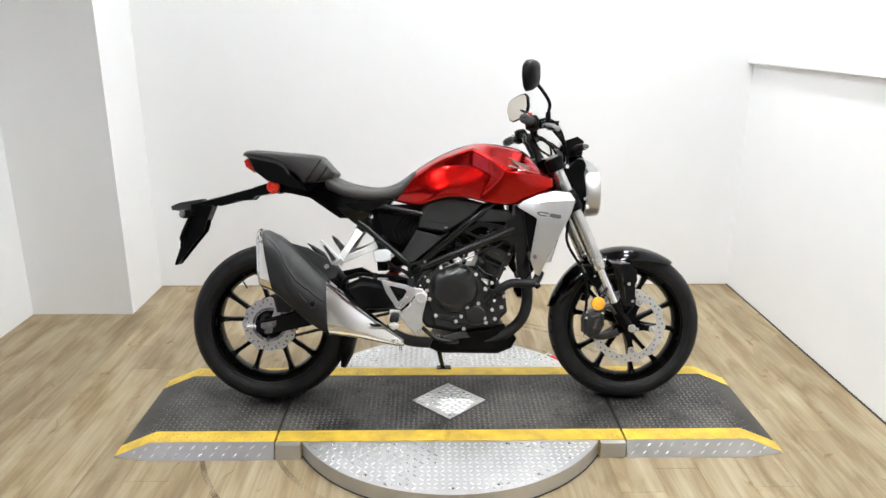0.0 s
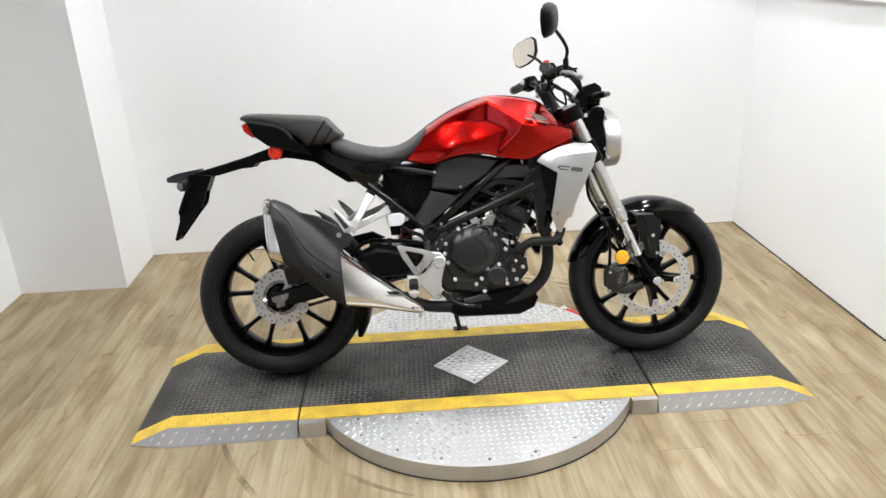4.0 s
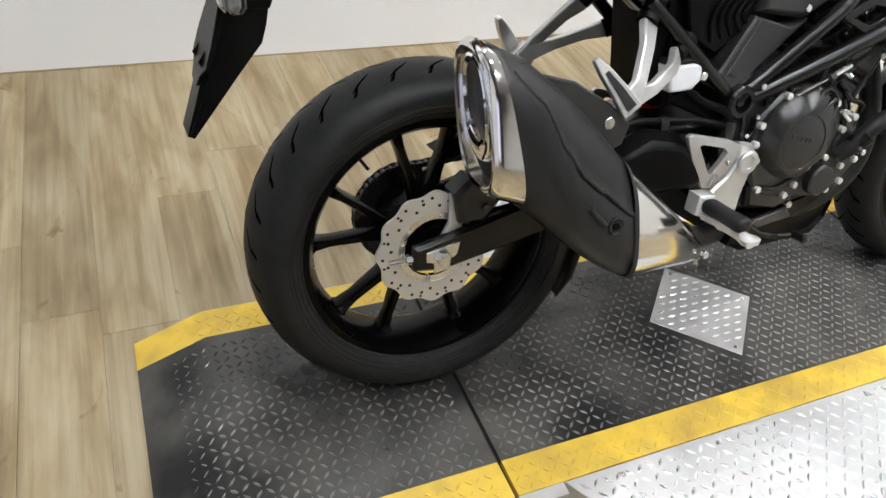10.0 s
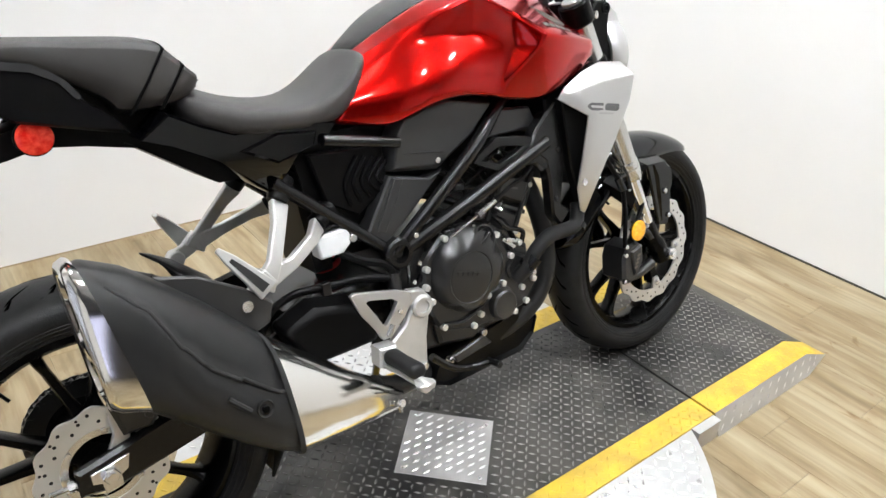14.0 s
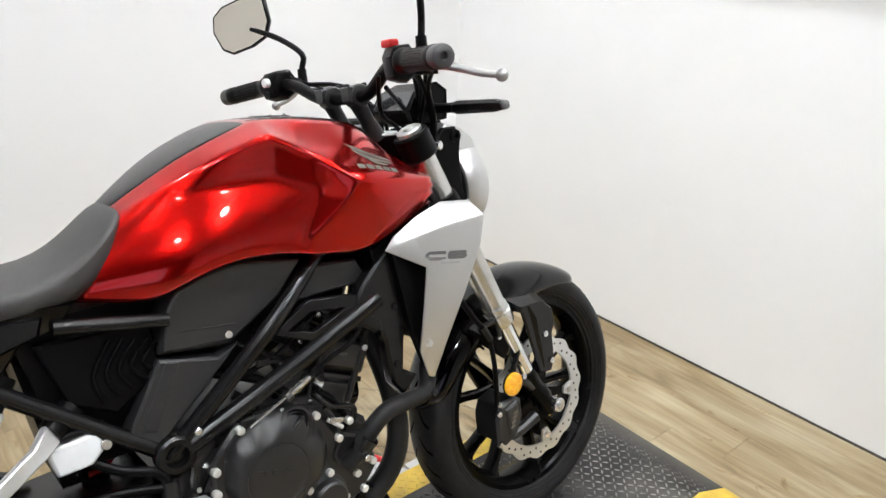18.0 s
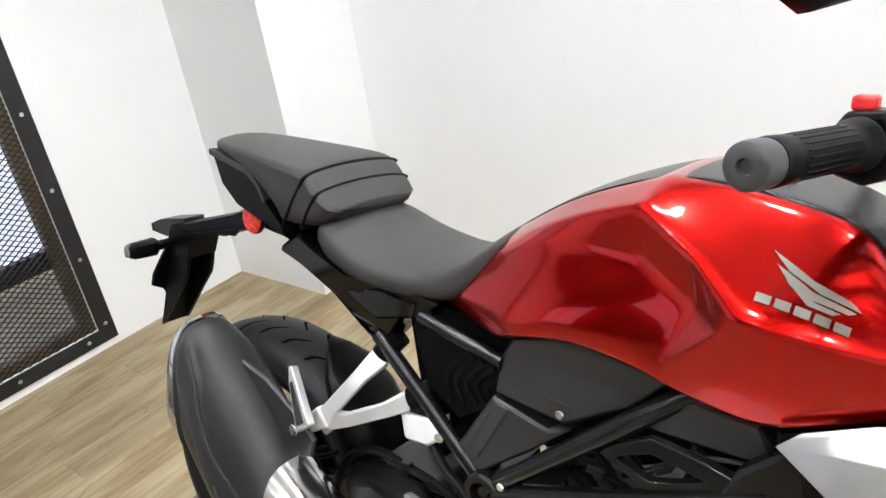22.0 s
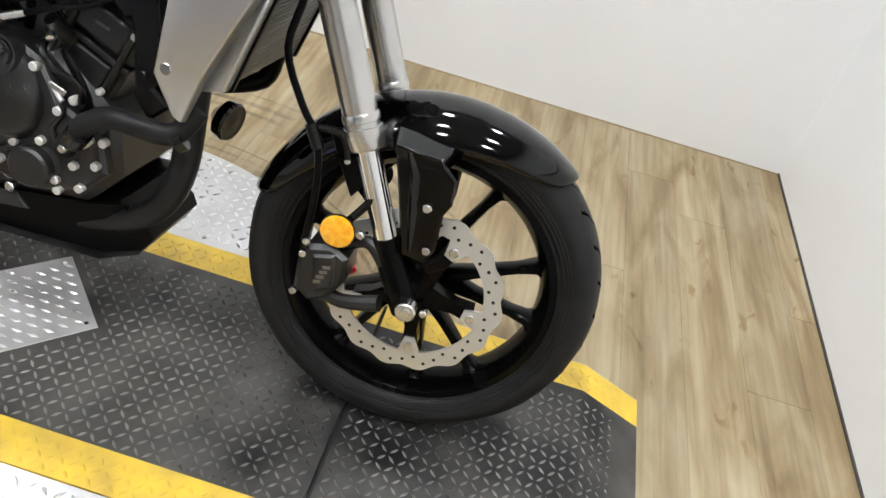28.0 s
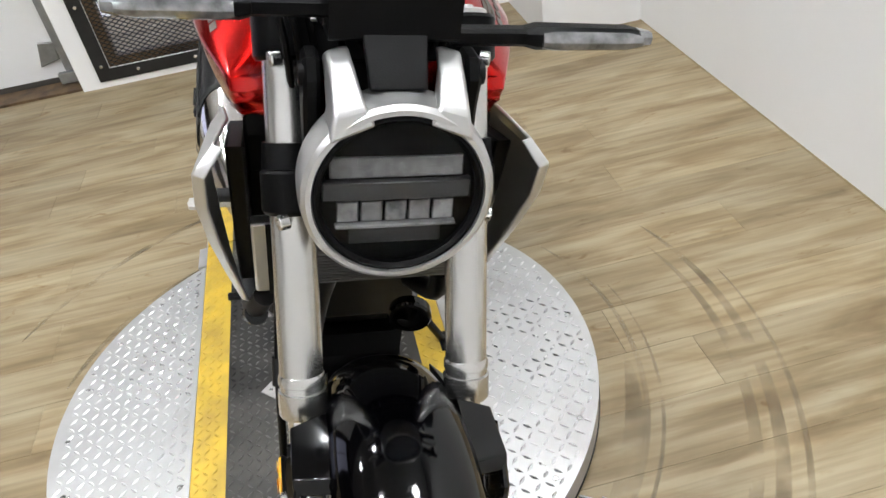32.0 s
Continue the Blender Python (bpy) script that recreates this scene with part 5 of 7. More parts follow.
for s in (-1, 1):
    GP = [(0.608, 0.530), (0.676, 0.530), (0.703, 0.508), (0.706, 0.470), (0.698, 0.452), (0.700, 0.392), (0.688, 0.366), (0.652, 0.372), (0.640, 0.420)]
    gp = part("fork_guard", Geo().prism(GP, s * 0.108, s * 0.118, bevel=0.003), M_GLOSS, fender, "gloss black fork guard plate")
    part("guard_rib", Geo().loft([[(x - 0.011 * k, s * 0.117, z), (x, s * (0.117 + 0.010 * k), z + 0.002), (x + 0.013 * k, s * 0.117, z)] for x, z, k in ((0.628, 0.530, 0.4), (0.642, 0.500, 0.8), (0.653, 0.440, 0.7), (0.664, 0.380, 0.3))]), M_GLOSS, gp, sharp=25)
    part("guard_bolt", bolt((0.673, s * 0.118, 0.457), (0, s, 0), 0.007, 0.005), M_STEEL, gp)
    part("guard_bolt", bolt((0.688, s * 0.118, 0.391), (0, s, 0), 0.0065, 0.005), M_STEEL, gp)
    part("fender_stay", Geo().loft([[(0.600, s * 0.075, 0.548), (0.690, s * 0.074, 0.545), (0.700, s * 0.070, 0.530), (0.590, s * 0.072, 0.530)], [(0.606, s * 0.118, 0.534), (0.676, s * 0.119, 0.532), (0.686, s * 0.118, 0.516), (0.610, s * 0.118, 0.520)]]), M_GLOSS, fender, bevel=0.002)
    part("fender_rear_stay", Geo().loft([[(0.500, s * 0.066, 0.510), (0.560, s * 0.070, 0.535), (0.575, s * 0.070, 0.500), (0.525, s * 0.066, 0.470)], [(0.530, s * 0.100, 0.480), (0.560, s * 0.112, 0.500), (0.585, s * 0.112, 0.470), (0.560, s * 0.106, 0.430)]]), M_BLACK, fender, bevel=0.002)
    part("stay_bolt", bolt((0.545, s * 0.110, 0.486), (0, s, 0), 0.005, 0.004), M_STEEL, fender)
    # reflector on its bracket
    rf = part("side_reflector", Geo().turn((0.556, s * 0.126, 0.384), (0, s, 0), [(-0.010, 0.014), (0, 0.0265), (0.004, 0.0265)], n=32), M_BLACK, bike)
    part("reflector_lens", Geo().turn((0.556, s * 0.130, 0.384), (0, s, 0), [(0, 0.0255), (0.002, 0.0255), (0.004, 0.022), (0.0045, 0.001)], n=36), M_AMBER, rf, "round amber reflector lens")
    for k in range(6):
        a = radians(60 * k)
        part("lens_facet", Geo().add([(0.556, s * 0.1362, 0.384), (0.556 + 0.021 * math.cos(a), s * 0.1345, 0.384 + 0.021 * math.sin(a)), (0.556 + 0.021 * math.cos(a + 0.52), s * 0.1358, 0.384 + 0.021 * math.sin(a + 0.52)), (0.556 + 0.012 * math.cos(a + 0.26), s * 0.1335, 0.384 + 0.012 * math.sin(a + 0.26))], [(0, 1, 2), (0, 1, 3), (1, 2, 3), (0, 2, 3)]), M_AMBER, rf, sharp=1)
    part("reflector_bracket", Geo().tube([(0.556, s * 0.118, 0.384), (0.580, s * 0.115, 0.420), (0.598, s * 0.112, 0.450)], 0.006, n=8), M_FRAME, rf)
# caliper on the right
CAL = [(0.516, 0.345), (0.552, 0.356), (0.580, 0.340), (0.582, 0.300), (0.560, 0.262), (0.530, 0.250), (0.506, 0.268), (0.505, 0.318)]
cal = part("brake_caliper", Geo().prism(CAL, -0.128, -0.052, bevel=0.007), M_ENGINE, bike, "black two-piston brake caliper")
part("caliper_face", Geo().prism([(0.528, 0.335), (0.562, 0.345), (0.566, 0.290), (0.540, 0.272)], -0.134, -0.124, bevel=0.004), M_ENGINE, cal)
for i in range(4):    # maker's mark as bars
    part("caliper_mark", Geo().box((0.551 - 0.0035 * i + 0.002, -0.1345, 0.322 - 0.0095 * i), (0.012, 0.0008, 0.0055), Euler((0, radians(-15), 0)).to_matrix()), M_SILVERDECAL, cal)
part("caliper_arm", Geo().tube([(0.535, -0.095, 0.262), (0.580, -0.10, 0.252), (0.640, -0.106, 0.272)], [0.012, 0.012, 0.014], n=10), M_ENGINE, cal)
part("caliper_arm", Geo().tube([(0.560, -0.10, 0.345), (0.600, -0.106, 0.370), (0.632, -0.108, 0.345)], [0.010, 0.010, 0.012], n=10), M_ENGINE, cal)
for x, z in ((0.514, 0.352), (0.508, 0.262), (0.512, 0.330), (0.590, 0.388)):
    part("caliper_bolt", bolt((x, -0.126, z), (0, -1, 0.0), 0.006, 0.006), M_STEEL, cal)
part("brake_hose", Geo().tube([(0.420, -0.080, 0.800), (0.442, -0.100, 0.700), (0.436, -0.118, 0.620), (0.470, -0.124, 0.552), (0.500, -0.126, 0.510), (0.512, -0.126, 0.440), (0.510, -0.126, 0.352)], 0.0055, n=10), M_BLACK, bike, "black rubber brake hose")
part("hose_fitting", Geo().cyl((0.487, -0.125, 0.530), (0.504, -0.126, 0.498), 0.009, n=12), M_FRAME, bike)
part("hose_bracket", Geo().tube([(0.487, -0.122, 0.525), (0.530, -0.115, 0.525), (0.545, -0.112, 0.490)], 0.006, n=8), M_FRAME, bike)

# ---- triple clamps, lamp ----
for z0, z1, name in ((0.925, 0.885, "top_clamp"), (0.775, 0.735, "lower_clamp")):
    cl = part(name, Geo().loft([[on_fork(z0, 0) + Vector((dx, y, 0)) for dx, y in ((0.016, -0.095), (0.016, 0.095), (-0.035, 0.06), (-0.055, 0.03), (-0.055, -0.03), (-0.035, -0.06))], [on_fork(z1, 0) + Vector((dx, y, 0)) for dx, y in ((0.016, -0.095), (0.016, 0.095), (-0.035, 0.06), (-0.055, 0.03), (-0.055, -0.03), (-0.035, -0.06))]]), M_BLACK, bike, "black fork clamp", bevel=0.004)
    for s in (-1, 1):
        part("clamp_ring", Geo().turn(on_fork(z0 + 0.002, s), FDIR, [(0, 0.020), (0, 0.031), (0.004, 0.034), ((z0 - z1) * 1.15, 0.034), ((z0 - z1) * 1.15 + 0.004, 0.031), ((z0 - z1) * 1.15 + 0.004, 0.02)], n=28), M_BLACK, cl)
        part("clamp_bolt", bolt(on_fork((z0 + z1) / 2 - 0.006, s) + Vector((0.040 if name == "top_clamp" else 0.050, s * 0.010, -0.002)), (0.4, s, 0), 0.0085, 0.008), M_STEEL, cl)
        if name == "top_clamp":
            part("fork_cap", Geo().turn(on_fork(z0 + 0.001, s), -FDIR, [(0, 0.024), (0.006, 0.024), (0.008, 0.021), (0.008, 0.010), (0.012, 0.009), (0.012, 0.001)], n=24), M_RADTANK, cl, "grey fork cap")
        else:
            part("clamp_boot", Geo().turn(on_fork(z0 + 0.028, s), FDIR, [(0, 0.0262), (0, 0.030), (0.028, 0.032), (0.028, 0.026)], n=28, close=True, caps=False), M_BLACK, cl)
part("clamp_plate", Geo().prism([(0.312, -0.032), (0.345, -0.062), (0.388, -0.098), (0.402, -0.090), (0.396, 0), (0.402, 0.090), (0.388, 0.098), (0.345, 0.062), (0.312, 0.032)], 0.924, 0.929, axis="z", bevel=0.0015), M_RADTANK, bike, "grey machined top of the fork clamp")
part("steering_nut", Geo().cyl((0.352, 0, 0.925), (0.347, 0, 0.940), 0.016, n=6, edge=0.002), M_STEEL, bike)

LAMP_N = Vector((0.998, 0, 0.05)).normalized()   # the lamp looks straight ahead
LC = Vector((0.516, 0, 0.805))
lamp = part("headlight", Geo().turn(LC, LAMP_N, [(-0.055, 0.060), (-0.035, 0.078), (0.000, 0.088), (0.030, 0.088)], n=48), M_BLACK, bike, "round black headlight bowl")
part("lamp_rim", Geo().turn(LC, LAMP_N, [(-0.004, 0.088), (-0.004, 0.094), (0.004, 0.0985), (0.030, 0.0985), (0.048, 0.0965), (0.053, 0.092), (0.053, 0.087), (0.044, 0.084), (0.040, 0.082)], n=64, caps=False), M_SILVER, lamp, "broad satin silver headlight rim")
part("lamp_gasket", Geo().turn(LC, LAMP_N, [(0.040, 0.084), (0.0505, 0.0855), (0.052, 0.082), (0.048, 0.078), (0.040, 0.078)], n=64, caps=False), M_BLACK, lamp)
part("lamp_lens", Geo().turn(LC, LAMP_N, [(0.040, 0.080), (0.046, 0.079), (0.050, 0.070), (0.053, 0.050), (0.0545, 0.025), (0.055, 0.0005)], n=64), M_GLASSY, lamp, "clear round headlight lens").visible_shadow = False
lamp_q = LAMP_N.to_track_quat("X", "Z").to_matrix()


def lamp_bar(u0, u1, v0, v1, depth, material, name, proud=0.006):
    """A bar inside the headlight, in the plane of its face: u to the side, v up."""
    c = LC + lamp_q @ Vector((depth, (u0 + u1) / 2, (v0 + v1) / 2))
    return part(name, Geo().box(c, (proud, u1 - u0, v1 - v0), lamp_q), material, lamp, bevel=0.0015)


part("lamp_back", Geo().turn(LC, LAMP_N, [(0.020, 0.081), (0.0215, 0.0805), (0.0215, 0.0005)], n=48), M_LAMPDARK, lamp)
lamp_bar(-0.066, 0.066, 0.014, 0.036, 0.030, M_LAMPGREY, "light_bar")
lamp_bar(-0.050, 0.050, 0.042, 0.060, 0.026, M_LAMPGREY, "light_bar")
lamp_bar(-0.074, 0.074, -0.008, 0.012, 0.034, M_GREYPANEL, "divider", 0.010)
lamp_bar(-0.062, 0.062, -0.040, -0.036, 0.034, M_LAMPGREY, "cell_ledge", 0.010)
for i in range(5):
    lamp_bar(-0.060 + i * 0.0245, -0.0385 + i * 0.0245, -0.035, -0.012, 0.030, M_LAMPGREY if i % 2 else M_LAMPCHROME, "reflector_cell")
lamp_bar(-0.048, 0.048, -0.062, -0.044, 0.028, M_GREYPANEL, "divider")
# silver horns from the rim up to the brackets
for s in (-1, 1):
    part("lamp_arm", Geo().loft([[(0.566, s * 0.024, 0.884), (0.568, s * 0.070, 0.866), (0.520, s * 0.072, 0.862), (0.520, s * 0.028, 0.882)],
                                 [(0.560, s * 0.034, 0.902), (0.563, s * 0.064, 0.894), (0.518, s * 0.068, 0.884), (0.516, s * 0.038, 0.896)],
                                 [(0.528, s * 0.040, 0.922), (0.534, s * 0.064, 0.917), (0.498, s * 0.068, 0.904), (0.494, s * 0.044, 0.914)],
                                 [(0.492, s * 0.044, 0.934), (0.498, s * 0.066, 0.931), (0.474, s * 0.068, 0.918), (0.470, s * 0.046, 0.926)]]), M_SILVER, lamp, "flat silver lamp arm", bevel=0.004)
    LB = [(0.425, 0.880), (0.470, 0.925), (0.500, 0.925), (0.512, 0.905), (0.505, 0.870), (0.505, 0.800), (0.525, 0.785), (0.520, 0.768), (0.495, 0.765), (0.470, 0.800)]
    br = part("lamp_bracket", Geo().prism(LB, s * 0.071, s * 0.088, bevel=0.004), M_BLACK, lamp, "black headlight bracket")
    part("bracket_boss", Geo().turn((0.495, s * 0.086, 0.907), (0, s, 0), [(0, 0.012), (0.006, 0.012), (0.006, 0.006), (0.002, 0.005), (0.002, 0.001)], n=20), M_BLACK, br)
    part("bracket_bolt", bolt((0.507, s * 0.088, 0.776), (0, s, 0), 0.007, 0.008), M_STEEL, br)
# instrument and the small cowl above the lamp
part("lamp_cowl", Geo().loft([[(0.455, y * 0.8, 0.985), (0.490, y, 0.960), (0.535, y * 0.85, 0.905), (0.500, y * 0.7, 0.895), (0.440, y * 0.8, 0.940)] for y in (-0.034, -0.026, 0.026, 0.034)]), M_BLACK, bike, "angular black cowl above the headlight", bevel=0.003)
dash = part("instrument", Geo().loft([[(0.410, y, 0.962), (0.434, y, 0.996), (0.482, y, 1.012), (0.506, y, 0.994), (0.500, y, 0.940), (0.440, y, 0.934)] for y in (-0.060, -0.066, 0.066, 0.060)]), M_BLACK, bike, "slim black digital instrument", bevel=0.004)
part("display", Geo().loft([[(0.409, y, 0.965), (0.433, y, 0.998), (0.436, y, 0.996), (0.413, y, 0.963)] for y in (-0.054, 0.054)]), M_SMOKE, dash)
signal(0.466, -0.060, -0.256, 0.962, "turn_signal", bike, 0.012, 0.015)
signal(0.474, 0.060, 0.272, 0.938, "turn_signal", bike, 0.012, 0.015)

# ---- handlebar ----
BAR = [(0.241, -0.368, 1.045), (0.280, -0.236, 1.047), (0.300, -0.165, 1.040), (0.312, -0.095, 1.008), (0.312, -0.050, 0.998), (0.312, 0.050, 0.998), (0.312, 0.095, 1.004), (0.304, 0.165, 1.030), (0.290, 0.236, 1.034), (0.262, 0.368, 1.022)]
bar = part("handlebar", Geo().tube(BAR, 0.0115, n=14, smooth=5), M_BLACK, bike, "black tapered handlebar")
for s in (-1, 1):
    part("bar_riser", Geo().tube([(0.345, s * 0.045, 0.920), (0.328, s * 0.045, 0.955), (0.310, s * 0.045, 0.990)], [0.019, 0.014, 0.015], n=14), M_ENGINE, bar)
    part("bar_clamp", Geo().cyl((0.312, s * 0.030, 1.000), (0.312, s * 0.060, 1.000), 0.0215, n=20, edge=0.003), M_ENGINE, bar)
    for dx in (-0.015, 0.015):
        part("clamp_ear", Geo().box((0.312 + dx * 1.2, s * 0.045, 1.004), (0.012, 0.026, 0.026)), M_ENGINE, bar, bevel=0.002)
        part("clamp_screw", bolt((0.312 + dx * 1.2, s * 0.045, 1.017), (0, 0, 1), 0.005, 0.005), M_FRAME, bar)
    e, i0 = (Vector(BAR[0]), Vector(BAR[1])) if s < 0 else (Vector(BAR[9]), Vector(BAR[8]))
    d = (i0 - e).normalized()
    grip = part("grip", Geo().turn(e, d, [(0.004, 0.012), (0.004, 0.0175), (0.010, 0.0180), (0.022, 0.0175), (0.026, 0.0165), (0.108, 0.0165), (0.120, 0.0175), (0.126, 0.021), (0.132, 0.021), (0.132, 0.012)], n=24), M_BLACK, bar, "ribbed black rubber grip")
    for k in range(20):
        a = 2 * math.pi * k / 20
        u = d.orthogonal().normalized()
        w = d.cross(u)
        off = (u * math.cos(a) + w * math.sin(a)) * 0.0165
        part("grip_rib", Geo().tube([e + d * 0.032 + off, e + d * 0.104 + off], 0.0008, n=6, smooth=0), M_BLACK, grip)
    part("bar_end", Geo().turn(e, -d, [(-0.004, 0.017), (0.012, 0.0175), (0.018, 0.0165), (0.020, 0.013), (0.020, 0.006), (0.016, 0.005), (0.016, 0.001)], n=24), M_BAREND, bar, "dark grey bar end weight")
    # switch housing
    c = e + d * 0.160
    sw = part("switch_housing", Geo().loft([[c + d * t + Vector((a * k, 0, b * k)) for a, b in ((0.026, 0.012), (0.016, 0.026), (-0.014, 0.024), (-0.024, 0.008), (-0.020, -0.026), (0.004, -0.034), (0.024, -0.022))] for t, k in ((-0.024, 0.85), (-0.018, 1), (0.018, 1), (0.026, 0.8))]), M_BLACK, bar, "black switch housing", bevel=0.003)
    if s < 0:
        part("stop_switch", Geo().box(c + Vector((-0.010, 0.004, 0.029)), (0.018, 0.026, 0.012)), M_REDSW, sw, "red engine stop switch", bevel=0.003)
    else:
        part("thumb_switch", Geo().cyl(c + Vector((-0.022, -0.004, 0.004)), c + Vector((-0.034, -0.006, 0.004)), 0.009, n=14, edge=0.002), M_WHITE, sw)
        part("thumb_switch", Geo().box(c + Vector((-0.020, -0.004, -0.020)), (0.014, 0.02, 0.014)), M_BLACK, sw, bevel=0.002)
    # lever with a ball end
    p = e + d * 0.175 + Vector((0.036, 0, -0.006))
    tip = Vector((0.350, -0.377, 1.012)) if s < 0 else Vector((0.352, 0.345, 0.992))
    lv = part("lever", Geo().tube([p, p.lerp(tip, 0.3) + Vector((0.018, 0, 0.002)), p.lerp(tip, 0.7) + Vector((0.012, 0, -0.002)), tip], [0.0100, 0.0080, 0.0066, 0.0055], n=12, flat=0.7), M_LEVER, bar, "cast alloy hand lever")
    part("lever_ball", Geo().turn(tip, (0, 0, 1), [(-0.0098 * math.cos(math.pi * k / 10), max(0.0098 * math.sin(math.pi * k / 10), 0.0005)) for k in range(11)], n=20), M_LEVER, lv)
    part("lever_perch", Geo().tube([e + d * 0.19, p], 0.013, n=10, smooth=0), M_BLACK, bar)
    # mirror
    ms = Vector((0.345, -0.202, 1.056)) if s < 0 else Vector((0.347, 0.202, 1.032))
    mc = Vector((0.264, -0.318, 1.196)) if s < 0 else Vector((0.308, 0.360, 1.166))
    top_p = Vector((0.326, -0.235, 1.148)) if s < 0 else Vector((0.344, 0.275, 1.130))
    bend = ms + Vector((0.006, 0, 0.060))
    mst = part("mirror", Geo().tube([ms, ms + Vector((0.002, 0, 0.030)), bend, top_p, mc + (top_p - mc) * 0.25], 0.006, n=10), M_BLACK, bike, "black rear-view mirror")
    part("mirror_boot", Geo().cyl(ms - Vector((0, 0, 0.012)), ms + Vector((0.001, 0, 0.030)), 0.0105, 0.009, n=14), M_BLACK, mst)
    part("mirror_base", Geo().tube([ms - Vector((0, 0, 0.01)), e + d * 0.178], 0.011, n=10), M_BLACK, mst)
    nrm = (Vector((-1.0, 0.50, 0.05)) if s < 0 else Vector((-0.83, -0.52, 0.04))).normalized()
    side = nrm.cross(Vector((0, 0, 1))).normalized()
    up = side.cross(nrm)
    tilt = radians(-12 * s)
    ax, ay = side * math.cos(tilt) + up * math.sin(tilt), up * math.cos(tilt) - side * math.sin(tilt)
    shape = [(0.066, 0.030), (0.054, 0.043), (0.020, 0.048), (-0.030, 0.046), (-0.056, 0.034), (-0.066, 0.006), (-0.056, -0.030), (-0.036, -0.044), (0.010, -0.044), (0.046, -0.036), (0.064, -0.010)]
    if s > 0:
        shape = [(-a, b) for a, b in shape][::-1]
    shape = [(a * 1.10, b * 1.14) for a, b in shape]
    rings = [[mc + nrm * h + ax * a * k + ay * b * k for a, b in shape] for h, k in ((-0.026, 0.45), (-0.018, 0.80), (-0.004, 0.98), (0.004, 1.0), (0.006, 0.97))]
    part("mirror_housing", Geo().loft(rings), M_BLACK, mst, sharp=40)
    gl = [[mc + nrm * 0.0065 + ax * a * k + ay * b * k for a, b in shape] for k in (0.92,)]
    part("mirror_glass", Geo().loft([gl[0], [q + nrm * 0.0012 for q in gl[0]]]), M_MIRROR, mst, "silvered mirror glass")
# brake fluid pot and cables
pot = part("brake_master", Geo().prism([(0.350, 1.026), (0.384, 1.024), (0.386, 1.048), (0.348, 1.052)], -0.196, -0.152, bevel=0.005), M_BLACK, bike, "black front brake reservoir")
part("master_lid", Geo().box((0.367, -0.174, 1.053), (0.042, 0.048, 0.006)), M_BLACK, pot, bevel=0.002)
for k, pts in enumerate(([(0.300, -0.170, 1.045), (0.370, -0.140, 1.030), (0.430, -0.080, 0.990), (0.430, -0.040, 0.900), (0.370, -0.050, 0.800)], [(0.310, -0.180, 1.030), (0.390, -0.110, 1.040), (0.440, -0.050, 0.960), (0.420, 0.010, 0.860)], [(0.355, -0.165, 1.040), (0.410, -0.120, 0.990), (0.440, -0.090, 0.930), (0.425, -0.080, 0.800)], [(0.300, 0.170, 1.040), (0.380, 0.120, 1.010), (0.440, 0.060, 0.950), (0.410, 0.040, 0.840)], [(0.310, 0.180, 1.030), (0.370, 0.090, 1.020), (0.400, 0.040, 0.960), (0.390, 0.060, 0.820)], [(0.290, -0.150, 1.030), (0.330, -0.090, 0.965), (0.380, -0.070, 0.930), (0.400, -0.060, 0.860)], [(0.300, -0.215, 1.052), (0.345, -0.205, 1.062), (0.392, -0.150, 1.042), (0.425, -0.095, 0.990), (0.432, -0.060, 0.930)], [(0.330, -0.225, 1.034), (0.372, -0.190, 1.030), (0.408, -0.130, 1.000), (0.436, -0.105, 0.940), (0.430, -0.095, 0.860)], [(0.310, -0.140, 1.010), (0.356, -0.105, 0.985), (0.392, -0.085, 0.955), (0.412, -0.070, 0.900)], [(0.340, 0.190, 1.020), (0.392, 0.140, 1.010), (0.430, 0.080, 0.975), (0.436, 0.060, 0.900)])):
    part("cable", Geo().tube(pts, 0.0042, n=8), M_BLACK, bike)
part("ignition_lock", Geo().turn((0.330, 0.0, 0.925), (-0.3, 0, 1), [(0, 0.020), (0.016, 0.020), (0.018, 0.017), (0.018, 0.001)], n=20), M_ENGINE, bike)

# ---- engine ----
crank = [(-0.150, 0.470), (-0.100, 0.520), (0.020, 0.530), (0.110, 0.520), (0.205, 0.440), (0.215, 0.350), (0.160, 0.290), (0.020, 0.272), (-0.090, 0.290), (-0.140, 0.360)]
eng = part("engine", Geo().prism(crank, -0.118, 0.118, bevel=0.012), M_ENGINE, bike, "black single-cylinder engine")
CYL_D = Vector((0.42, 0, 0.907)).normalized()
CB = Vector((0.124, 0, 0.464))


def cyl_box(h0, h1, sx, sy, dx=0.0):
    g = Geo()
    g.box(CB + CYL_D * (h0 + h1) / 2 + Vector((dx, 0, 0)), (sx, sy, h1 - h0), Matrix(((CYL_D.z, 0, CYL_D.x), (0, 1, 0), (-CYL_D.x, 0, CYL_D.z))))
    return g


part("cylinder", cyl_box(-0.02, 0.085, 0.110, 0.196), M_ENGINE, eng, bevel=0.008)
for k in range(2):
    part("cylinder_rib", cyl_box(0.010 + 0.062 * k, 0.020 + 0.062 * k, 0.118, 0.210), M_ENGINE, eng, bevel=0.002)
part("cylinder_head", cyl_box(0.085, 0.150, 0.120, 0.212), M_ENGINE, eng, bevel=0.009)
part("head_cover", cyl_box(0.150, 0.190, 0.100, 0.170), M_ENGINE, eng, bevel=0.014)
for dx in (-0.046, 0.046):
    part("head_rib", Geo().tube([CB + CYL_D * 0.02 + Vector((dx, -0.104, 0)), CB + CYL_D * 0.145 + Vector((dx, -0.108, 0))], 0.006, n=8), M_ENGINE, eng)
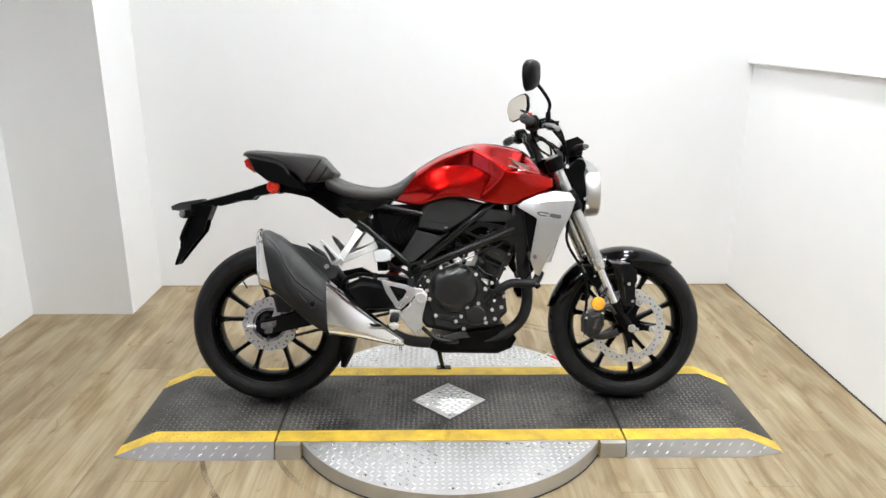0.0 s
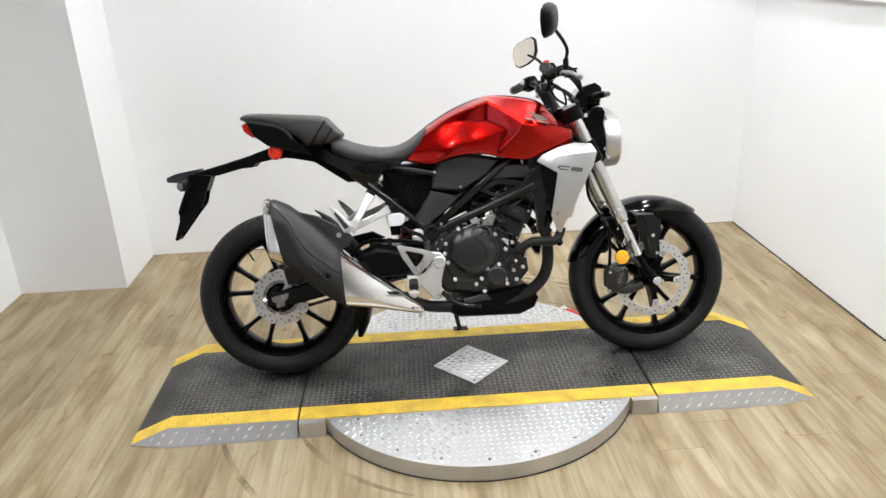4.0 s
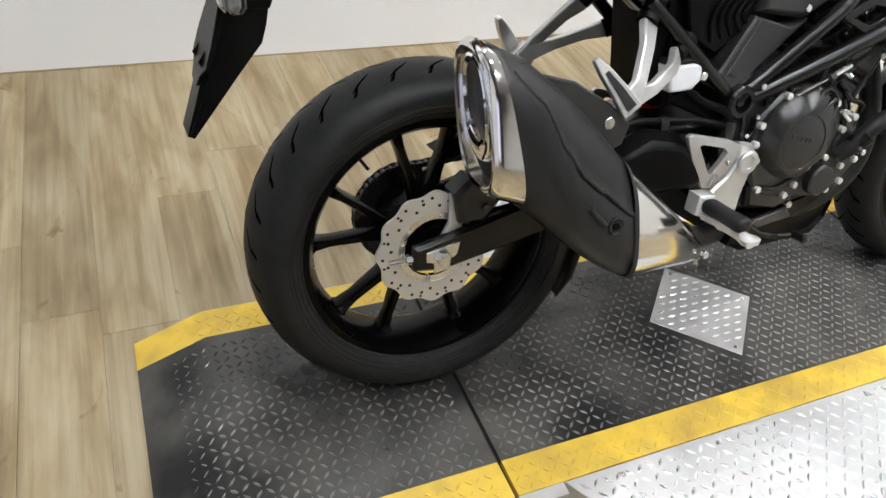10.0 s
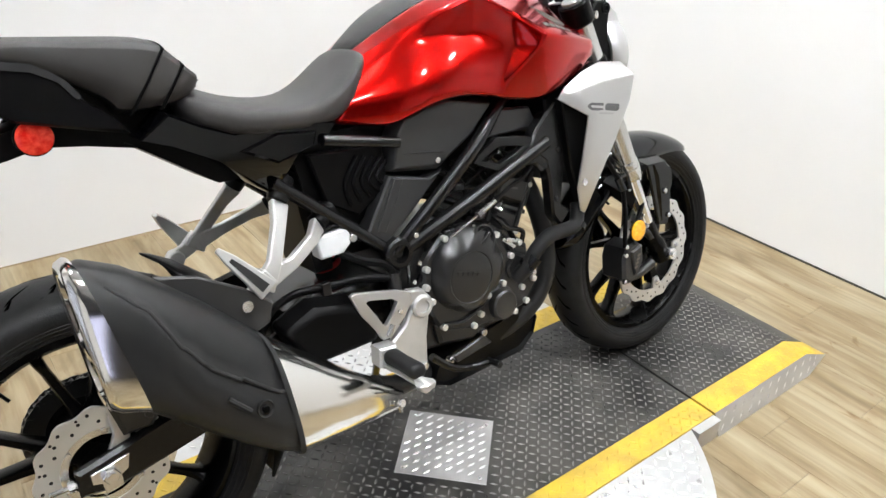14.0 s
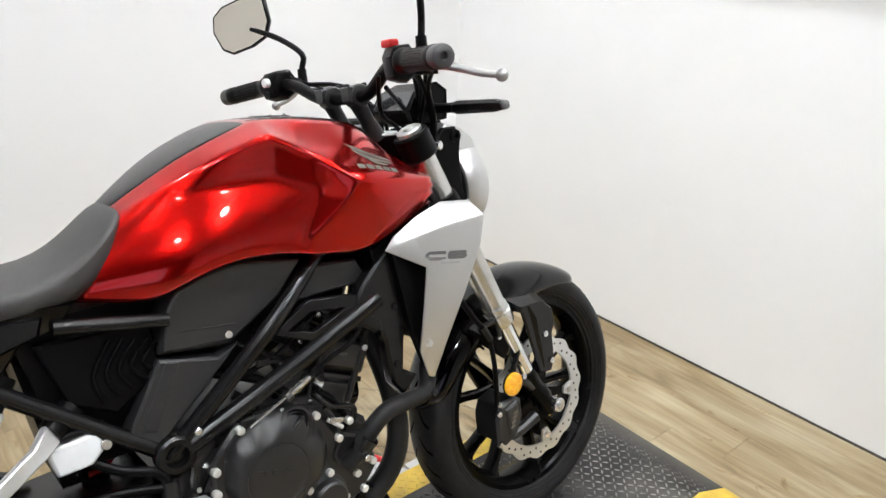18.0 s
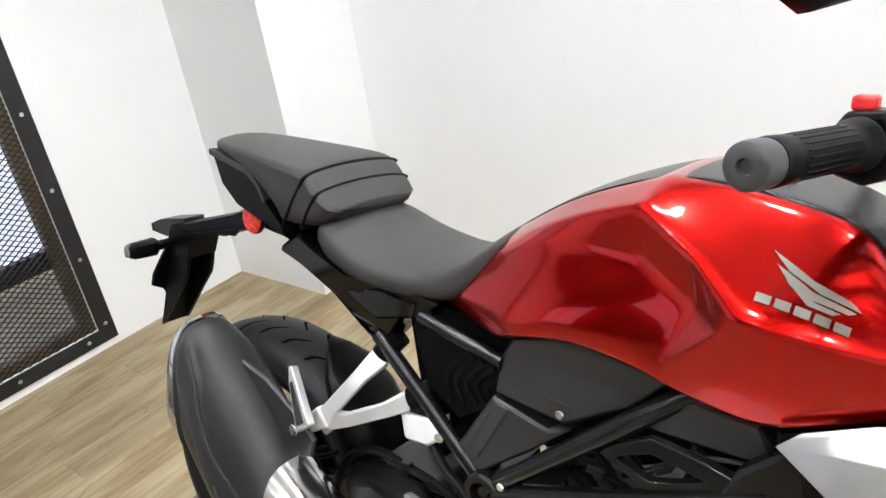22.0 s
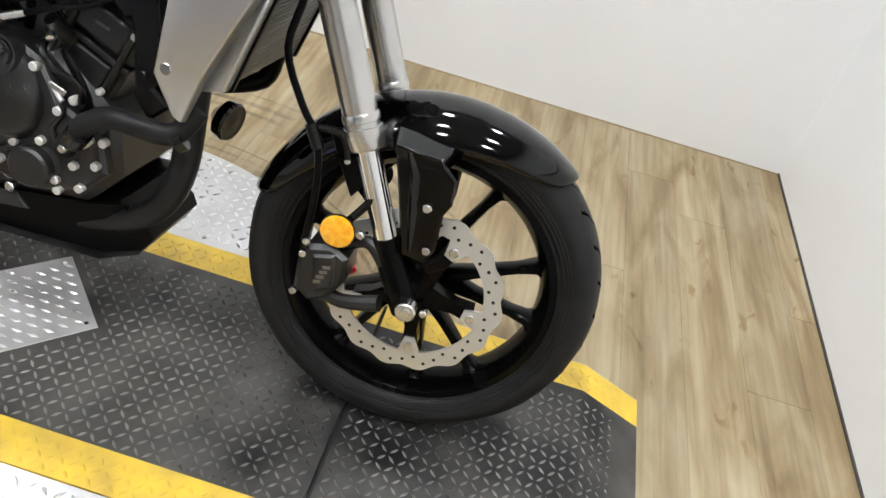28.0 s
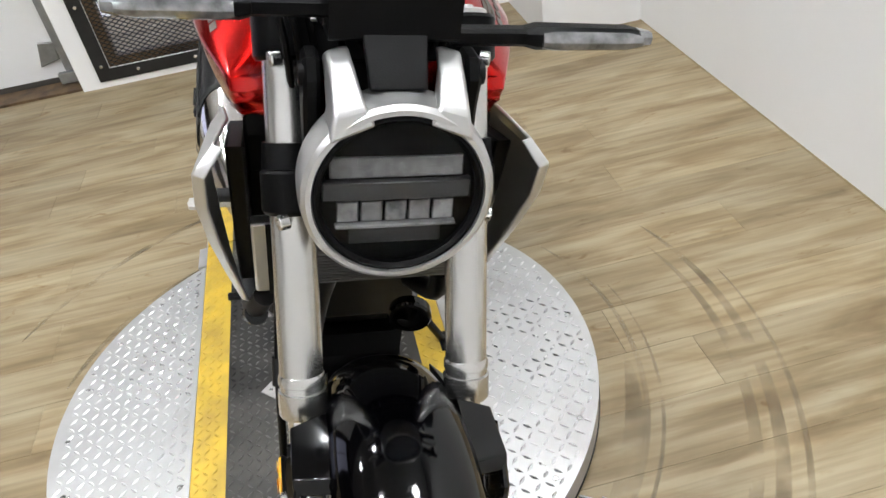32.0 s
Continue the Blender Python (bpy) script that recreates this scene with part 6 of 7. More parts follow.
part("cylinder_panel", cyl_box(0.024, 0.068, 0.070, 0.214), M_ENGINE, eng, bevel=0.004)
part("head_panel", cyl_box(0.092, 0.142, 0.078, 0.226), M_ENGINE, eng, bevel=0.006)
part("panel_mark", Geo().box(CB + CYL_D * 0.118 + Vector((0.0, -0.1135, 0)), (0.022, 0.0012, 0.004), Euler((0, radians(17), 0)).to_matrix()), M_GREYDECAL, eng)
# right-hand crankcase cover
RC = [(-0.090, 0.480), (-0.040, 0.528), (0.045, 0.530), (0.100, 0.505), (0.128, 0.450), (0.190, 0.420), (0.205, 0.360), (0.165, 0.318), (0.100, 0.302), (0.020, 0.308), (-0.060, 0.330), (-0.092, 0.400)]
cc = part("crankcase_cover", Geo().prism(RC, -0.138, -0.112, bevel=0.006), M_ENGINE, eng, "satin black crankcase cover")
CC = Vector((0.016, -0.136, 0.444))
# the rounded wall of the clutch cover is scalloped where the bolts and the filler sit
rings = []
for r, out, dip in ((0.092, -0.006, 0.2), (0.090, 0.004, 0.5), (0.087, 0.012, 0.9), (0.081, 0.020, 1.0), (0.074, 0.0255, 0.75), (0.064, 0.0292, 0.35), (0.056, 0.0312, 0.0), (0.053, 0.0312, 0.0), (0.0515, 0.0295, 0.0), (0.050, 0.0300, 0.0), (0.046, 0.0308, 0.0), (0.010, 0.0312, 0.0)):
    ring, off = [], min(max((0.086 - r) / 0.026, 0), 1)     # the flat face sits off centre
    for k in range(72):
        a = 2 * math.pi * k / 72
        cut = sum(math.exp(-((math.degrees(a) - at + 180) % 360 - 180) ** 2 / (2 * wide ** 2)) * deep for at, wide, deep in ((98, 9, 0.016), (125, 6, 0.010), (20, 8, 0.010), (-55, 7, 0.008), (-125, 8, 0.008), (172, 7, 0.007)))
        q = r - cut * dip
        ring.append((CC.x - 0.012 * off + q * math.cos(a), CC.y - out, CC.z - 0.009 * off + q * math.sin(a)))
    rings.append(ring)
part("clutch_cover", Geo().loft(rings), M_ENGINE, cc, "round black clutch cover", sharp=32)
for k in range(5):
    part("cover_mark", Geo().box((-0.026 + 0.012 * k, -0.1680, 0.452 - 0.0036 * k), (0.0085, 0.0014, 0.007), Euler((0, radians(14), 0)).to_matrix()), M_ENGINE, cc)
boss = Vector((0.048, -0.148, 0.500))
part("oil_boss", Geo().turn(boss, (0.05, -1, 0.2), [(-0.02, 0.034), (0.006, 0.031), (0.012, 0.0285), (0.012, 0.0255), (0.004, 0.0245), (0.004, 0.001)], n=36), M_ENGINE, cc, "boss round the oil filler")
part("oil_cap", Geo().turn(boss + Vector((0, -0.004, 0.001)), (0.05, -1, 0.2), [(-0.004, 0.023), (0.006, 0.022), (0.008, 0.019), (0.005, 0.017), (0.005, 0.001)], n=32), M_BLACK, cc, "black oil filler cap")
part("oil_cap_grip", Geo().box(boss + Vector((0.0005, -0.012, 0.003)), (0.034, 0.010, 0.008), Euler((0, radians(-35), 0)).to_matrix()), M_ENGINE, cc, bevel=0.003)
part("filter_cover", Geo().turn((0.094, -0.134, 0.344), (0, -1, 0), [(-0.004, 0.042), (0.004, 0.040), (0.008, 0.033), (0.022, 0.032), (0.026, 0.028), (0.027, 0.001)], n=40), M_ENGINE, cc, "round black oil filter cover")
BOLTS = [(-0.084, 0.470), (-0.078, 0.402), (-0.055, 0.340), (0.020, 0.318), (0.040, 0.337), (0.062, 0.372), (0.104, 0.386), (0.128, 0.330), (0.132, 0.314), (0.166, 0.328), (0.190, 0.372), (0.178, 0.410), (0.130, 0.440), (0.154, 0.463), (0.094, 0.495), (0.036, 0.524), (0.200, 0.412), (0.171, 0.402), (-0.036, 0.520), (0.156, 0.362), (0.150, 0.388), (-0.088, 0.434)]
for x, z in BOLTS:
    part("engine_bolt", bolt((x, -0.138, z), (0, -1, 0), 0.0068, 0.009), M_BOLT, cc)
part("left_cover", Geo().turn((0.03, 0.112, 0.42), (0, 1, 0), [(0, 0.095), (0.02, 0.09), (0.034, 0.07), (0.036, 0.001)], n=40), M_ENGINE, eng)
part("sprocket_cover", Geo().prism([(-0.15, 0.44), (-0.05, 0.46), (-0.04, 0.34), (-0.14, 0.32)], 0.11, 0.135, bevel=0.008), M_ENGINE, eng)
part("case_web", Geo().tube([(0.112, -0.139, 0.502), (0.128, -0.140, 0.470), (0.136, -0.140, 0.440), (0.120, -0.139, 0.412), (0.128, -0.139, 0.392)], 0.0045, n=8), M_ENGINE, cc)
part("case_web", Geo().tube([(0.062, -0.138, 0.366), (0.036, -0.139, 0.350), (-0.010, -0.139, 0.336), (-0.052, -0.138, 0.344)], 0.005, n=8), M_ENGINE, cc)
part("web_stud", Geo().cyl((0.116, -0.138, 0.478), (0.138, -0.146, 0.458), 0.0038, n=8), M_BOLT, cc)
part("lower_case", Geo().prism([(-0.070, 0.345), (0.030, 0.322), (0.060, 0.300), (0.020, 0.284), (-0.060, 0.300)], -0.134, -0.110, bevel=0.006), M_ENGINE, eng)
for u, v in ((-0.040, 0.030), (0.040, 0.030), (-0.044, 0.135), (0.044, 0.135)):
    p = CB + CYL_D * v + Vector((u * CYL_D.z, -0.110, -u * CYL_D.x))
    part("head_bolt", bolt(p, (0, -1, 0), 0.0055, 0.006), M_BOLT, eng)
# clutch cable with its bright adjuster, cable bracket
part("clutch_arm", Geo().box((-0.020, -0.132, 0.522), (0.026, 0.020, 0.026)), M_FRAME, eng, bevel=0.003)
part("clutch_cable", Geo().tube([(-0.022, -0.148, 0.522), (0.034, -0.151, 0.546), (0.090, -0.151, 0.570)], 0.0025, n=8), M_STEEL, eng, "bright clutch cable end")
part("cable_adjuster", Geo().tube([(0.052, -0.151, 0.553), (0.088, -0.151, 0.569)], 0.0055, n=8), M_STEEL, eng)
part("cable_sheath", Geo().tube([(0.088, -0.151, 0.569), (0.135, -0.150, 0.590), (0.190, -0.146, 0.612), (0.290, -0.100, 0.700), (0.360, -0.06, 0.80)], 0.0045, n=8), M_BLACK, eng)
part("cable_nut", Geo().cyl((0.042, -0.151, 0.5485), (0.052, -0.151, 0.553), 0.009, n=6), M_ENGINE, eng)
# thermostat, hoses and wiring seen through the frame
part("throttle_body", Geo().cyl((0.02, 0.0, 0.600), (0.09, 0.0, 0.615), 0.034, n=20), M_ENGINE, eng)
for pts, r in (([(0.000, -0.09, 0.640), (0.040, -0.105, 0.610), (0.060, -0.10, 0.570), (0.050, -0.09, 0.530)], 0.007), ([(0.030, -0.09, 0.650), (0.075, -0.10, 0.625), (0.105, -0.10, 0.590)], 0.006), ([(-0.04, -0.08, 0.600), (0.02, -0.10, 0.575), (0.055, -0.11, 0.545)], 0.008), ([(0.120, -0.115, 0.520), (0.140, -0.122, 0.500), (0.162, -0.118, 0.452), (0.140, -0.115, 0.430)], 0.006), ([(-0.09, -0.10, 0.540), (-0.06, -0.12, 0.510), (-0.066, -0.12, 0.490)], 0.009), ([(-0.02, -0.09, 0.560), (0.01, -0.10, 0.530), (0.0, -0.09, 0.50)], 0.008)):
    part("hose", Geo().tube(pts, r, n=8), M_BLACK, eng)
part("sensor", Geo().cyl((0.122, -0.105, 0.536), (0.112, -0.135, 0.566), 0.013, 0.010, n=12), M_ENGINE, eng)
part("sensor_clip", Geo().cyl((0.108, -0.128, 0.548), (0.116, -0.140, 0.540), 0.006, n=10), M_STEEL, eng)
part("coolant_pipe", Geo().tube([(0.140, -0.140, 0.385), (0.158, -0.154, 0.408), (0.186, -0.162, 0.444), (0.222, -0.164, 0.464), (0.262, -0.162, 0.464), (0.310, -0.156, 0.466), (0.334, -0.140, 0.505)], 0.0160, n=16), M_RUBBER, bike, "black coolant hose")
for p, d in (((0.160, -0.152, 0.408), (0.178, -0.164, 0.430)), ((0.312, -0.157, 0.456), (0.322, -0.153, 0.464))):
    part("hose_clip", Geo().cyl(p, d, 0.0180, n=16), M_FRAME, bike)
part("clip_screw", bolt((0.160, -0.172, 0.402), (0, -1, 0), 0.006, 0.008), M_STEEL, bike)
part("water_pipe", Geo().tube([(0.100, -0.128, 0.530), (0.106, -0.142, 0.520), (0.122, -0.144, 0.502), (0.150, -0.144, 0.493), (0.165, -0.144, 0.482), (0.163, -0.140, 0.462)], 0.0052, n=10), M_FRAME, eng, "thin black water pipe")
part("pipe_clip", Geo().box((0.130, -0.142, 0.474), (0.026, 0.008, 0.010), Euler((0, radians(20), 0)).to_matrix()), M_STEEL, eng, bevel=0.002)
# leads and plugs crowded behind the frame tubes
for pts, r in (([(0.030, -0.092, 0.640), (0.070, -0.102, 0.662), (0.120, -0.098, 0.650), (0.160, -0.092, 0.620)], 0.0035), ([(0.020, -0.090, 0.610), (0.060, -0.104, 0.640), (0.085, -0.100, 0.680)], 0.003), ([(0.060, -0.096, 0.600), (0.100, -0.106, 0.628), (0.150, -0.100, 0.660), (0.200, -0.092, 0.668)], 0.004), ([(0.140, -0.096, 0.690), (0.150, -0.104, 0.650), (0.180, -0.100, 0.610)], 0.003), ([(-0.010, -0.100, 0.585), (0.030, -0.112, 0.600), (0.080, -0.108, 0.590), (0.110, -0.100, 0.560)], 0.0045), ([(-0.060, -0.108, 0.500), (-0.080, -0.126, 0.470), (-0.100, -0.128, 0.440)], 0.006), ([(-0.110, -0.120, 0.480), (-0.120, -0.134, 0.455), (-0.108, -0.130, 0.430)], 0.0045)):
    part("wiring_lead", Geo().tube(pts, r, n=8), M_FRAME, eng)
for p, d in (((0.062, -0.104, 0.652), 20), ((0.112, -0.104, 0.634), -35), ((0.150, -0.104, 0.664), 50), ((0.030, -0.110, 0.604), 10), ((0.182, -0.100, 0.640), -15)):
    part("wiring_plug", Geo().box(p, (0.022, 0.014, 0.012), Euler((0, radians(d), 0)).to_matrix()), M_ENGINE, eng, bevel=0.002)
for p in ((0.076, -0.110, 0.646), (0.140, -0.110, 0.652), (0.100, -0.112, 0.618), (-0.070, -0.130, 0.470), (-0.112, -0.136, 0.452), (-0.096, -0.136, 0.486)):
    part("clip_screw", bolt(p, (0, -1, 0.2), 0.0045, 0.005), M_STEEL, eng)
# header pipe and belly pan
part("exhaust_header", Geo().tube([(0.200, 0.0, 0.590), (0.270, -0.02, 0.575), (0.292, -0.062, 0.470), (0.290, -0.080, 0.360), (0.245, -0.080, 0.285), (0.150, -0.070, 0.240), (0.000, -0.070, 0.225), (-0.150, -0.110, 0.240), (-0.240, -0.160, 0.290)], 0.0215, n=16), M_MUFF, bike, "matt black exhaust header pipe")
BP = [(-0.060, 0.258), (0.020, 0.276), (0.160, 0.292), (0.205, 0.302), (0.225, 0.268), (0.246, 0.258), (0.256, 0.240), (0.236, 0.206), (0.180, 0.188), (-0.040, 0.196), (-0.080, 0.215)]
g = Geo().loft([[(x, y * (1.0 - 0.45 * min(max((x - 0.12) / 0.16, 0), 1)), 0.235 + (z - 0.235) * k) for x, z in BP] for y, k in ((-0.112, 0.82), (-0.124, 0.98), (-0.118, 1.0), (-0.095, 0.96), (0.095, 0.96), (0.118, 1.0), (0.124, 0.98), (0.112, 0.82))])
part("belly_pan", g, M_BLACK, bike, "black plastic belly pan", sharp=30)
part("belly_inset", Geo().prism([(-0.030, 0.262), (0.055, 0.280), (0.075, 0.256), (-0.020, 0.244)], -0.130, -0.12, bevel=0.003), M_GREYPANEL, bike)
for p in ((-0.045, -0.135, 0.262), (0.050, -0.13, 0.29)):
    part("pan_bolt", bolt(p, (0, -1, 0), 0.008, 0.008), M_STEEL, bike)

# ---- muffler ----
def muffler_ring(x, zt, zb, yc, hw, n=28, p=2.9, lean=0.0):
    out = []
    for a, b in superellipse(hw, (zt - zb) / 2, n, p):
        out.append((x + lean * b, yc + 0.010 + a + 0.16 * b, (zt + zb) / 2 + b))
    return out


MUF = [(-0.672, 0.659, 0.462, -0.203, 0.060), (-0.660, 0.661, 0.452, -0.204, 0.0635), (-0.610, 0.638, 0.412, -0.208, 0.070), (-0.565, 0.603, 0.371, -0.212, 0.073), (-0.515, 0.559, 0.330, -0.216, 0.073), (-0.475, 0.518, 0.303, -0.219, 0.071), (-0.446, 0.487, 0.290, -0.221, 0.068)]
LINE = [(-0.71, 0.695), (-0.646, 0.626), (-0.610, 0.588), (-0.585, 0.535), (-0.555, 0.494), (-0.510, 0.456), (-0.455, 0.413), (-0.41, 0.38)]


def along(table, x):
    for p, q in zip(table, table[1:]):
        if p[0] <= x <= q[0]:
            t = (x - p[0]) / (q[0] - p[0])
            return [a + (b - a) * t for a, b in zip(p, q)]
    return list(table[0] if x < table[0][0] else table[-1])


rings = []
for k in range(45):
    x = -0.672 + (0.672 - 0.446) * k / 44
    m = along(MUF, x)
    ring = []
    for p in muffler_ring(*m, n=64, lean=-0.06):
        if p[1] < m[3]:     # the outer half is pressed in above one line and below another
            up = p[2] - along(LINE, p[0])[1]
            low = (along(LINE, p[0])[1] - 0.062) - p[2]
            dent = 0.0085 * min(max(up / 0.005, 0), 1) + 0.004 * min(max(low / 0.014, 0), 1)
            dent *= min(max((m[3] - p[1]) / 0.03, 0), 1)
            p = (p[0], p[1] + dent, p[2])
        ring.append(p)
    rings.append(ring)
muf = part("muffler", Geo().loft(rings), M_MUFF, bike, "stubby muffler with a satin black cover", sharp=40)
# raised outer cover, its slot and screw
part("muffler_band", Geo().loft([[Vector(p) + Vector((0, 0, 0)) for p in muffler_ring(x, zt + 0.0025, zb - 0.0025, yc, hw + 0.0025, lean=-0.06)] for x, zt, zb, yc, hw in ((-0.450, 0.491, 0.291, -0.2207, 0.0685), (-0.441, 0.482, 0.287, -0.2215, 0.0675))], caps=False), M_HOLE, muf)
part("muffler_slot", Geo().tube([(-0.540, -0.2820, 0.440), (-0.512, -0.2858, 0.410)], 0.0045, n=8), M_HOLE, muf)
part("muffler_screw_seat", Geo().turn((-0.490, -0.2825, 0.404), (0.05, -1, 0.1), [(0, 0.014), (0.0045, 0.013), (0.002, 0.010), (0.002, 0.001)], n=24), M_MUFF, muf)
part("muffler_screw", bolt((-0.490, -0.2850, 0.404), (0.05, -1, 0.1), 0.0065, 0.003), M_BLACK, muf)
seam = []
for k in range(40):
    x = -0.648 + 0.200 * k / 39
    m = along(MUF, x)
    seam.append(min((Vector(p) for p in muffler_ring(*m, n=256, lean=-0.06) if p[1] < m[3]), key=lambda p: abs(p.z - along(LINE, p.x)[1])))
part("muffler_seam", Geo().tube([p + Vector((0, 0.0015, 0)) for p in seam], 0.0030, n=8, smooth=0), M_HOLE, muf)
# polished end cap with the outlet
cap = [muffler_ring(-0.656, 0.665, 0.440, -0.2050, 0.0690, n=64, lean=-0.20)] + [muffler_ring(x, zt, zb, yc, hw, n=64, lean=-0.06) for x, zt, zb, yc, hw in ( (-0.678, 0.668, 0.452, -0.203, 0.0650), (-0.689, 0.663, 0.459, -0.203, 0.0610), (-0.692, 0.657, 0.464, -0.202, 0.0560), (-0.690, 0.653, 0.469, -0.202, 0.0520), (-0.672, 0.650, 0.474, -0.201, 0.0490), (-0.655, 0.640, 0.482, -0.200, 0.0420))]
endc = part("end_cap", Geo().loft(cap), M_POLISH, muf, "polished steel muffler end cap", sharp=50)
def oval(x, hw, hh, z=0.578):
    return [(x - 0.011 - 0.07 * b, -0.194 + a + 0.16 * b, z + b) for a, b in superellipse(hw, hh, 40, 2.3)]


part("outlet", Geo().loft([oval(-0.646, 0.040, 0.076), oval(-0.672, 0.040, 0.076), oval(-0.679, 0.037, 0.072), oval(-0.681, 0.033, 0.064, 0.582), oval(-0.678, 0.029, 0.055, 0.586), oval(-0.660, 0.027, 0.050, 0.588), oval(-0.648, 0.027, 0.050, 0.588)], caps=False), M_CHROME, endc, "polished oval outlet")
part("outlet_hole", Geo().loft([oval(-0.646, 0.0275, 0.0505, 0.588), oval(-0.650, 0.0275, 0.0505, 0.588)]), M_HOLE, endc)
# polished heat shield down to the header
SHD = [(-0.444, 0.484, 0.288, -0.221, 0.066), (-0.405, 0.450, 0.282, -0.217, 0.062), (-0.340, 0.394, 0.270, -0.205, 0.054), (-0.270, 0.335, 0.251, -0.186, 0.042), (-0.205, 0.282, 0.232, -0.164, 0.028), (-0.174, 0.256, 0.226, -0.150, 0.018)]
shield = part("heat_shield", Geo().loft([muffler_ring(*m, lean=-0.05) for m in SHD]), M_POLISH, bike, "polished steel exhaust heat shield", sharp=40)
part("shield_bolt", bolt((-0.202, -0.190, 0.252), (0.2, -1, 0.2), 0.008, 0.005), M_STEEL, shield)
part("shield_stud", Geo().cyl((-0.186, -0.156, 0.234), (-0.185, -0.156, 0.212), 0.005, n=10), M_STEEL, shield)

mp = part("muffler_bracket", Geo().prism([(-0.580, 0.612), (-0.520, 0.596), (-0.452, 0.556), (-0.410, 0.520), (-0.420, 0.488), (-0.470, 0.470), (-0.540, 0.500)], -0.182, -0.172, bevel=0.003), M_GREYPANEL, bike, "dark grey muffler bracket plate")
part("bracket_hole", Geo().cyl((-0.503, -0.1822, 0.529), (-0.503, -0.1826, 0.529), 0.006, n=14), M_HOLE, mp)

# ---- swingarm, rear brake, hugger ----
for s in (-1, 1):
    SW = [(-0.735, 0.312), (-0.700, 0.320), (-0.640, 0.335), (-0.500, 0.372), (-0.340, 0.440), (-0.160, 0.460), (-0.120, 0.420), (-0.160, 0.360), (-0.360, 0.330), (-0.520, 0.296), (-0.680, 0.262), (-0.735, 0.268)]
    sa = part("swingarm", Geo().prism(SW, s * 0.074, s * 0.096, bevel=0.006), M_FRAME, bike, "black steel swingarm")
    if s < 0:
        part("swingarm_cover", Geo().loft([[(-0.400, -0.105, 0.455), (-0.330, -0.105, 0.486), (-0.250, -0.105, 0.470), (-0.180, -0.105, 0.400), (-0.200, -0.105, 0.360), (-0.350, -0.105, 0.355)], [(-0.388, -0.150, 0.440), (-0.326, -0.150, 0.466), (-0.256, -0.150, 0.452), (-0.196, -0.150, 0.396), (-0.214, -0.150, 0.370), (-0.344, -0.150, 0.368)]]), M_BLACK, sa, "black swingarm cover", bevel=0.010)
    part("axle_plate", Geo().prism([(-0.715, 0.304), (-0.655, 0.316), (-0.660, 0.292), (-0.672, 0.286), (-0.672, 0.268), (-0.700, 0.262), (-0.702, 0.282), (-0.715, 0.286)], s * 0.095, s * 0.0995, bevel=0.001), M_STEEL, sa, "bright chain adjuster plate")
    part("axle_nut", Geo().cyl((RX, s * 0.096, RZ), (RX, s * 0.110, RZ), 0.014, n=6, edge=0.002), M_STEEL, sa)
    part("axle_tip", Geo().cyl((RX, s * 0.106, RZ), (RX, s * 0.116, RZ), 0.008, n=14), M_STEEL, sa)
    part("adjuster_bolt", Geo().cyl((-0.730, s * 0.085, 0.290), (-0.775, s * 0.085, 0.290), 0.0045, n=8), M_STEEL, sa)
    part("adjuster_nut", Geo().cyl((-0.738, s * 0.085, 0.290), (-0.748, s * 0.085, 0.290), 0.009, n=6), M_STEEL, sa)
part("rear_axle", Geo().cyl((RX, -0.10, RZ), (RX, 0.10, RZ), 0.010, n=14), M_STEEL, bike)
part("swingarm_bridge", Geo().prism([(-0.36, 0.46), (-0.16, 0.47), (-0.14, 0.40), (-0.34, 0.37)], -0.1, 0.1, bevel=0.01), M_FRAME, bike)
rc = part("rear_caliper", Geo().prism([(-0.668, 0.400), (-0.640, 0.425), (-0.600, 0.410), (-0.585, 0.375), (-0.610, 0.345), (-0.655, 0.345)], -0.100, -0.046, bevel=0.008), M_ENGINE, bike, "black rear brake caliper")
part("caliper_bracket", Geo().prism([(-0.668, 0.395), (-0.655, 0.400), (-0.640, 0.350), (-0.655, 0.300), (-0.690, 0.300), (-0.668, 0.345)], -0.082, -0.071, bevel=0.002), M_CAST, rc)
part("caliper_bolt", bolt((-0.612, -0.100, 0.372), (0, -1, 0), 0.008, 0.006), M_ENGINE, rc)
part("caliper_hose", Geo().tube([(-0.62, -0.11, 0.42), (-0.58, -0.12, 0.45), (-0.50, -0.12, 0.43), (-0.42, -0.125, 0.47)], 0.005, n=8), M_BLACK, rc)
hug_rings = []
for deg, half, lip in ((118, 0.006, 0.001), (114, 0.030, 0.006), (107, 0.062, 0.020), (97, 0.082, 0.040), (82, 0.088, 0.055), (62, 0.088, 0.062), (44, 0.084, 0.055), (30, 0.078, 0.045), (20, 0.05, 0.02)):
    a = radians(deg - 62)
    dd = Vector((math.cos(radians(deg) - 0.0), 0, math.sin(radians(deg))))
    ring = []
    for i in range(9):
        t = -1 + i / 4
        ring.append(Vector((RX, half * math.sin(t * math.pi / 2), RZ)) + dd * (0.337 - lip * (1 - math.cos(t * math.pi / 2))))
    hug_rings.append(ring)
hug = []
for ring, deg in zip(hug_rings, (118, 114, 105, 92, 76, 60, 44, 30, 20)):
    hug.append([Matrix.Translation((RX, 0, RZ)) @ Matrix.Rotation(radians(52), 4, "Y") @ Matrix.Translation((-RX, 0, -RZ)) @ p for p in ring])
hugger = part("rear_hugger", Geo().loft(hug, loop=False), M_BLACK, bike, "black plastic rear wheel hugger", sharp=60)
so = hugger.modifiers.new("solid", "SOLIDIFY")
so.thickness, so.offset = 0.003, -1
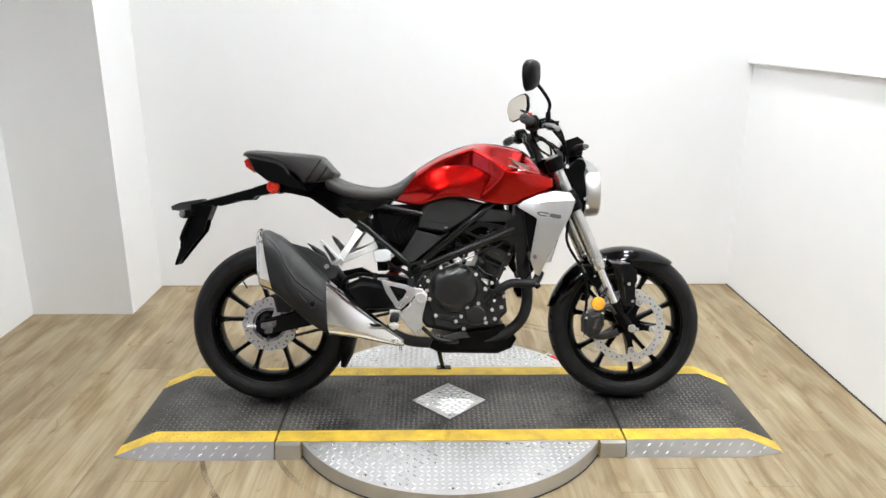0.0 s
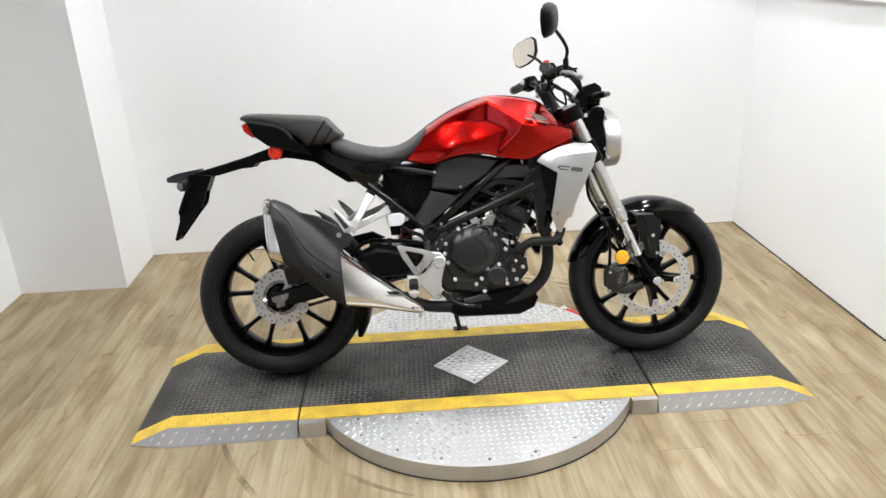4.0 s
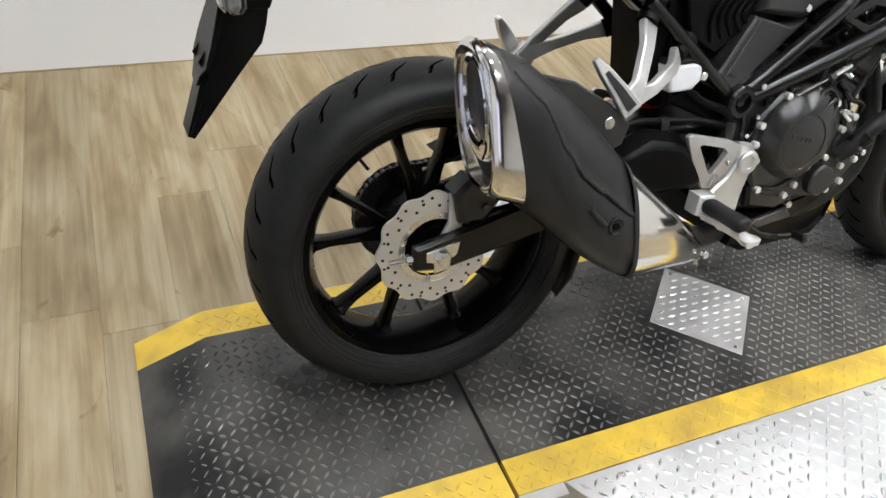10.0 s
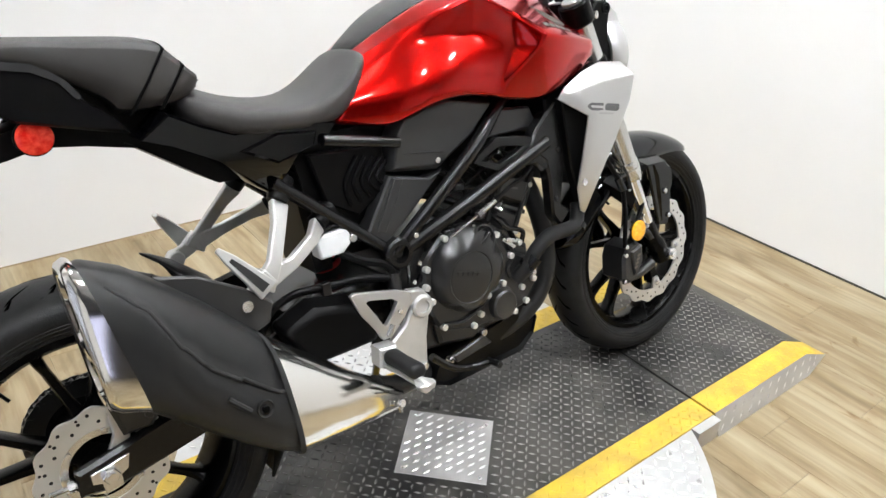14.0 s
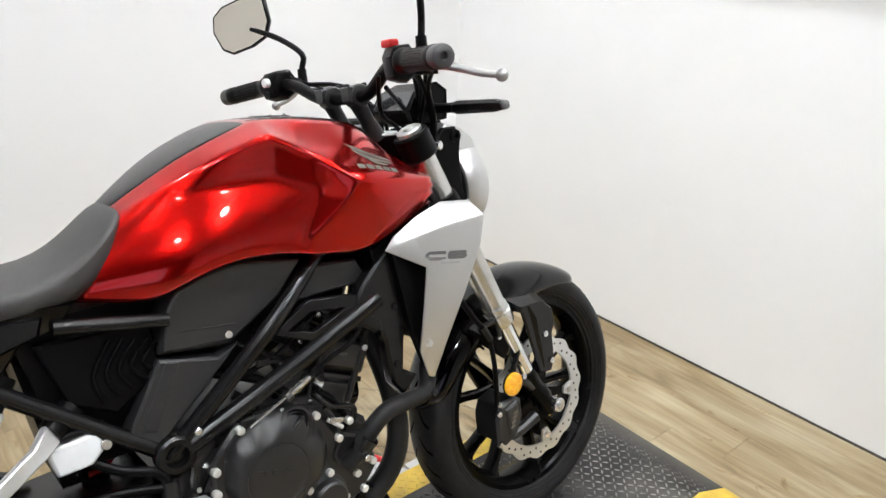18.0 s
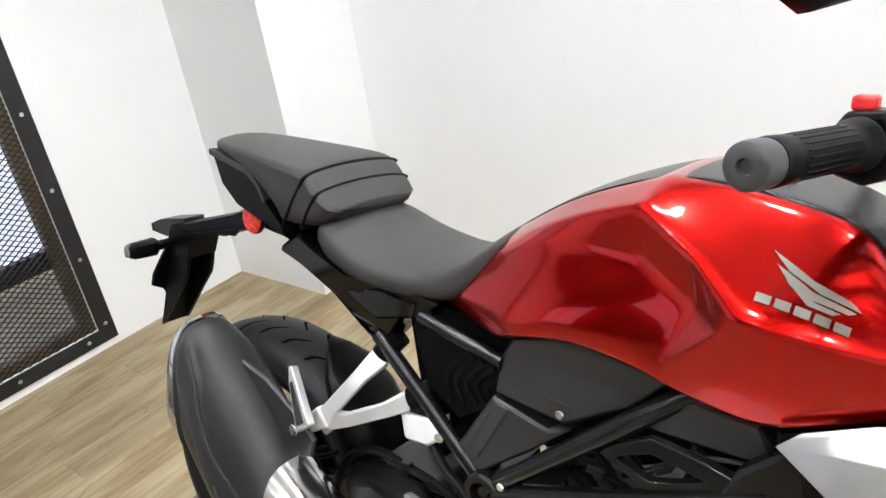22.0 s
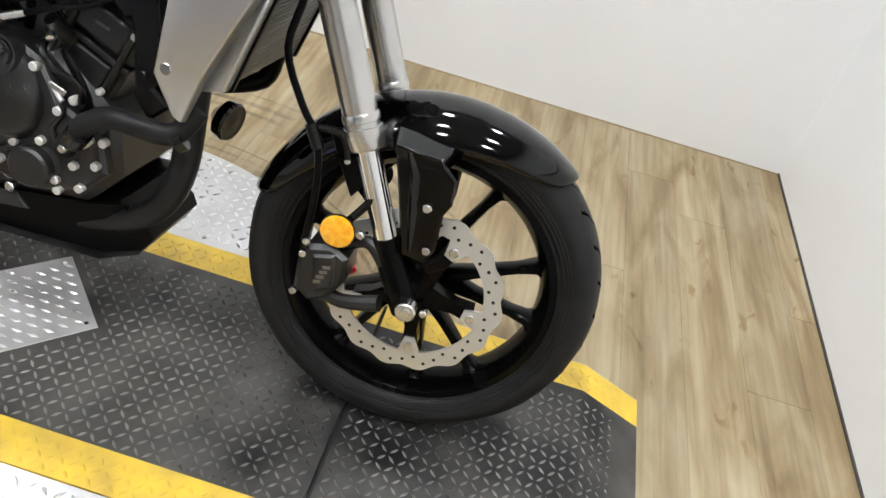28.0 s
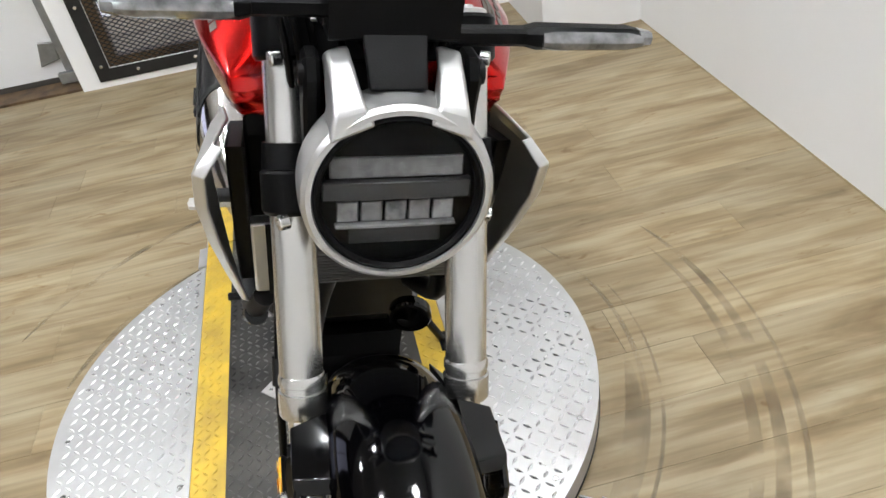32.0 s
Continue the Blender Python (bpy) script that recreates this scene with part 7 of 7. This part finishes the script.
part("chain_guard", Geo().prism([(-0.640, 0.415), (-0.500, 0.470), (-0.350, 0.500), (-0.300, 0.475), (-0.480, 0.430), (-0.600, 0.390)], 0.070, 0.098, bevel=0.002), M_BLACK, bike)
# shock with a red spring
p0, p1 = Vector((-0.190, 0.01, 0.660)), Vector((-0.225, 0.01, 0.440))
shock = part("shock_absorber", Geo().cyl(p0, p1, 0.020, n=18), M_FRAME, bike, "rear shock with a red coil spring")
part("inner_fender", Geo().prism([(-0.30, 0.70), (-0.25, 0.70), (-0.235, 0.60), (-0.24, 0.50), (-0.275, 0.50)], -0.075, 0.075, bevel=0.01), M_BLACK, bike, "black plastic inner fender")
part("inner_cover", Geo().prism([(-0.235, 0.52), (-0.14, 0.52), (-0.14, 0.62), (-0.20, 0.595)], -0.075, -0.062, bevel=0.003), M_BLACK, bike)
coil = []
for i in range(97):
    t = i / 96
    c = p0.lerp(p1, 0.12 + 0.7 * t)
    a = t * 2 * math.pi * 7
    coil.append(c + Vector((0.026 * math.cos(a), 0.026 * math.sin(a), 0.010 * math.cos(a))))
part("coil_spring", Geo().tube(coil, 0.0058, n=8, smooth=0), M_REDSW, shock, "red coil spring")

# ---- pegs, hangers, pedal, reservoir ----
def slab(pts, widths, thick):
    """A flat cast arm along a line of points: wide in the side view, thin across."""
    pts = [Vector(p) for p in pts]
    rings = []
    for i, p in enumerate(pts):
        d = (pts[min(i + 1, len(pts) - 1)] - pts[max(i - 1, 0)]).normalized()
        w = d.cross(Vector((0, 1, 0))).normalized() * widths[i] / 2
        n = w.cross(d).normalized() * thick / 2
        rings.append([p + w + n, p - w + n, p - w - n, p + w - n])
    return Geo().loft(rings)


def hanger(s):
    Y = s * 0.160
    h = part("pillion_hanger", slab([(-0.340, s * 0.098, 0.654), (-0.358, s * 0.126, 0.626), (-0.390, Y, 0.576), (-0.416, Y, 0.538)], [0.034, 0.025, 0.024, 0.040], 0.014), M_CAST, bike, "silver cast pillion peg hanger", bevel=0.003)
    part("hanger_arm", slab([(-0.278, s * 0.104, 0.602), (-0.305, s * 0.132, 0.588), (-0.356, Y * 0.97, 0.566), (-0.408, Y, 0.550)], [0.032, 0.023, 0.022, 0.034], 0.014), M_CAST, h, bevel=0.003)
    part("hanger_foot", slab([(-0.402, s * 0.164, 0.560), (-0.432, s * 0.167, 0.538), (-0.457, s * 0.168, 0.527)], [0.036, 0.027, 0.027], 0.016), M_CAST, h, bevel=0.003)
    part("hanger_boss", Geo().cyl((-0.454, s * 0.152, 0.527), (-0.454, s * 0.181, 0.527), 0.0155, n=20, edge=0.002), M_CAST, h)
    part("hanger_bolt", bolt((-0.454, s * 0.181, 0.527), (0, s, 0), 0.010, 0.006), M_STEEL, h)
    peg = part("pillion_peg", slab([(-0.418, s * 0.190, 0.544), (-0.440, s * 0.180, 0.574), (-0.462, s * 0.168, 0.602), (-0.477, s * 0.158, 0.621)], [0.036, 0.028, 0.020, 0.008], 0.014), M_CAST, h, "folded ridged pillion footpeg", bevel=0.002)
    part("peg_groove", slab([(-0.424, s * 0.1965, 0.552), (-0.444, s * 0.1868, 0.579), (-0.464, s * 0.1745, 0.604)], [0.016, 0.012, 0.007], 0.003), M_HOLE, peg)
    for x0, z0, y0, x1, z1, y1 in ((-0.342, 0.656, 0.096, -0.318, 0.690, 0.080), (-0.280, 0.602, 0.102, -0.245, 0.620, 0.086)):
        part("hanger_mount", Geo().tube([(x0, s * y0, z0), (x1, s * y1, z1)], [0.0175, 0.020], n=16), M_BLACK, h, "black mounting bush")


hanger(-1)
hanger(1)


def heel_plate(s):
    """The triangular heel guard and the bracket of the rider's peg."""
    y = s * 0.150
    outer = [(-0.257, 0.470), (-0.248, 0.474), (-0.160, 0.454), (-0.118, 0.436), (-0.146, 0.400), (-0.182, 0.366), (-0.200, 0.366), (-0.240, 0.428)]
    inner = [(-0.228, 0.450), (-0.222, 0.453), (-0.172, 0.441), (-0.162, 0.432), (-0.174, 0.412), (-0.190, 0.394), (-0.196, 0.394), (-0.213, 0.424)]
    g, n = Geo(), 8
    a, b = y - s * 0.0, y - s * 0.010
    rings = [[(x, a, z) for x, z in outer], [(x, a + s * 0.002, z) for x, z in inner], [(x, b, z) for x, z in inner], [(x, b, z) for x, z in outer]]
    hp = part("heel_guard", g.loft(rings, close=True), M_SILVER, bike, "silver triangular heel guard", sharp=30, bevel=0.0015)
    arm = [(-0.136, 0.446), (-0.104, 0.440), (-0.086, 0.418), (-0.092, 0.392), (-0.104, 0.340), (-0.108, 0.276), (-0.128, 0.266), (-0.150, 0.290), (-0.185, 0.330), (-0.200, 0.346), (-0.182, 0.356), (-0.150, 0.382), (-0.132, 0.410)]
    part("peg_bracket", Geo().prism(arm, s * 0.132, s * 0.152, bevel=0.004), M_CAST, hp, "silver cast footpeg bracket")
    part("bracket_cap", Geo().turn((-0.110, s * 0.150, 0.407), (0, s, 0), [(0, 0.023), (0.006, 0.023), (0.009, 0.019), (0.009, 0.013), (0.005, 0.012), (0.005, 0.001)], n=24), M_CAST, hp)
    part("bracket_bolt", bolt((-0.118, s * 0.152, 0.284), (0, s, 0), 0.008, 0.006), M_STEEL, hp)
    part("plate_bolt", bolt((-0.162, s * 0.158, 0.414), (0, s, 0), 0.005, 0.003), M_STEEL, hp)
    rp = part("rider_peg", Geo().loft([[(-0.205 + 0.0165 * k * a, s * yy, 0.346 + 0.0135 * k * b) for a, b in superellipse(1, 1, 20, 2.8)] for yy, k in ((0.173, 0.6), (0.176, 0.9), (0.182, 1), (0.222, 0.94), (0.258, 1), (0.265, 0.92), (0.268, 0.6))]), M_RUBBER, hp, "rubber-topped rider footpeg", sharp=60)
    part("peg_plate", Geo().loft([[(-0.205 + dx * k, s * yy, 0.324 + dz) for dx, dz in ((0.013, 0.008), (-0.013, 0.008), (-0.010, -0.004), (0.010, -0.004))] for yy, k, in ((0.176, 1.2), (0.200, 0.8), (0.262, 0.8), (0.280, 1.5), (0.292, 1.3))]), M_CAST, rp, "silver underside of the footpeg", bevel=0.002)
    part("peg_core", Geo().tube([(-0.205, s * 0.150, 0.340), (-0.205, s * 0.262, 0.330), (-0.205, s * 0.290, 0.322)], [0.012, 0.009, 0.010], n=10, smooth=2), M_CAST, rp)
    part("peg_joint", Geo().prism([(-0.225, 0.365), (-0.188, 0.362), (-0.176, 0.335), (-0.200, 0.318), (-0.228, 0.328)], s * 0.140, s * 0.176, bevel=0.004), M_CAST, hp)
    part("peg_spring", Geo().cyl((-0.190, s * 0.150, 0.372), (-0.178, s * 0.150, 0.392), 0.007, n=10), M_STEEL, hp)


heel_plate(-1)
heel_plate(1)
part("brake_pedal", Geo().tube([(-0.105, -0.160, 0.300), (-0.060, -0.166, 0.262), (-0.010, -0.172, 0.248), (0.020, -0.185, 0.252)], [0.008, 0.008, 0.008, 0.007], n=10), M_FRAME, bike, "black rear brake pedal")
part("pedal_tip", Geo().cyl((0.020, -0.175, 0.252), (0.022, -0.215, 0.254), 0.008, n=12, edge=0.002), M_FRAME, bike)
part("brake_rod", Geo().tube([(-0.150, -0.140, 0.300), (-0.150, -0.135, 0.400)], 0.006, n=8), M_STEEL, bike)
part("rear_master", Geo().tube([(-0.150, -0.128, 0.385), (-0.148, -0.125, 0.480)], 0.013, n=12), M_ENGINE, bike)
res = part("fluid_reservoir", Geo().loft([[(-0.292, -0.078, 0.585), (-0.222, -0.078, 0.590), (-0.218, -0.078, 0.556), (-0.236, -0.078, 0.540), (-0.284, -0.078, 0.538)], [(-0.292, -0.114, 0.582), (-0.222, -0.114, 0.586), (-0.220, -0.114, 0.556), (-0.238, -0.114, 0.540), (-0.284, -0.114, 0.538)]]), M_WHITE, bike, "milky white brake fluid reservoir", bevel=0.005)
part("reservoir_lid", Geo().prism([(-0.292, 0.584), (-0.222, 0.588), (-0.224, 0.598), (-0.288, 0.594)], -0.113, -0.079, bevel=0.003), M_BLACK, res)
part("reservoir_bolt", bolt((-0.217, -0.112, 0.563), (0, -1, 0), 0.008, 0.004), M_STEEL, res)
part("reservoir_hose", Geo().tube([(-0.240, -0.100, 0.540), (-0.205, -0.114, 0.516), (-0.168, -0.124, 0.502), (-0.150, -0.128, 0.478), (-0.156, -0.128, 0.440)], 0.0075, n=10), M_BLACK, bike)
part("brake_line", Geo().tube([(-0.150, -0.126, 0.470), (-0.215, -0.116, 0.484), (-0.283, -0.108, 0.487), (-0.345, -0.106, 0.490), (-0.395, -0.110, 0.470), (-0.425, -0.114, 0.425), (-0.44, -0.110, 0.39)], 0.0072, n=10), M_BLACK, bike, "black rear brake line")
part("line_clip", Geo().box((-0.283, -0.110, 0.484), (0.018, 0.014, 0.026)), M_FRAME, bike, bevel=0.002)
part("line_clip_bolt", bolt((-0.277, -0.112, 0.458), (0, -1, 0), 0.006, 0.005), M_STEEL, bike)
part("side_stand", Geo().tube([(-0.060, 0.105, 0.270), (-0.040, 0.170, 0.150), (-0.020, 0.240, 0.054)], [0.011, 0.010, 0.009], n=10), M_FRAME, bike, "black side stand")
part("stand_foot", Geo().box((-0.015, 0.250, 0.050), (0.060, 0.034, 0.010), Euler((radians(12), 0, 0)).to_matrix()), M_FRAME, bike, bevel=0.003)

# ---- meshed opening in the left partition ----
M_BLACKSTEEL = mat("black_angle_steel", (0.02, 0.02, 0.02), 0.45, 0.3, noise_scale=20, noise_amount=0.3)
M_OLDWOOD = mat("stained_old_wood", (0.16, 0.10, 0.05), 0.6, noise_scale=12, noise_amount=0.7, second=(0.05, 0.03, 0.018), stretch=(1, 1, 0.2))
window = tagged(new("window_1"), "black steel framed opening filled with diamond mesh", "mesh window", kind="structure")
FW = 0.062
for y0, y1, z0, z1 in ((WY0 - FW, WY0, WZ0 - 0.055, WZ1 + FW), (WY1, WY1 + FW, WZ0 - 0.055, WZ1 + FW), (WY0, WY1, WZ0 - 0.055, WZ0), (WY0, WY1, WZ1, WZ1 + FW)):
    part("window_frame", Geo().bounds(XL + 0.001, XL + 0.006, y0, y1, max(z0, 0.03), z1), M_BLACKSTEEL, window)
for y0, y1, z0, z1 in ((WY0, WY0 + 0.045, WZ0, WZ1), (WY1 - 0.045, WY1, WZ0, WZ1), (WY0 + 0.045, WY1 - 0.045, WZ0, WZ0 + 0.04)):
    part("wood_batten", Geo().bounds(XL - 0.055, XL - 0.012, y0, y1, z0, z1), M_OLDWOOD, window, "dark stained wooden batten")
for k in range(8):
    z = 0.10 + 0.27 * k
    for y in (WY0 - FW / 2, WY1 + FW / 2):
        part("frame_bolt", bolt((XL + 0.006, y, z), (1, 0, 0), 0.008, 0.004), M_STEEL, window)
for k in range(5):
    part("frame_bolt", bolt((XL + 0.006, WY0 + 0.12 + 0.26 * k, WZ0 - 0.026), (1, 0, 0), 0.008, 0.004), M_STEEL, window)
g = Geo()
step, rise = 0.034, 0.6
for s in (-1, 1):
    k = -90
    while k < 110:
        b = k * step * rise * 1.0
        pts = []
        for y in (WY0, WY1):
            pts.append((y, WZ0 + b + s * (y - WY0) * rise))
        (ya, za), (yb, zb) = pts
        # clip to the opening
        seg = []
        for zc in (WZ0, WZ1):
            if (za - zc) * (zb - zc) < 0:
                t = (zc - za) / (zb - za)
                seg.append((ya + t * (yb - ya), zc))
        for y, z in pts:
            if WZ0 <= z <= WZ1:
                seg.append((y, z))
        if len(seg) == 2:
            (ya, za), (yb, zb) = seg
            n = Vector((0, -(zb - za), yb - ya)).normalized() * 0.0017
            for dx in (0.0,):
                p, q2 = Vector((XL - 0.008, ya, za)), Vector((XL - 0.008, yb, zb))
                t = Vector((0.0022, 0, 0))
                g.loft([[p + n + t, p - n + t, p - n - t, p + n - t], [q2 + n + t, q2 - n + t, q2 - n - t, q2 + n - t]])
        k += 1
tagged(part("wire_mesh", g, M_BLACKSTEEL, window, "black diamond wire mesh"), kind="stuff")
part("mid_rail", Geo().bounds(XL - 0.09, XL - 0.06, WY0, WY1, 0.36, 0.43), M_BLACKSTEEL, window)

# ---- ledge on the right-hand wall, joints at the foot of the walls ----
tagged(part("trim_ledge", Geo().prism([(XR + 0.17, 1.379), (XR - 0.028, 1.379), (XR - 0.028, 1.292), (XR - 0.022, 1.286), (XR - 0.001, 1.286), (XR - 0.001, 1.378)], YF, YB, axis="y"), M_WALL), "white boxed ledge along the wall", "ledge", kind="structure")
tagged(part("baseboard_gap", Geo().bounds(XR - 0.004, XR + 0.002, YF, YB, -0.002, 0.007), M_TRIM), "dark joint between floor and wall", "trim", kind="structure")
tagged(part("baseboard_gap", Geo().bounds(XJ, XR - 0.004, YB - 0.003, YB + 0.002, -0.002, 0.004), M_SEAM), "dark joint between floor and wall", "trim", kind="structure")

# ---- roller door track and door beyond the partition ----
door = tagged(new("door_1"), "white roller door with a grey steel track", "door", kind="structure")
part("door_panel", Geo().bounds(XL - 0.20, XL - 0.17, -2.6, -0.99, 0.035, 2.3), M_WALL, door)
part("door_seal", Geo().bounds(XL - 0.205, XL - 0.165, -2.6, -0.99, 0.004, 0.035), M_TRIM, door)
M_ZINC = mat("zinc_steel", (0.35, 0.36, 0.36), 0.42, 0.7, noise_scale=15, noise_amount=0.3)
part("door_track", Geo().prism([(XL - 0.165, -1.02), (XL - 0.11, -1.02), (XL - 0.11, -0.975), (XL - 0.117, -0.975), (XL - 0.117, -1.013), (XL - 0.165, -1.013)], 0.02, 2.3, axis="z"), M_ZINC, door)
part("track_foot", Geo().box((XL - 0.10, -1.01, 0.05), (0.03, 0.09, 0.05)), M_ZINC, door, bevel=0.003)
part("hinge_plate", Geo().prism([(-1.13, 0.10), (-1.04, 0.12), (-1.03, 0.20), (-1.10, 0.21)], XL - 0.168, XL - 0.150, axis="x", bevel=0.003), M_ZINC, door)
tagged(part("threshold", Geo().bounds(XL - 0.16, XL - 0.02, -1.5, -0.96, -0.002, 0.012), M_OLDWOOD), "worn brown wooden threshold", "threshold", kind="structure")

# ---- toggle latch with a red handle beside the turntable ----
latch = thing("toggle_clamp", "steel toggle clamp with a red rubber handle at the turntable edge", "clamp")
part("clamp_base", Geo().box((0.462, 0.462, 0.010), (0.055, 0.030, 0.020), Euler((0, 0, radians(48))).to_matrix()), M_ZINC, latch, bevel=0.003)
part("clamp_link", Geo().tube([(0.440, 0.440, 0.030), (0.465, 0.465, 0.036), (0.490, 0.445, 0.034)], 0.006, n=8), M_STEEL, latch)
part("clamp_handle", Geo().tube([(0.478, 0.452, 0.032), (0.500, 0.418, 0.030), (0.520, 0.388, 0.026)], [0.009, 0.012, 0.011], n=12), M_REDSW, latch, "red rubber grip")
part("clamp_pin", Geo().cyl((0.450, 0.480, 0.024), (0.474, 0.504, 0.026), 0.004, n=8), M_STEEL, latch)


# ---- worn arcs that the turntable's gear has left on the boards ----
def scuff():
    m = bpy.data.materials.new("brown_scuff")
    m.use_nodes = True
    nt = m.node_tree
    p, out = nt.nodes["Principled BSDF"], nt.nodes["Material Output"]
    p.inputs["Base Color"].default_value = (0.20, 0.140, 0.075, 1)
    p.inputs["Roughness"].default_value = 0.7
    tr, mx = nt.nodes.new("ShaderNodeBsdfTransparent"), nt.nodes.new("ShaderNodeMixShader")
    tc, nz = nt.nodes.new("ShaderNodeTexCoord"), nt.nodes.new("ShaderNodeTexNoise")
    nz.inputs["Scale"].default_value, nz.inputs["Detail"].default_value = 7.0, 8
    mr = nt.nodes.new("ShaderNodeMapRange")
    mr.inputs["From Min"].default_value, mr.inputs["From Max"].default_value = 0.38, 0.75
    mr.inputs["To Min"].default_value, mr.inputs["To Max"].default_value = 0.0, 0.72
    nt.links.new(tc.outputs["Object"], nz.inputs["Vector"])
    nt.links.new(nz.outputs[0], mr.inputs[0])
    nt.links.new(mr.outputs[0], mx.inputs[0])
    nt.links.new(tr.outputs[0], mx.inputs[1])
    nt.links.new(p.outputs[0], mx.inputs[2])
    nt.links.new(mx.outputs[0], out.inputs[0])
    return m


M_SCUFF = scuff()
for r0, r1, a0, a1 in ((0.700, 0.712, 10, 120), (0.735, 0.742, 15, 100), (0.90, 0.925, -10, 105), (0.945, 0.972, -10, 110), (1.00, 1.012, 5, 95), (0.66, 0.70, 40, 80), (0.68, 0.70, 200, 250), (0.93, 0.95, 190, 240)):
    n = 48
    ins, outs = [], []
    for i in range(n + 1):
        a = radians(a0 + (a1 - a0) * i / n)
        taper = math.sin(math.pi * i / n) ** 0.5
        mid, hw = (r0 + r1) / 2, (r1 - r0) / 2 * taper + 0.0005
        ins.append(((mid - hw) * math.cos(a), (mid - hw) * math.sin(a), 0.0006))
        outs.append(((mid + hw) * math.cos(a), (mid + hw) * math.sin(a), 0.0006))
    part("scuff_mark", Geo().loft([ins, outs], loop=False), M_SCUFF, floor)

# ---- floor boards, each a piece of its own ----
PW, PLEN = 0.152, 1.22


def board(length, width):
    a, b, c = width / 2 - 0.0003, length / 2 - 0.0003, 0.0005
    pts = [(-a, -b), (a, -b), (a, b), (-a, b)]
    return Geo().loft([[(x, y, -0.0035) for x, y in pts], [(x, y, -c) for x, y in pts], [(x * (1 - 2 * c / width), y * (1 - 2 * c / length), 0) for x, y in pts]])


boards = {}
rnd = random.Random(5)
x = XF
while x < 1.9:
    y = YF - rnd.random() * PLEN
    while y < YB + 0.05:
        y0, y1 = max(y, YF), min(y + PLEN, YB + 0.1)
        if y1 - y0 > 0.05:
            key = round(y1 - y0, 2)
            if key not in boards:
                boards[key] = board(key, PW).mesh("plank")
                boards[key].materials.append(M_OAK)
            ob = new("plank", boards[key])
            ob.parent = floor
            ob.location = (x + PW / 2, y0 + key / 2, 0)
        y += PLEN
    x += PW
